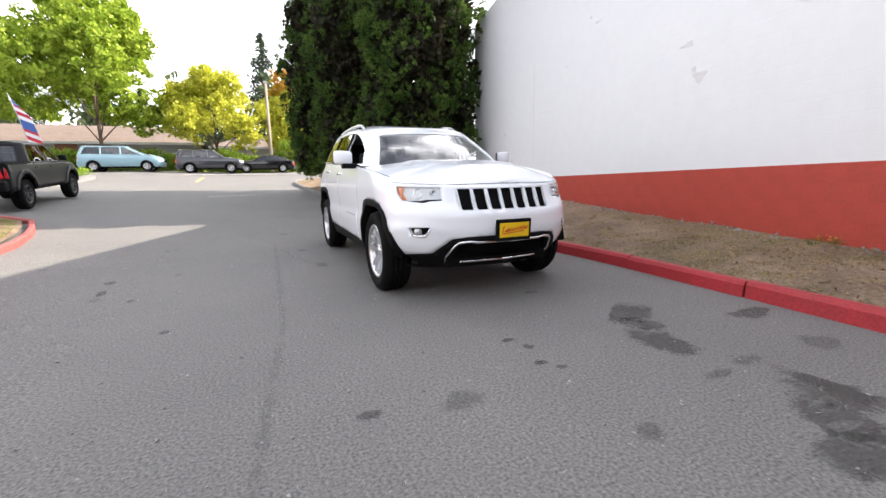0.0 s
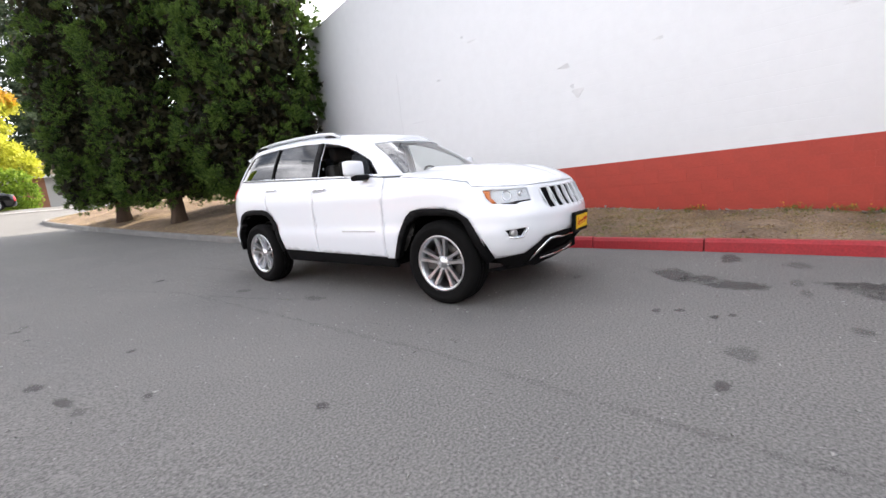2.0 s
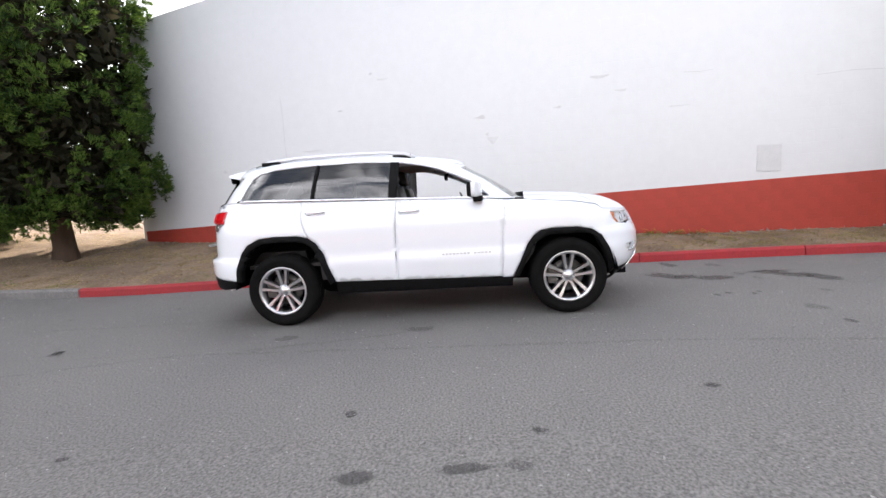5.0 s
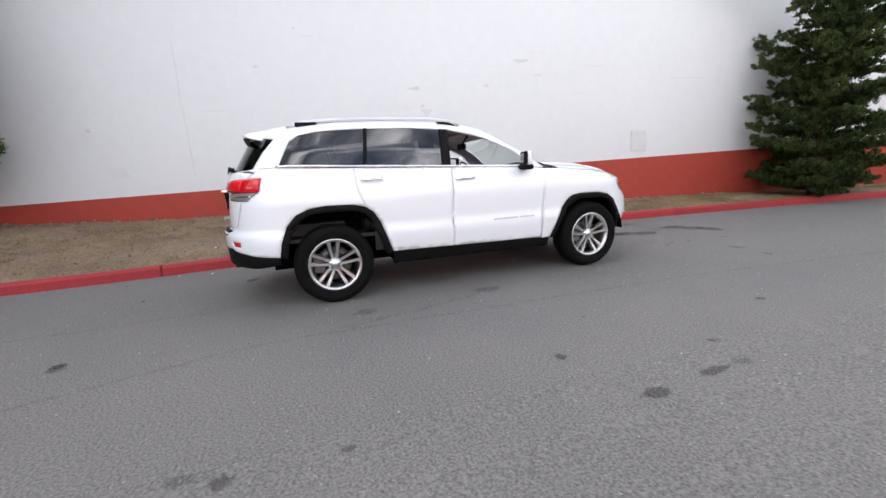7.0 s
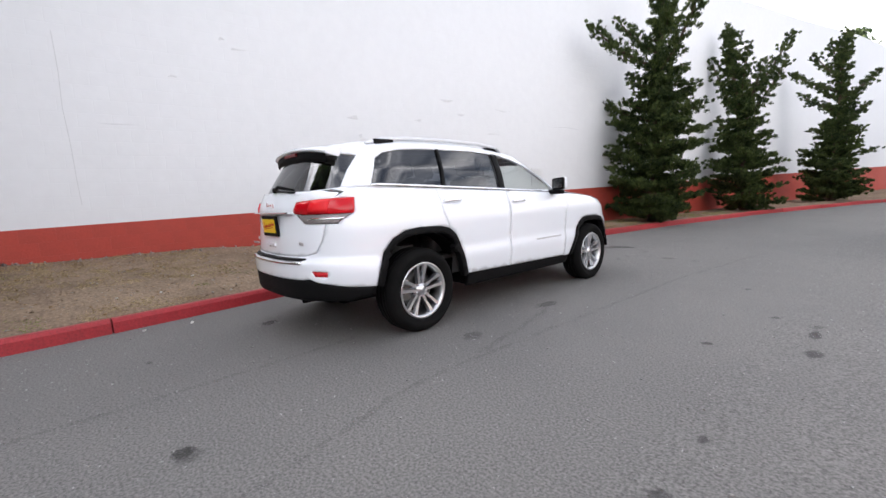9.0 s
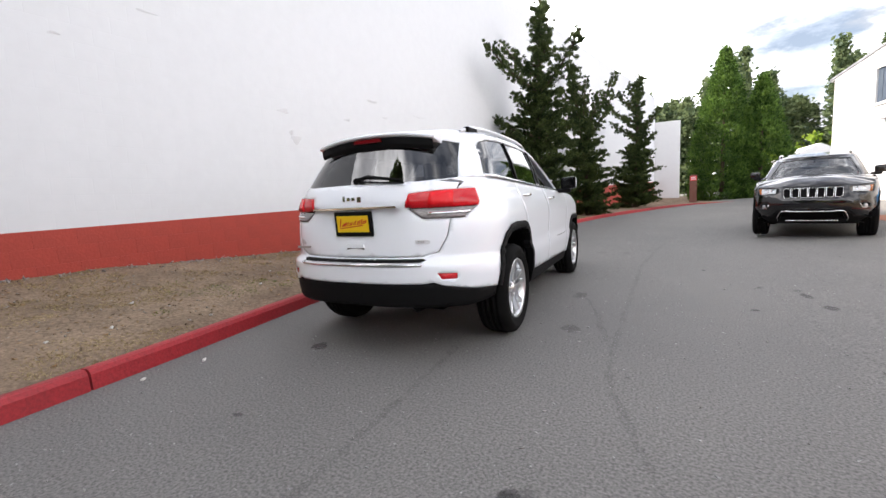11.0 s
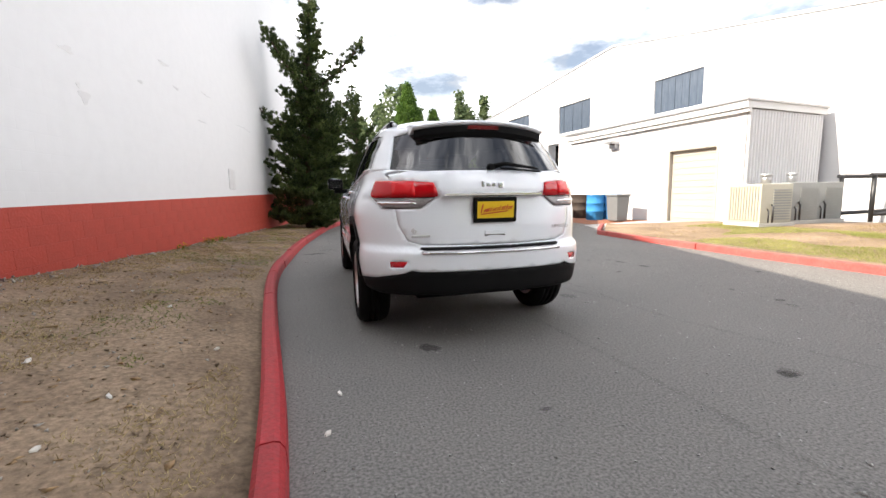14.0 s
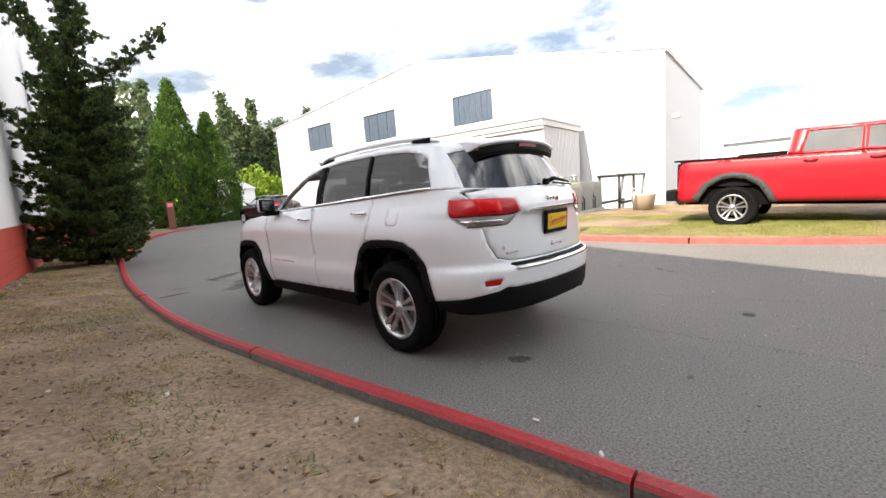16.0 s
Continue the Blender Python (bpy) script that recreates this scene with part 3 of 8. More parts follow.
for k in range(0, len(rk_line) - 1, 7):
    seg = rk_line[k:k + 8]
    if len(seg) < 2:
        continue
    (ax, ay), (bx, by) = seg[0], seg[1]
    seg[0] = (lerp(ax, bx, 0.06), lerp(ay, by, 0.06))
    bm = bmesh.new()
    sweep(bm, seg, [(-u * 0.9, h * 0.75) for u, h in KPL], lambda x, y: rise(y, x))
    part("kerb_stone", bm, M_FADEDKERB, kerb_b)


# ---------------------------------------------------------------- vehicles
from mathutils import geometry

M_WHITEPAINT = mat("white_car_paint", (0.805, 0.835, 0.885), 0.32, coat=1.0)
M_BLACKPAINT = mat("black_car_paint", (0.005, 0.005, 0.006), 0.2, coat=0.9, spec=0.2)
M_PLASTIC = mat("black_bumper_plastic", (0.0045, 0.0045, 0.005), 0.65, spec=0.12, bump=0.08, bump_scale=400)
M_RUBBER = mat("tyre_rubber", (0.0045, 0.0045, 0.0047), 0.85, spec=0.10, vary=0.6, vary_scale=9, color2=(0.009, 0.0088, 0.0085))
M_CHROME = mat("bright_chrome", (0.82, 0.82, 0.83), 0.12, metal=1.0)
M_SATIN = mat("polished_alloy", (0.64, 0.65, 0.67), 0.32, metal=1.0, vary=0.3, vary_scale=14, color2=(0.55, 0.55, 0.56))
M_BRAKE = mat("brake_iron", (0.12, 0.115, 0.11), 0.5, metal=0.7)
M_GLASS = glass("clear_glass", (0.80, 0.86, 0.84), f0=0.16)
M_TINT = glass("dark_tinted_glass", (0.075, 0.083, 0.092), f0=0.13)
M_LAMPCLEAR = glass("lamp_lens", (0.88, 0.90, 0.92))
M_REDLENS = mat("red_tail_lens", (0.52, 0.004, 0.010), 0.2, spec=0.3, coat=0.4)
M_REDLENS2 = mat("bright_red_tail_lens", (0.70, 0.008, 0.014), 0.25, spec=0.3)
M_CLEARTAIL = mat("smoky_clear_lens", (0.30, 0.27, 0.27), 0.15, coat=0.5, vary=0.8, vary_scale=60, color2=(0.10, 0.09, 0.09), stretch=(1, 1, 3))
M_AMBER = mat("amber_lens", (0.75, 0.20, 0.03), 0.15, coat=1.0)
M_LAMPGREY = mat("lamp_reflector", (0.84, 0.85, 0.86), 0.35, metal=0.0)
M_YELLOW = mat("yellow_plate_insert", (0.80, 0.52, 0.01), 0.45, vary=0.3, vary_scale=12, color2=(0.72, 0.46, 0.01))
M_REDINK = mat("red_ink", (0.50, 0.02, 0.015), 0.5)
M_SEAT = mat("black_leather", (0.020, 0.019, 0.019), 0.5, bump=0.2, bump_scale=120)
M_GREYBADGE = mat("grey_badge", (0.50, 0.50, 0.51), 0.3, metal=0.8)


def trimmed(surface, outer, holes=(), step=0.05, skirt=0.0, off=0.0, sides=(1,), weld=False):
    """A sheet of a curved surface cut to an outline with holes; surface(a, b) gives the point and its outward normal. skirt turns the rim in, sides mirrors it."""
    def fine(poly, closed=True):
        out = []
        for k in range(len(poly)):
            a, b = Vector(poly[k]), Vector(poly[(k + 1) % len(poly)])
            n = max(1, int((b - a).length / step + 0.5))
            out += [a.lerp(b, j / n) for j in range(n)]
        return out

    def inside(poly, p):
        hit = False
        for k in range(len(poly)):
            a, b = poly[k], poly[k - 1]
            if (a[1] > p[1]) != (b[1] > p[1]) and p[0] < (b[0] - a[0]) * (p[1] - a[1]) / (b[1] - a[1]) + a[0]:
                hit = not hit
        return hit

    loops = [fine(outer)] + [fine(h) for h in holes]
    verts, edges = [], []
    for loop in loops:
        n0 = len(verts)
        verts += loop
        edges += [(n0 + k, n0 + (k + 1) % len(loop)) for k in range(len(loop))]
    edge = np.array([(v.x, v.y) for v in verts])
    a0, b0 = edge.min(0)
    a1, b1 = edge.max(0)
    for i, a in enumerate(np.arange(a0 + step / 2, a1, step)):
        for b in np.arange(b0 + step / 2 + (step / 4 if i % 2 else 0), b1, step):
            if np.abs(edge - (a, b)).sum(1).min() > step * 0.5 and inside(loops[0], (a, b)) and not any(inside(h, (a, b)) for h in loops[1:]):
                verts.append(Vector((a, b)))
    got = geometry.delaunay_2d_cdt(verts, edges, [], 0, 1e-5)
    pts, tris = got[0], got[2]
    keep = []
    for t in tris:
        c = sum((pts[k] for k in t), Vector((0, 0))) / len(t)
        if inside(loops[0], c) and not any(inside(h, c) for h in loops[1:]):
            keep.append(t)
    bm = bmesh.new()
    cache = [surface(p[0], p[1]) for p in pts]
    for sgn in sides:
        vs = {}

        def vert(k):
            if k not in vs:
                p, n = cache[k]
                q = p + n * off
                vs[k] = bm.verts.new((q.x * sgn, q.y, q.z))
            return vs[k]

        made = []
        for t in keep:
            f = bm.faces.new([vert(k) for k in (t if sgn > 0 else t[::-1])])
            f.smooth = True
            made.append(f)
        if skirt:
            back = {v: k for k, v in vs.items()}
            rim = [e for f in made for e in f.edges if len(e.link_faces) == 1]
            low = {}
            for e in rim:
                for v in e.verts:
                    if v not in low:
                        p, n = cache[back[v]]
                        q = p + n * (off - skirt)
                        low[v] = bm.verts.new((q.x * sgn, q.y, q.z))
            for e in rim:
                a, b = e.verts
                if weld and abs(a.co.x) < 1e-4 and abs(b.co.x) < 1e-4:
                    continue
                bm.faces.new((a, b, low[b], low[a]))
    if weld:
        bmesh.ops.remove_doubles(bm, verts=bm.verts, dist=0.0008)
    bmesh.ops.recalc_face_normals(bm, faces=bm.faces)
    return bm


class Form:
    """A car's skin: at each height a rounded plan from the nose's middle round one side to the tail's middle. Heights may be real or shares of the glasshouse."""

    def __init__(self, nose, half, tail, af, nf, ar, nr, height=None):
        self.nose, self.half, self.tail, self.af, self.nf, self.ar, self.nr, self.height = nose, half, tail, af, nf, ar, nr, height
        self.la, self.lb, self.lc = 1.3, 3.4, 1.2

    def dims(self, z):
        return self.nose(z), self.half(z), self.tail(z)

    def at(self, u, z):
        f, w, r = self.dims(z)
        if u < 0:
            ph = (u / self.la + 1) * math.pi / 2
            c, s = max(math.cos(ph), 0.0), max(math.sin(ph), 0.0)
            k = (c ** self.nf + s ** self.nf) ** (-1 / self.nf)
            x, y = w * k * s, f + self.af - self.af * k * c
        elif u <= self.lb:
            x, y = w, lerp(f + self.af, r - self.ar, u / self.lb)
        else:
            ph = (u - self.lb) / self.lc * math.pi / 2
            c, s = max(math.cos(ph), 0.0), max(math.sin(ph), 0.0)
            k = (c ** self.nr + s ** self.nr) ** (-1 / self.nr)
            x, y = w * k * c, r - self.ar + self.ar * k * s
        return Vector((x, y, self.height(y, z) if self.height else z))

    def __call__(self, u, z):
        p = self.at(u, z)
        e = 0.004
        u2 = max(min(u, self.lb + self.lc - e), -self.la + e)
        n = (self.at(u2 + e, z) - self.at(u2 - e, z)).cross(self.at(u2, z + e) - self.at(u2, z - e))
        n.normalize()
        if u <= -self.la + 1e-6 or u >= self.lb + self.lc - 1e-6:
            n.x = 0.0
            n.normalize()
        return p, n

    def uv(self, spot):
        """('f' or 'r', x, z) from the front or the rear, ('y', y, z) from the side."""
        kind, v, z = spot
        f, w, r = self.dims(z)
        if kind == "f" or (kind == "y" and v < f + self.af):
            if kind == "f":
                t = min(v / w, 1.0)
                c = (1 - t ** self.nf) ** (1 / self.nf)
            else:
                c = min((f + self.af - v) / self.af, 1.0)
                t = (1 - c ** self.nf) ** (1 / self.nf)
            return (-1 + math.atan2(t, c) / (math.pi / 2)) * self.la, z
        if kind == "r" or v > r - self.ar:
            if kind == "r":
                t = min(v / w, 1.0)
                c = (1 - t ** self.nr) ** (1 / self.nr)
            else:
                c = min((v - (r - self.ar)) / self.ar, 1.0)
                t = (1 - c ** self.nr) ** (1 / self.nr)
            return self.lb + self.lc * math.atan2(c, t) / (math.pi / 2), z
        return (v - (f + self.af)) / ((r - self.ar) - (f + self.af)) * self.lb, z

    def poly(self, spots):
        """An outline on the skin, with straight edges between spots seen from the same side."""
        out = []
        for k, s in enumerate(spots):
            out.append(self.uv(s))
            e = spots[(k + 1) % len(spots)]
            if e[0] == s[0] and k + 1 < len(spots):
                n = int(max(abs(e[1] - s[1]) / 0.06, abs(e[2] - s[2]) / 0.015))
                out += [self.uv((s[0], lerp(s[1], e[1], j / (n + 1)), lerp(s[2], e[2], j / (n + 1)))) for j in range(1, n + 1)]
        return out


def T(*rows, h=0.0):
    """A table read in straight steps, or rounded off over h to each side."""
    if not h:
        return lambda v: table(rows, v)
    keys = np.linspace(rows[0][0] - 0.1, rows[-1][0] + 0.1, 600)
    vals = np.mean([np.interp(keys + d * h, [r[0] for r in rows], [r[1] for r in rows]) for d in np.linspace(-1, 1, 9)], 0)
    return lambda v: float(np.interp(v, keys, vals))


LOW = Form(T((.25, -2.10), (.4, -2.26), (.5, -2.33), (.62, -2.36), (.75, -2.36), (.80, -2.335), (.84, -2.30), (.98, -2.25), (1.06, -2.16), (1.1, -2.08), (1.2, -1.9), h=0.02),
           T((.25, .875), (.42, .925), (.50, .938), (.60, .951), (.655, .951), (.71, .935), (.80, .942), (.98, .950), (1.06, .938), (1.16, .900), (1.22, .868), (1.30, .848), (1.36, .84), h=0.03),
           T((.25, 2.30), (.33, 2.40), (.42, 2.46), (.6, 2.47), (.715, 2.475), (.73, 2.44), (.745, 2.415), (.9, 2.405), (1.07, 2.385), (1.105, 2.38), (1.125, 2.405), (1.2, 2.385), (1.27, 2.355), (1.36, 2.30), h=0.008),
           0.75, 2.2, 0.75, 2.55)


def belt(y):
    return 1.222 + 0.0475 * y if y < 1.8 else table([(1.8, 1.3075), (2.0, 1.305), (2.2, 1.285), (2.36, 1.264)], y)


def eave(y):
    return table([(-0.6, 1.575), (-0.3, 1.595), (0.0, 1.625), (0.15, 1.648), (0.55, 1.682), (1.1, 1.690), (1.5, 1.676), (1.8, 1.650), (2.1, 1.610), (2.3, 1.575)], y)


HIGH = Form(T((0, -1.13), (.25, -.80), (.45, -.48)), T((0, .850), (.2, .790), (.45, .680)), T((0, 2.328), (.45, 2.13)), 0.46, 2.5, 0.73, 2.55,
            height=lambda y, q: lerp(belt(y), eave(y), q / 0.45))


def wz(y, z):
    """A spot of the glasshouse's side at a real height."""
    return "y", y, 0.45 * (z - belt(y)) / (eave(y) - belt(y))


F_ARCH = [("y", -1.936, .416), ("y", -1.86, .62), ("y", -1.78, .765), ("y", -1.68, .835), ("y", -1.544, .862), ("y", -1.30, .866), ("y", -1.19, .85), ("y", -1.12, .80), ("y", -1.06, .72), ("y", -.913, .400)]
R_ARCH = [("y", 1.935, .50), ("y", 1.91, .63), ("y", 1.85, .78), ("y", 1.765, .875), ("y", 1.64, .928), ("y", 1.49, .943), ("y", 1.25, .936), ("y", 1.14, .91), ("y", 1.06, .85), ("y", .996, .745), ("y", .895, .445)]
HEADLAMP = [("f", .545, .972), ("f", .70, .976), ("f", .838, .984), ("f", .836, .92), ("f", .815, .868), ("f", .68, .848), ("f", .635, .862), ("f", .548, .866)]
TAIL = [("r", .405, 1.108), ("r", .43, 1.20), ("r", .60, 1.215), ("r", .80, 1.222), ("y", 2.02, 1.225), ("y", 2.06, 1.10), ("y", 2.16, 1.035), ("r", .78, 1.022), ("r", .52, 1.02)]
FOG = [("f", .66, .655), ("f", .80, .648), ("f", .775, .588), ("f", .69, .582)]
REFL = [("r", .635, .652), ("r", .752, .645), ("r", .748, .604), ("r", .66, .606)]


def ring_band(form, curve, width):
    """A band along the outer side of an arch."""
    pts = [Vector(p) for p in form.poly(curve)]
    out = []
    for k, p in enumerate(pts):
        d = (pts[min(k + 1, len(pts) - 1)] - pts[max(k - 1, 0)]).normalized()
        n = Vector((-d.y, d.x)) * (1 if pts[-1].x > pts[0].x else -1)
        out.append(p + n * width)
    return pts, out


def plate(name, parent, y, z, w, h, face, tilt=0.0):
    """A black frame with a yellow dealer card and slanted red strokes; face is -1 towards the front."""
    m = pose(0, y, z, tilt, 0, 0)
    bm = bmesh.new()
    box(bm, -w / 2 - 0.012, w / 2 + 0.012, -0.012, 0.012, -h / 2 - 0.012, h / 2 + 0.012, 0.006, m)
    fr = part(name, bm, M_PLASTIC, parent, "black plate frame holding a yellow dealer card")
    bm = bmesh.new()
    box(bm, -w / 2 + 0.012, w / 2 - 0.012, *sorted((face * 0.011, face * 0.016)), -h / 2 + 0.02, h / 2 - 0.016, 0, m)
    part("card", bm, M_YELLOW, fr, "yellow card with red slanted script strokes")
    rp = random.Random(8)
    bm = bmesh.new()
    x = -w / 2 + 0.035
    while x < w / 2 - 0.04:
        hh = rp.uniform(0.022, 0.036) if x > -w / 2 + 0.05 else 0.06
        ww = rp.uniform(0.007, 0.011)
        z0 = (x + w / 2) * 0.10 - 0.022
        q = [(x, z0), (x + ww, z0), (x + ww + 0.014, z0 + hh), (x + 0.014, z0 + hh)]
        prism(bm, [(-face * a, b) for a, b in q], face * 0.016, face * 0.0175, lambda a, b, d: m @ Vector((a, d, b)))
        x += rp.uniform(0.014, 0.021)
    q = [(-w / 2 + 0.04, -0.033), (w / 2 - 0.06, -0.012), (w / 2 - 0.06, -0.005), (-w / 2 + 0.04, -0.026)]
    prism(bm, [(-face * a, b) for a, b in q], face * 0.016, face * 0.0175, lambda a, b, d: m @ Vector((a, d, b)))
    part("script", bm, M_REDINK, fr, "red script strokes")


def make_wheel(parent, x, y, z, side, spokes=10, radius=0.378, rim_r=0.243, rim_mat=None, half=0.13):
    """A tyre on an alloy rim with paired spokes; side is the outward x."""
    m = Matrix.Translation((x, y, z)) @ Matrix.Diagonal((side, 1, 1, 1))
    bm = bmesh.new()
    h = half
    prof = [(rim_r + 0.004, -h * 0.86), (rim_r + 0.03, -h * 0.98), (radius - 0.05, -h * 1.02), (radius - 0.016, -h * 0.86), (radius - 0.003, -h * 0.6)]
    for g in (-0.35, 0.0, 0.35):
        prof += [(radius, h * g - 0.025), (radius, h * g - 0.008), (radius - 0.009, h * g - 0.006), (radius - 0.009, h * g + 0.006), (radius, h * g + 0.008), (radius, h * g + 0.025)]
    prof += [(radius - 0.003, h * 0.6), (radius - 0.016, h * 0.86), (radius - 0.05, h * 1.02), (radius - 0.07, h * 1.025), (radius - 0.075, h * 1.0), (rim_r + 0.03, h * 0.98), (rim_r + 0.004, h * 0.86)]
    lathe(bm, prof, 48, "x", m, close=True)
    bmesh.ops.recalc_face_normals(bm, faces=bm.faces)
    tyre = part("wheel", bm, M_RUBBER, parent, "black tyre on a bright spoked alloy rim")
    tyre.name = "tyre"
    bm = bmesh.new()
    lathe(bm, [(rim_r - 0.03, -h * 0.8), (rim_r + 0.006, -h * 0.86), (rim_r + 0.006, h * 0.80), (rim_r + 0.012, h * 0.86), (rim_r + 0.006, h * 0.93), (rim_r - 0.012, h * 0.86), (rim_r - 0.022, h * 0.7), (rim_r - 0.03, h * 0.2)], 48, "x", m, close=True)
    for k in range(spokes):
        pair = (k // 2) * 2 * math.pi / (spokes / 2) + math.pi / 2
        turn = pair + (1 if k % 2 else -1) * 0.21
        foot = pair + (1 if k % 2 else -1) * 0.30
        quads = []
        for r, wd, xx, dp, an in ((0.048, 0.019, h * 0.62, 0.03, foot), (0.12, 0.0155, h * 0.66, 0.03, lerp(foot, turn, 0.6)), (rim_r - 0.035, 0.0195, h * 0.78, 0.03, turn * 0.5 + pair * 0.5 + (1 if k % 2 else -1) * 0.10), (rim_r - 0.004, 0.026, h * 0.82, 0.035, turn * 0.5 + pair * 0.5 + (1 if k % 2 else -1) * 0.105)):
            c, s = math.cos(an), math.sin(an)
            quads.append([bm.verts.new(m @ Vector((xx - (dp if j in (0, 3) else 0) - (0.004 if j in (0, 3) else 0), r * c - a * s, r * s + a * c))) for j, a in enumerate((-wd * 1.2, -wd * 0.75, wd * 0.75, wd * 1.2))])
        for a, b in zip(quads, quads[1:]):
            for j in range(4):
                bm.faces.new((a[j], a[(j + 1) % 4], b[(j + 1) % 4], b[j]))
        bm.faces.new(quads[0])
        bm.faces.new(quads[-1][::-1])
    lathe(bm, [(0.001, h * 0.72), (0.028, h * 0.71), (0.034, h * 0.66), (0.062, h * 0.62), (0.066, h * 0.4), (0.001, h * 0.38)], 24, "x", m)
    for k in range(5):
        a = 2 * math.pi * k / 5 + math.pi / 2 + math.pi / 5
        lathe(bm, [(0.001, h * 0.66), (0.009, h * 0.66), (0.011, h * 0.55)], 8, "x", m @ Matrix.Translation((0, 0.057 * math.cos(a), 0.057 * math.sin(a))))
    bmesh.ops.recalc_face_normals(bm, faces=bm.faces)
    part("rim", bm, rim_mat or M_SATIN, tyre, "bright alloy rim with paired spokes", smooth=False)
    bm = bmesh.new()
    lathe(bm, [(0.06, h * 0.05), (0.165, h * 0.05), (0.165, -h * 0.1), (0.06, -h * 0.1)], 32, "x", m, close=True)
    box(bm, -0.03, 0.05, 0.09, 0.2, -0.08, 0.08, 0.02, m)
    part("brake_disc", bm, M_BRAKE, tyre)
    bm = bmesh.new()
    lathe(bm, [(0.001, -h * 0.5), (rim_r - 0.03, -h * 0.5), (rim_r - 0.03, -h * 0.6), (0.001, -h * 0.6)], 24, "x", m)
    part("backing_plate", bm, M_DARK, tyre)


def suv(name, label, at, paint, main=True):
    """A mid-size five-door SUV with a seven-slot grille. Its nose points to -y."""
    car = thing(name, label, "car", at)

    def panel(nm, form, outline, holes=(), step=0.05, off=0.0, skirt=0.03, mt=None, both=True, weld=False, parent=None, lab=""):
        step *= 0.62 if main else 1.3
        if weld:
            bm = trimmed(form, form.poly(outline), [form.poly(h) for h in holes], step, skirt, off, (1, -1), True)
            return [part(nm, bm, mt or paint, parent or car, lab)]
        return [part(nm, trimmed(form, form.poly(outline), [form.poly(h) for h in holes], step, skirt, off, (s,)), mt or paint, parent or car, lab) for s in (-1, 1)]

    slots = []
    for k in (1, 2, 3):
        c = 0.124 * k
        slots.append([("f", c - .052, .960), ("f", c + .052, .959), ("f", c + .047, .80), ("f", c + .036, .786), ("f", c - .043, .786), ("f", c - .053, .80)])
    edge = [("y", -.853, 1.168), ("y", -1.05, 1.158), ("y", -1.5, 1.112), ("y", -1.75, 1.065), ("f", .86, 1.02), ("f", .70, 1.002), ("f", .5, .990), ("f", .25, .992), ("f", 0, .993)]
    front = [("f", 0, .575), ("f", .35, .573), ("f", .50, .555), ("f", .57, .49), ("f", .62, .431), ("f", .84, .408)] + F_ARCH + [("y", -.81, .397), ("y", -.815, .6), ("y", -.835, .95)] + edge + \
            [("f", 0, .960), ("f", .052, .960), ("f", .048, .80), ("f", .038, .786), ("f", 0, .786)]
    panel("front_fascia", LOW, front, slots + [HEADLAMP, FOG], 0.045, weld=True, lab="painted nose and front wings")
    belt_top = [("y", y, belt(y) - 0.004) for y in (.98, .6, .2175)]
    panel("front_door", LOW, [("y", -.8333, .95), ("y", -.8133, .6), ("y", -.8083, .41), ("y", .245, .432), ("y", .241, .8), ("y", .227, 1.0), ("y", .213, belt(.2) - .004), ("y", -.3, belt(-.3) - .004), ("y", -.70, belt(-.7) - .004), ("y", -.8513, 1.168)], step=0.06)
    panel("rear_door", LOW, [("y", .2495, .433), ("y", .887, .447), ("y", .992, .747), ("y", 1.056, .851), ("y", 1.132, .908), ("y", 1.185, 1.05), ("y", 1.2, belt(1.2) - .004)] + belt_top[1:] + [("y", .2315, 1.0), ("y", .2455, .8)], step=0.06)
    rear = R_ARCH[:7] + [("y", 1.134, .909), ("y", 1.187, 1.05), ("y", 1.202, belt(1.2) - .004), ("y", 1.4, belt(1.4) - .004), ("y", 1.8, belt(1.8) - .003), ("y", 1.83, belt(1.83) + .004), ("y", 2.0, belt(2.0) + .006), ("y", 2.15, belt(2.15) + .006), ("r", .742, 1.272), ("r", .722, 1.24), ("r", .716, 1.224), ("r", .80, 1.2225), ("y", 2.02, 1.226), ("y", 2.06, 1.10), ("y", 2.16, 1.034), ("r", .78, 1.021), ("r", .699, 1.019), ("r", .682, .9), ("r", .628, .790), ("r", .52, .760), ("r", 0, .754),
                         ("r", 0, .578), ("r", .55, .578), ("r", .61, .588), ("r", .66, .565), ("r", .75, .545), ("y", 2.15, .52)]
    panel("rear_quarter", LOW, rear, [REFL], 0.041, weld=True, lab="painted rear quarters and bumper")
    gate = [("r", 0, .758), ("r", .517, .763), ("r", .623, .793), ("r", .677, .9), ("r", .6955, 1.02), ("r", .53, 1.022), ("r", .415, 1.107), ("r", .44, 1.197), ("r", .60, 1.212), ("r", .713, 1.216), ("r", .72, 1.266), ("r", .60, 1.284), ("r", 0, 1.288)]
    tailgate = panel("tailgate", LOW, gate, step=0.045, weld=True)[0]
    if main:
        flap = []
        for k in range(24):
            a = 2 * math.pi * k / 24
            c, d = math.cos(a), math.sin(a)
            q = (abs(c) ** 5 + abs(d) ** 5) ** -0.2
            flap.append(("y", 1.50 + 0.075 * q * c, 1.125 + 0.075 * q * d))
        part("fuel_flap", trimmed(LOW, LOW.poly(flap), [], 0.03, 0.004, 0.0012, (1,)), paint, car)
    # bonnet
    ring = [Vector(LOW.uv(p)) for p in edge[1:][::-1]]
    fine = []
    for a, b in zip(ring, ring[1:]):
        fine += [a.lerp(b, k / 8) for k in range(8)]
    fine.append(ring[-1])
    bm = bmesh.new()
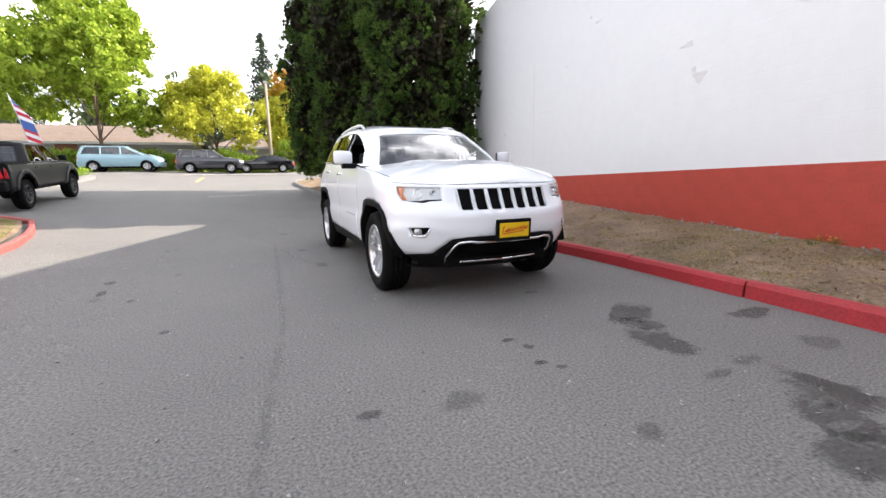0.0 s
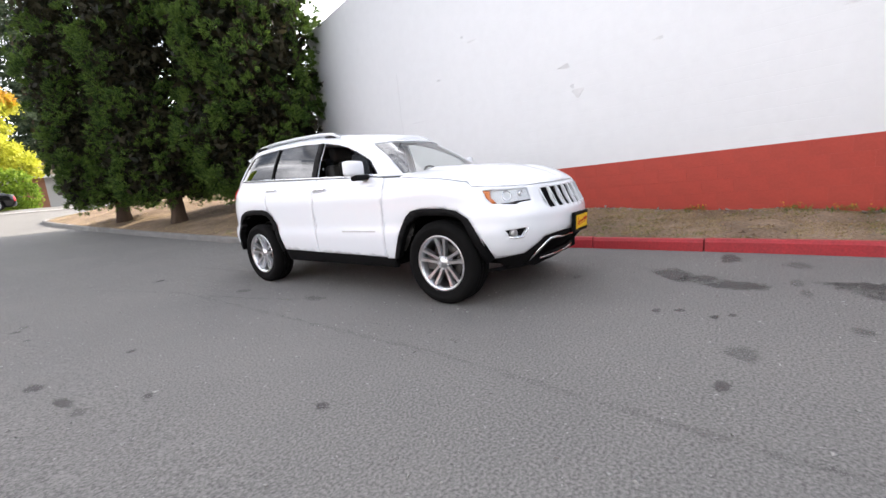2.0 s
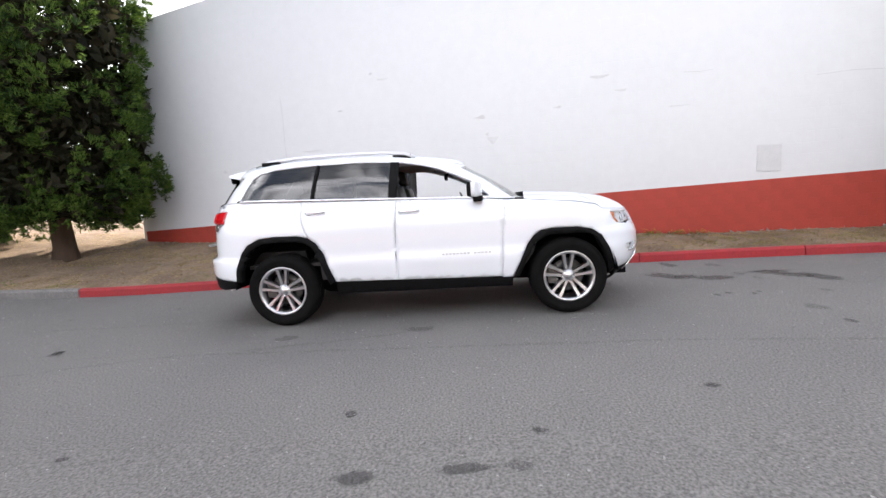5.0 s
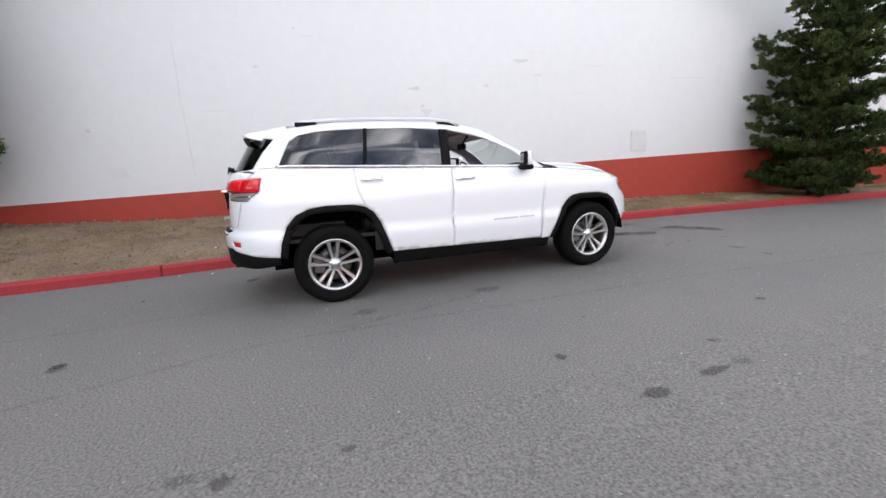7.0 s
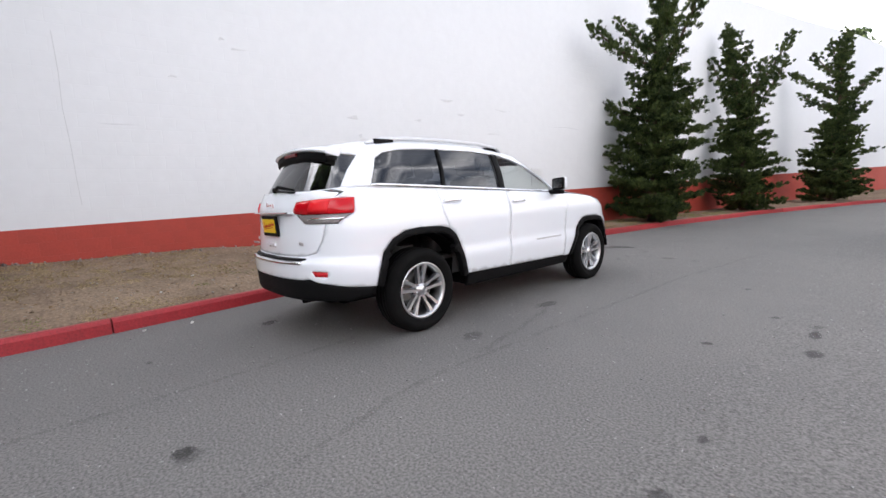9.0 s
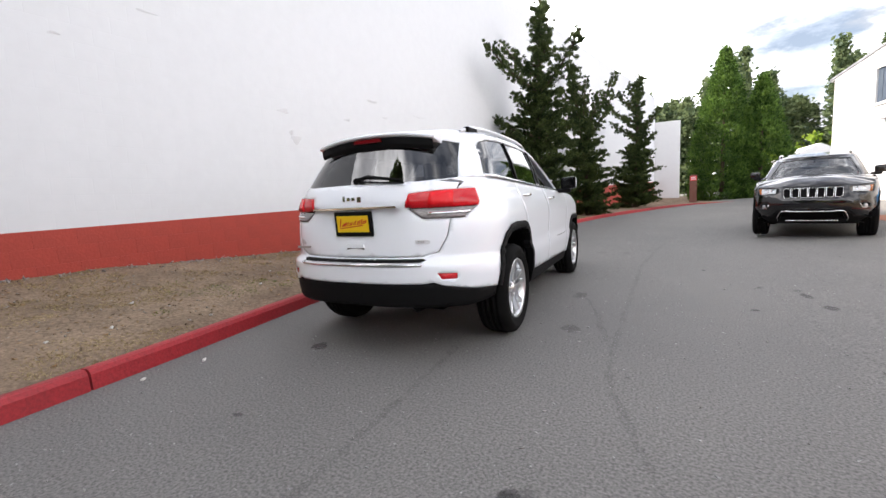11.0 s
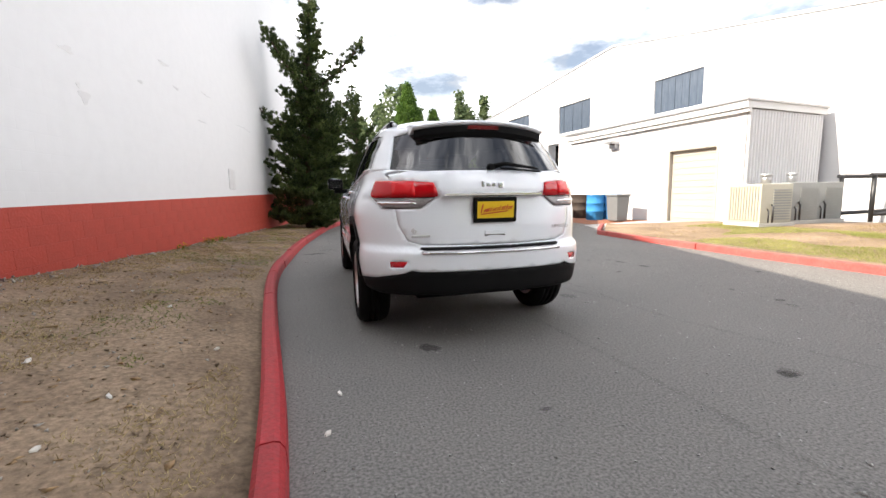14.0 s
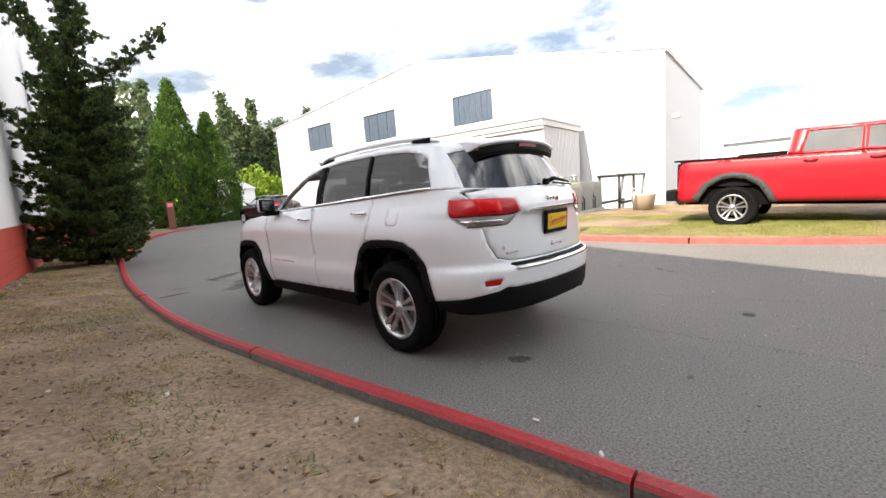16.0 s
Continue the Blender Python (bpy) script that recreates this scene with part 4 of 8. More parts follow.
    mid = [(-2.26, .995), (-2.2, 1.035), (-2.1, 1.085), (-1.87, 1.150), (-1.55, 1.198), (-1.1, 1.232)]
    for s in (1, -1):
        grid = []
        for i, q in enumerate(fine):
            e = LOW.at(q.x, q.y) + Vector((0, 0.003 if i < 20 else 0, 0.004))
            cy = lerp(-2.247, -1.15, (i / (len(fine) - 1)) ** 1.1)
            cz = table(mid, cy)
            row = []
            for j in range(15):
                t = j / 14
                x = e.x * (1 - t)
                y = lerp(e.y, cy, t)
                z = lerp(e.z, cz, 1 - (1 - t) ** 2.3)
                up = min(1.0, max(0.0, (0.50 - x) / 0.08)) * min(1.0, (y + 2.3) / 0.5)
                row.append(bm.verts.new((x * s, y, z + 0.016 * up * up * (3 - 2 * up))))
            grid.append(row)
        for a, b in zip(grid, grid[1:]):
            for k in range(14):
                f = bm.faces.new((a[k], a[k + 1], b[k + 1], b[k]))
                f.smooth = True
    bmesh.ops.remove_doubles(bm, verts=bm.verts, dist=0.0008)
    bmesh.ops.recalc_face_normals(bm, faces=bm.faces)
    part("bonnet", bm, paint, car)
    # glasshouse
    H = 0.45
    ws = [("f", 0, .02), ("f", .45, .018), ("f", .715, .02), ("f", .56, .395), ("f", .3, .425), ("f", 0, .43)]
    w1 = [wz(-.72, 1.215), wz(-.57, 1.365), wz(-.40, 1.45), wz(-.234, 1.518), wz(-.05, 1.572), wz(.149, 1.612), wz(.185, 1.612), wz(.215, belt(.215) + .018)]
    w2 = [wz(.30, belt(.3) + .018), wz(.27, 1.620), wz(.6, 1.640), wz(1.02, 1.642), wz(1.075, belt(1.0) + .018)]
    w3 = [wz(1.105, belt(1.03) + .018), wz(1.05, 1.642), wz(1.3, 1.638), wz(1.50, 1.624), wz(1.66, 1.598), wz(1.75, 1.545), wz(1.865, belt(1.865) + .018)]
    rg = [("r", 0, .012), ("r", .705, .012), ("r", .635, .36), ("r", .54, .40), ("r", 0, .42)]
    shell = [("f", 0, 0.0), ("f", .5, 0.0), ("f", .86, 0.0), ("y", -.5, 0.0), ("y", 1.0, 0.0), ("y", 2.0, 0.0), ("r", .6, 0.0), ("r", 0, 0.0), ("r", 0, H), ("r", .5, H), ("y", 1.6, H), ("y", 0.2, H), ("f", .5, H), ("f", 0, H)]
    low_edge, high_edge = HIGH.poly(shell[:8]), HIGH.poly(shell[8:])

    front_cut = HIGH.poly([("f", 0, .43), ("f", .3, .425), ("f", .56, .395), ("f", .715, .02), ("f", .45, .018), ("f", 0, .02)])
    rear_cut = HIGH.poly([("r", 0, .012), ("r", .705, .012), ("r", .635, .36), ("r", .54, .40), ("r", 0, .42)])
    outline = low_edge + rear_cut + high_edge + front_cut
    bm = trimmed(HIGH, outline, [HIGH.poly(w) for w in (w1, w2, w3)], 0.04, 0.02, 0.0, (1, -1), True)
    part("window_frame", bm, paint, car, "painted window pillars and roof sides")
    grid = []
    bm = bmesh.new()
    crown = [(-.5, .045), (0.0, .075), (.3, .080), (.8, .078), (1.4, .077), (1.8, .070), (2.2, .05)]
    u0, u1 = HIGH.uv(("f", 0, H))[0], HIGH.uv(("r", 0, H))[0]
    N = 60
    for s in (1, -1):
        grid = []
        for i in range(N + 1):
            u = lerp(u0, u1, i / N)
            e = HIGH.at(u, H)
            cy = lerp(-.48, 2.13, (i / N))
            cy = lerp(cy, e.y, 0.75)
            if i in (0, N):
                cy = e.y
            cz = table([(a, eave(a) + b) for a, b in crown], cy)
            row = []
            for j in range(13):
                t = j / 12
                row.append(bm.verts.new((e.x * (1 - t) * s, lerp(e.y, cy, t), lerp(e.z, cz, 1 - (1 - t) ** 4.6))))
            grid.append(row)
        for a, b in zip(grid, grid[1:]):
            for k in range(12):
                f = bm.faces.new((a[k], a[k + 1], b[k + 1], b[k]))
                f.smooth = True
    bmesh.ops.remove_doubles(bm, verts=bm.verts, dist=0.0008)
    bmesh.ops.recalc_face_normals(bm, faces=bm.faces)
    part("roof", bm, paint, car)
    bm = trimmed(HIGH, HIGH.poly(ws), [], 0.06, 0, -0.006, (1, -1), True)
    part("windscreen", bm, M_GLASS, car, "clear windscreen mirroring the sky")
    bm = trimmed(HIGH, HIGH.poly(rg), [], 0.06, 0, -0.006, (1, -1), True)
    rear_glass = part("rear_window", bm, M_TINT, car, "dark tinted rear window")
    panel("rear_door_glass", HIGH, w2, step=0.07, off=-0.008, skirt=0, mt=M_TINT, lab="dark tinted pane")
    panel("quarter_glass", HIGH, w3, step=0.07, off=-0.008, skirt=0, mt=M_TINT, lab="dark tinted pane")
    panel("door_pillar", HIGH, [wz(.212, belt(.2) + .010), wz(.182, 1.616), wz(.273, 1.622), wz(.303, belt(.3) + .010)], step=0.06, off=0.007, skirt=0.012, mt=M_PLASTIC)
    panel("window_divider", HIGH, [wz(1.073, belt(1.0) + .012), wz(1.018, 1.644), wz(1.052, 1.644), wz(1.107, belt(1.03) + .012)], step=0.06, off=0.006, skirt=0.016, mt=M_PLASTIC)
    panel("window_trim", HIGH, [("y", -.73, .0), ("y", 1.885, .0), ("y", 1.875, .018), ("y", -.71, .018)], step=0.05, off=0.016, skirt=0.02, mt=M_CHROME, lab="thin bright strip")
    # lower black parts
    low_f = [("f", 0, .28), ("f", .5, .275), ("f", .80, .275), ("y", -1.95, .30), ("y", -1.936, .412), ("f", .84, .402), ("f", .62, .426), ("f", .57, .486), ("f", .50, .551), ("f", .35, .569), ("f", 0, .571)]
    intake = [("f", 0, .36), ("f", .40, .355), ("f", .47, .365), ("f", .43, .50), ("f", .36, .525), ("f", 0, .528)]
    cut = LOW.poly(intake)
    po = LOW.poly(low_f)
    bm = trimmed(LOW, po + [cut[-1]] + cut[::-1][1:-1] + [cut[0]], [], 0.045, 0.02, -0.004, (1, -1), True)
    part("lower_bumper", bm, M_PLASTIC, car, "black plastic lower bumper")
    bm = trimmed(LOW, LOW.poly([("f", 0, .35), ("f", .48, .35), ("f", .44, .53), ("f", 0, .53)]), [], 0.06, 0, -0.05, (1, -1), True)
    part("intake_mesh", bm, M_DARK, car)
    bm = bmesh.new()
    for s in (1, -1):
        for pts in ([(0, .345), (.25, .345), (.46, .335), (.50, .345), (.515, .40), (.47, .50), (.44, .525), (.36, .532), (.30, .522), (.0, .522)],):
            tube(bm, [Vector((x * s, LOW.at(*LOW.uv(("f", x, z))).y - 0.006, z)) for x, z in pts], 0.011, 8)
    part("intake_trim", bm, M_CHROME, car, "bright frame round the lower intake")
    panel("sill", LOW, [("y", -.905, .30), ("y", .885, .31), ("y", .893, .462), ("y", .27, .450), ("y", -.908, .415)], step=0.08, off=-0.006, skirt=0.03, mt=M_PLASTIC)
    low_r = [("r", 0, .574), ("r", .55, .574), ("r", .61, .584), ("r", .66, .561), ("r", .75, .541), ("y", 2.15, .516), ("y", 1.935, .496), ("y", 1.95, .425), ("y", 2.15, .395), ("r", .6, .400), ("r", 0, .41)]
    panel("rear_lower_bumper", LOW, low_r, step=0.05, off=-0.004, skirt=0.03, mt=M_PLASTIC, weld=True)
    for arch in (F_ARCH, R_ARCH):
        a, b = ring_band(LOW, arch, -0.06)
        for s in (-1, 1):
            part("arch_trim", trimmed(LOW, b + a[::-1], [], 0.035, 0.06, 0.010, (s,)), M_PLASTIC, car)
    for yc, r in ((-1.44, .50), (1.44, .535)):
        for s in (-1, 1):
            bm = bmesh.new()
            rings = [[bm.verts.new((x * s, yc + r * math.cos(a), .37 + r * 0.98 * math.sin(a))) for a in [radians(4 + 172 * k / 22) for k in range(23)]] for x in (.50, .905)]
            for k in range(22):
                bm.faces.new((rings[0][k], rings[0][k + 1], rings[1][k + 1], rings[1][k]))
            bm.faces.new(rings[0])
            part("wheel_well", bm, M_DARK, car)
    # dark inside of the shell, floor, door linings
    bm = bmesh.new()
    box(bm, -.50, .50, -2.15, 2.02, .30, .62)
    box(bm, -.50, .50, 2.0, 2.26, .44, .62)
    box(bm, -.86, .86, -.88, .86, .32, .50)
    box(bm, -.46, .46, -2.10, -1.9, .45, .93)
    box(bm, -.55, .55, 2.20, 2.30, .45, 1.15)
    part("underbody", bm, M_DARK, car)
    panel("door_lining", LOW, [("y", -1.0, .45), ("y", 1.05, .45), ("y", 1.05, 1.255), ("y", -1.0, 1.15)], step=0.15, off=-0.07, skirt=0, mt=M_SEAT)
    # lamps
    for s in (-1, 1):
        lamp = part("headlamp", trimmed(LOW, LOW.poly(HEADLAMP), [], 0.03, 0.0, -0.022, (s,)), M_LAMPGREY, car, "clear headlamp with an amber end")
        part("lens", trimmed(LOW, LOW.poly(HEADLAMP), [], 0.04, 0.006, -0.002, (s,)), M_LAMPCLEAR, lamp)
        part("amber_end", trimmed(LOW, LOW.poly([("f", .80, .978), ("f", .836, .980), ("f", .834, .92), ("f", .815, .872), ("f", .79, .872), ("f", .812, .92)]), [], 0.02, 0.02, -0.006, (s,)), M_AMBER, lamp, "amber side lens")
        part("lower_blade", trimmed(LOW, LOW.poly([("f", .55, .868), ("f", .64, .864), ("f", .68, .850), ("f", .80, .866), ("f", .70, .868), ("f", .66, .876), ("f", .55, .878)]), [], 0.03, 0.02, -0.006, (s,)), M_PLASTIC, lamp)
        bm = bmesh.new()
        p, n = LOW(*LOW.uv(("f", .70, .92)))
        lathe(bm, [(0.001, -0.03), (.03, -0.028), (.042, -0.005), (.045, 0.004), (.036, 0.008), (.034, -0.012), (.001, -0.004)], 20, "z", Matrix.Translation((p.x * s, p.y + 0.03, p.z)) @ Vector((n.x * s, n.y, n.z)).to_track_quat("Z", "Y").to_matrix().to_4x4())
        part("projector", bm, M_CHROME, lamp)
        bm = bmesh.new()
        lathe(bm, [(0.001, 0), (.02, .001), (.024, .008), (.027, 0.008), (.027, -.01)], 14, "z", Matrix.Translation((s * .60, LOW.at(*LOW.uv(("f", .60, .93))).y + 0.02, .93)) @ pose(0, 0, 0, 90, 0, 0))
        part("bulb_ring", bm, M_CHROME, lamp)
        fog = part("fog_lamp", trimmed(LOW, LOW.poly(FOG), [], 0.03, 0.0, -0.03, (s,)), M_DARK, car, "fog lamp in a dark pocket with a bright rim")
        bm = bmesh.new()
        lathe(bm, [(0.001, 0.008), (.025, .006), (.034, -.004), (.034, -.03)], 16, "z", Matrix.Translation((s * .735, LOW.at(*LOW.uv(("f", .735, .615))).y + 0.018, .615)) @ pose(0, 0, 0, 90, 0, s * 25))
        part("bulb_ring", bm, M_GREYBADGE, fog)
        bm = bmesh.new()
        tube(bm, [Vector((x * s, LOW.at(*LOW.uv(("f", x, z))).y - 0.003, z)) for x, z in ((.655, .652), (.69, .580), (.735, .578), (.778, .588))], 0.008, 6)
        part("fog_trim", bm, M_CHROME, fog)
        tl = part("tail_lamp", trimmed(LOW, LOW.poly([("r", .408, 1.110), ("r", .433, 1.198), ("r", .60, 1.213), ("r", .80, 1.220), ("y", 2.022, 1.223), ("y", 2.055, 1.10), ("r", .80, 1.098), ("r", .52, 1.098)]), [], 0.03, 0.03, 0.010, (s,)), M_REDLENS, car, "red and clear wrap-round tail lamp")
        part("bright_lens", trimmed(LOW, LOW.poly([("r", .56, 1.112), ("r", .565, 1.20), ("r", .70, 1.206), ("r", .71, 1.112)]), [], 0.03, 0.01, 0.013, (s,)), M_REDLENS2, tl)
        part("clear_lens", trimmed(LOW, LOW.poly([("r", .425, 1.094), ("r", .52, 1.094), ("r", .80, 1.094), ("y", 2.06, 1.096), ("y", 2.16, 1.038), ("r", .78, 1.025), ("r", .525, 1.023)]), [], 0.03, 0.03, 0.008, (s,)), M_CLEARTAIL, tl, "smoky clear lower lens")
        part("lens_bar", trimmed(LOW, LOW.poly([("r", .55, 1.050), ("r", .56, 1.066), ("r", .80, 1.068), ("r", .80, 1.050)]), [], 0.03, 0.01, 0.014, (s,)), M_CHROME, tl)
        part("reflector", trimmed(LOW, LOW.poly(REFL), [], 0.03, 0.02, -0.003, (s,)), M_REDLENS, car, "red rear reflector")
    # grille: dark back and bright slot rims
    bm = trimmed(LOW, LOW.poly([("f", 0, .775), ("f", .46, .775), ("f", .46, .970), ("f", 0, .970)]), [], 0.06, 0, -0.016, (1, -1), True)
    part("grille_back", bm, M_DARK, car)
    for k in range(-3, 4):
        c = 0.124 * abs(k)
        sp = [(c - .052, .960), (c + .052, .959), (c + .047, .80), (c + .036, .786), (c - .043, .786), (c - .053, .80)]
        bm = bmesh.new()
        pts = []
        for x, z in sp + sp[:1]:
            y = LOW.at(*LOW.uv(("f", abs(x), z))).y
            pts.append(Vector((x * (-1 if k < 0 else 1), y + 0.001, z)))
        tube(bm, pts, 0.004, 6, caps=False)
        part("slot_rim", bm, M_CHROME if not main else paint, car)
    # mirrors, handles, rails, spoiler, wiper, plates, badges
    for s in (-1, 1):
        bm = bmesh.new()
        box(bm, .925, 1.115, -.665, -.572, 1.205, 1.350, 0.036)
        for v in bm.verts:
            v.co.y += (v.co.x - .925) * 0.28 + (0.03 * ((v.co.x - 1.02) / .095) ** 2 if v.co.y < -.64 else 0)
            v.co.z += (v.co.x - .925) * 0.05
            v.co.x *= s
        bmesh.ops.recalc_face_normals(bm, faces=bm.faces)
        mr = part("door_mirror", bm, paint, car, "door mirror with a painted cap and black shell", smooth=True)
        bm = bmesh.new()
        box(bm, .927, 1.113, -.590, -.545, 1.207, 1.346, 0.018)
        for v in bm.verts:
            v.co.y += (v.co.x - .925) * 0.28
            v.co.z += (v.co.x - .925) * 0.05
            v.co.x *= s
        bmesh.ops.recalc_face_normals(bm, faces=bm.faces)
        part("mirror_shell", bm, M_PLASTIC, mr)
        bm = bmesh.new()
        box(bm, .865, 1.04, -.65, -.55, 1.165, 1.22, 0.02)
        for v in bm.verts:
            v.co.x *= s
        part("mirror_foot", bm, M_PLASTIC, mr)
        bm = bmesh.new()
        prism(bm, [(.952, 1.228), (1.09, 1.236), (1.09, 1.332), (.952, 1.324)], 0, 0.003, lambda a, b, d: Vector((a * s, -.5445 + (a - .925) * .28 + d - (b - 1.28) * 0.03, b + .003)))
        part("mirror_glass", bm, M_CHROME, mr)
        for yh, zh in ((.09, 1.115), (1.045, 1.158)):
            p, n = LOW(*LOW.uv(("y", yh, zh)))
            bm = bmesh.new()
            tube(bm, [Vector(((p.x + d) * s, yh + o, zh - o * 0.02)) for o, d in ((-.10, .0), (-.095, .022), (-.07, .034), (.07, .034), (.095, .022), (.10, .0))], [0.011, 0.013, 0.014, 0.014, 0.013, 0.011], 8)
            part("door_handle", bm, M_CHROME, car, "bright bar handle")
        bm = bmesh.new()
        rail = [Vector((x * s, y, z)) for x, y, z in ((.62, .02, 1.665), (.615, .14, 1.708), (.61, .35, 1.732), (.605, .8, 1.746), (.60, 1.3, 1.742), (.595, 1.60, 1.722), (.59, 1.76, 1.675))]
        tube(bm, rail, [0.016, 0.019, 0.019, 0.019, 0.019, 0.019, 0.014], 8)
        rr = part("roof_rail", bm, M_SATIN, car, "silver roof rail on black feet")
        for y in (.16, 1.58):
            bm = bmesh.new()
            zf = eave(y) + 0.02
            box(bm, .58, .63, y - .10, y + .10, zf - .01, zf + .034, 0.012)
            for v in bm.verts:
                v.co.x *= s
            part("rail_foot", bm, M_PLASTIC, rr)
    bm = bmesh.new()
    n = 14
    prof = [(1.88, 1.698), (2.05, 1.690), (2.172, 1.668), (2.188, 1.652), (2.175, 1.640), (2.06, 1.612), (1.97, 1.595)]
    rings = []
    for k in range(n + 1):
        t = -1 + 2 * k / n
        x = t * 0.535
        dr = 0.085 * abs(t) ** 3.0
        ring = []
        for y, z in prof:
            ring.append(bm.verts.new((x, y - dr * 0.9, z - 0.045 * abs(t) ** 2.2)))
        rings.append(ring)
    for a, b in zip(rings, rings[1:]):
        for k in range(len(prof) - 1):
            f = bm.faces.new((a[k], a[k + 1], b[k + 1], b[k]))
            f.smooth = True
    bm.faces.new(rings[0])
    bm.faces.new(rings[-1][::-1])
    bmesh.ops.recalc_face_normals(bm, faces=bm.faces)
    sp = part("spoiler", bm, paint, car, "painted roof spoiler with a black underside")
    bm = bmesh.new()
    for k in range(n):
        t0, t1 = -0.97 + 1.94 * k / n, -0.97 + 1.94 * (k + 1) / n
        q = []
        for t in (t0, t1):
            x = t * 0.535
            dr = 0.085 * abs(t) ** 3.0
            zz = 0.045 * abs(t) ** 2.2
            q.append([(x, 2.168 - dr * 0.9, 1.634 - zz), (x, 2.172 - dr, 1.595 - zz - 0.01), (x, 2.155 - dr, 1.548 - zz * 0.6)])
        for j in range(2):
            f = bm.faces.new([bm.verts.new(p) for p in (q[0][j], q[1][j], q[1][j + 1], q[0][j + 1])])
    bmesh.ops.remove_doubles(bm, verts=bm.verts, dist=0.0005)
    part("spoiler_underside", bm, M_PLASTIC, sp)
    bm = bmesh.new()
    prism(bm, [(-.125, 1.602), (.125, 1.602), (.115, 1.628), (-.115, 1.628)], 2.13, 2.184, lambda a, b, d: Vector((a, d, b)))
    part("brake_lamp", bm, mat("dark_red_lens", (0.14, 0.004, 0.006), 0.3, spec=0.3), sp, "high red brake lamp")
    bm = bmesh.new()
    tube(bm, [(-.02, 2.345, 1.315), (-.10, 2.352, 1.335), (-.38, 2.33, 1.300)], [0.02, 0.016, 0.008], 6)
    tube(bm, [(-.06, 2.362, 1.302), (-.40, 2.335, 1.278)], 0.007, 6)
    tube(bm, [(0.0, 2.32, 1.31), (0.0, 2.36, 1.31)], [0.03, 0.022], 8)
    part("rear_wiper", bm, M_PLASTIC, car)
    bm = trimmed(LOW, LOW.poly([("r", 0, .700), ("r", .53, .700), ("r", .55, .712), ("r", .53, .722), ("r", 0, .722)]), [], 0.05, 0.01, 0.006, (1, -1), True)
    part("bumper_strip", bm, M_CHROME, car, "bright strip on the rear bumper")
    bm = trimmed(LOW, LOW.poly([("r", 0, .7245), ("r", .52, .7245), ("r", .55, .735), ("r", .53, .746), ("r", 0, .746)]), [], 0.05, 0.01, 0.004, (1, -1), True)
    part("step_pad", bm, M_PLASTIC, car, "black step pad on the rear bumper")
    bm = bmesh.new()
    prism(bm, [(-.08, .802), (.08, .802), (.075, .850), (-.075, .850)], 2.395, 2.41, lambda a, b, d: Vector((a, d, b)))
    part("gate_handle", bm, M_PLASTIC, tailgate)
    bm = bmesh.new()
    prism(bm, [(-.082, .828), (.082, .828), (.076, .853), (-.076, .853)], 2.405, 2.422, lambda a, b, d: Vector((a, d, b)))
    part("gate_pull", bm, M_CHROME if not main else paint, tailgate)
    bm = bmesh.new()
    prism(bm, [(-.38, 1.108), (.38, 1.108), (.36, 1.122), (-.36, 1.122)], 2.36, 2.418, lambda a, b, d: Vector((a, d, b)))
    part("gate_ledge", bm, M_CHROME, tailgate, "bright ledge above the plate")
    if main:
        plate("rear_plate", car, 2.412, 1.003, .305, .155, 1, -4)
        bm = bmesh.new()
        box(bm, -.12, .12, -2.37, -2.33, .535, .70, 0.01)
        part("plate_bracket", bm, M_PLASTIC, car)
        plate("front_plate", car, -2.388, .617, .305, .155, -1, 4)
        # maker's mark as plain bright strokes
        for x0, x1, z0, z1 in ((.098, .075, 1.165, 1.208), (.062, .030, 1.170, 1.196), (.018, -.014, 1.170, 1.196), (-.030, -.070, 1.156, 1.198)):
            bm = bmesh.new()
            box(bm, x1, x0, 2.39, 2.402, z0, z1, 0.006)
            part("badge_stroke", bm, M_CHROME, tailgate)
        for s in (-1, 1):
            for k in range(13):
                y = -.70 + 0.036 * k + (0.03 if k > 4 else 0)
                p, n = LOW(*LOW.uv(("y", y, .665)))
                bm = bmesh.new()
                box(bm, p.x - .003, p.x + .003, y, y + .022, .657, .673, 0.0)
                for v in bm.verts:
                    v.co.x *= s
                part("door_badge", bm, M_GREYBADGE, car)
        for word, x, z, h in (("4x4", .605, .846, .040), ("LIMITED", -.485, .857, .026)):
            fo = bpy.data.curves.new("word", "FONT")
            fo.body, fo.size, fo.extrude = word, h * 1.35, 0.003
            tmp = bpy.data.objects.new("word", fo)
            me = bpy.data.meshes.new_from_object(tmp)
            me.transform(pose(x, LOW.at(*LOW.uv(("r", abs(x) - .05, z))).y + 0.002, z, 90, 0, 180 - (-7 if x > 0 else 7) * 1.6))
            me.materials.append(M_GREYBADGE)
            ob = new("badge_word", me)
            ob.parent = tailgate
            bpy.data.objects.remove(tmp)
        bm = bmesh.new()
        box(bm, .475, .608, 2.362, 2.374, .818, .836, 0.003)
        part("badge_bar", bm, M_GREYBADGE, tailgate)
        bm = bmesh.new()
        tube(bm, [(-.47, 2.1, .395), (-.47, 2.37, .40)], 0.03, 12)
        part("tail_pipe", bm, M_DARK, car)
    # cabin
    bm = bmesh.new()
    box(bm, -.78, .78, -.98, -.62, .75, 1.13, 0.06)
    box(bm, -.70, .70, -1.12, -.86, 1.0, 1.185, 0.04)
    part("dashboard", bm, M_SEAT, car)
    bm = bmesh.new()
    lathe(bm, [(.175, -.012), (.19, 0), (.175, .012), (.165, 0)], 24, "z", pose(.38, -.48, 1.12, 65, 0, 0), close=True)
    box(bm, .22, .54, -.49, -.47, 1.09, 1.14, 0.008)
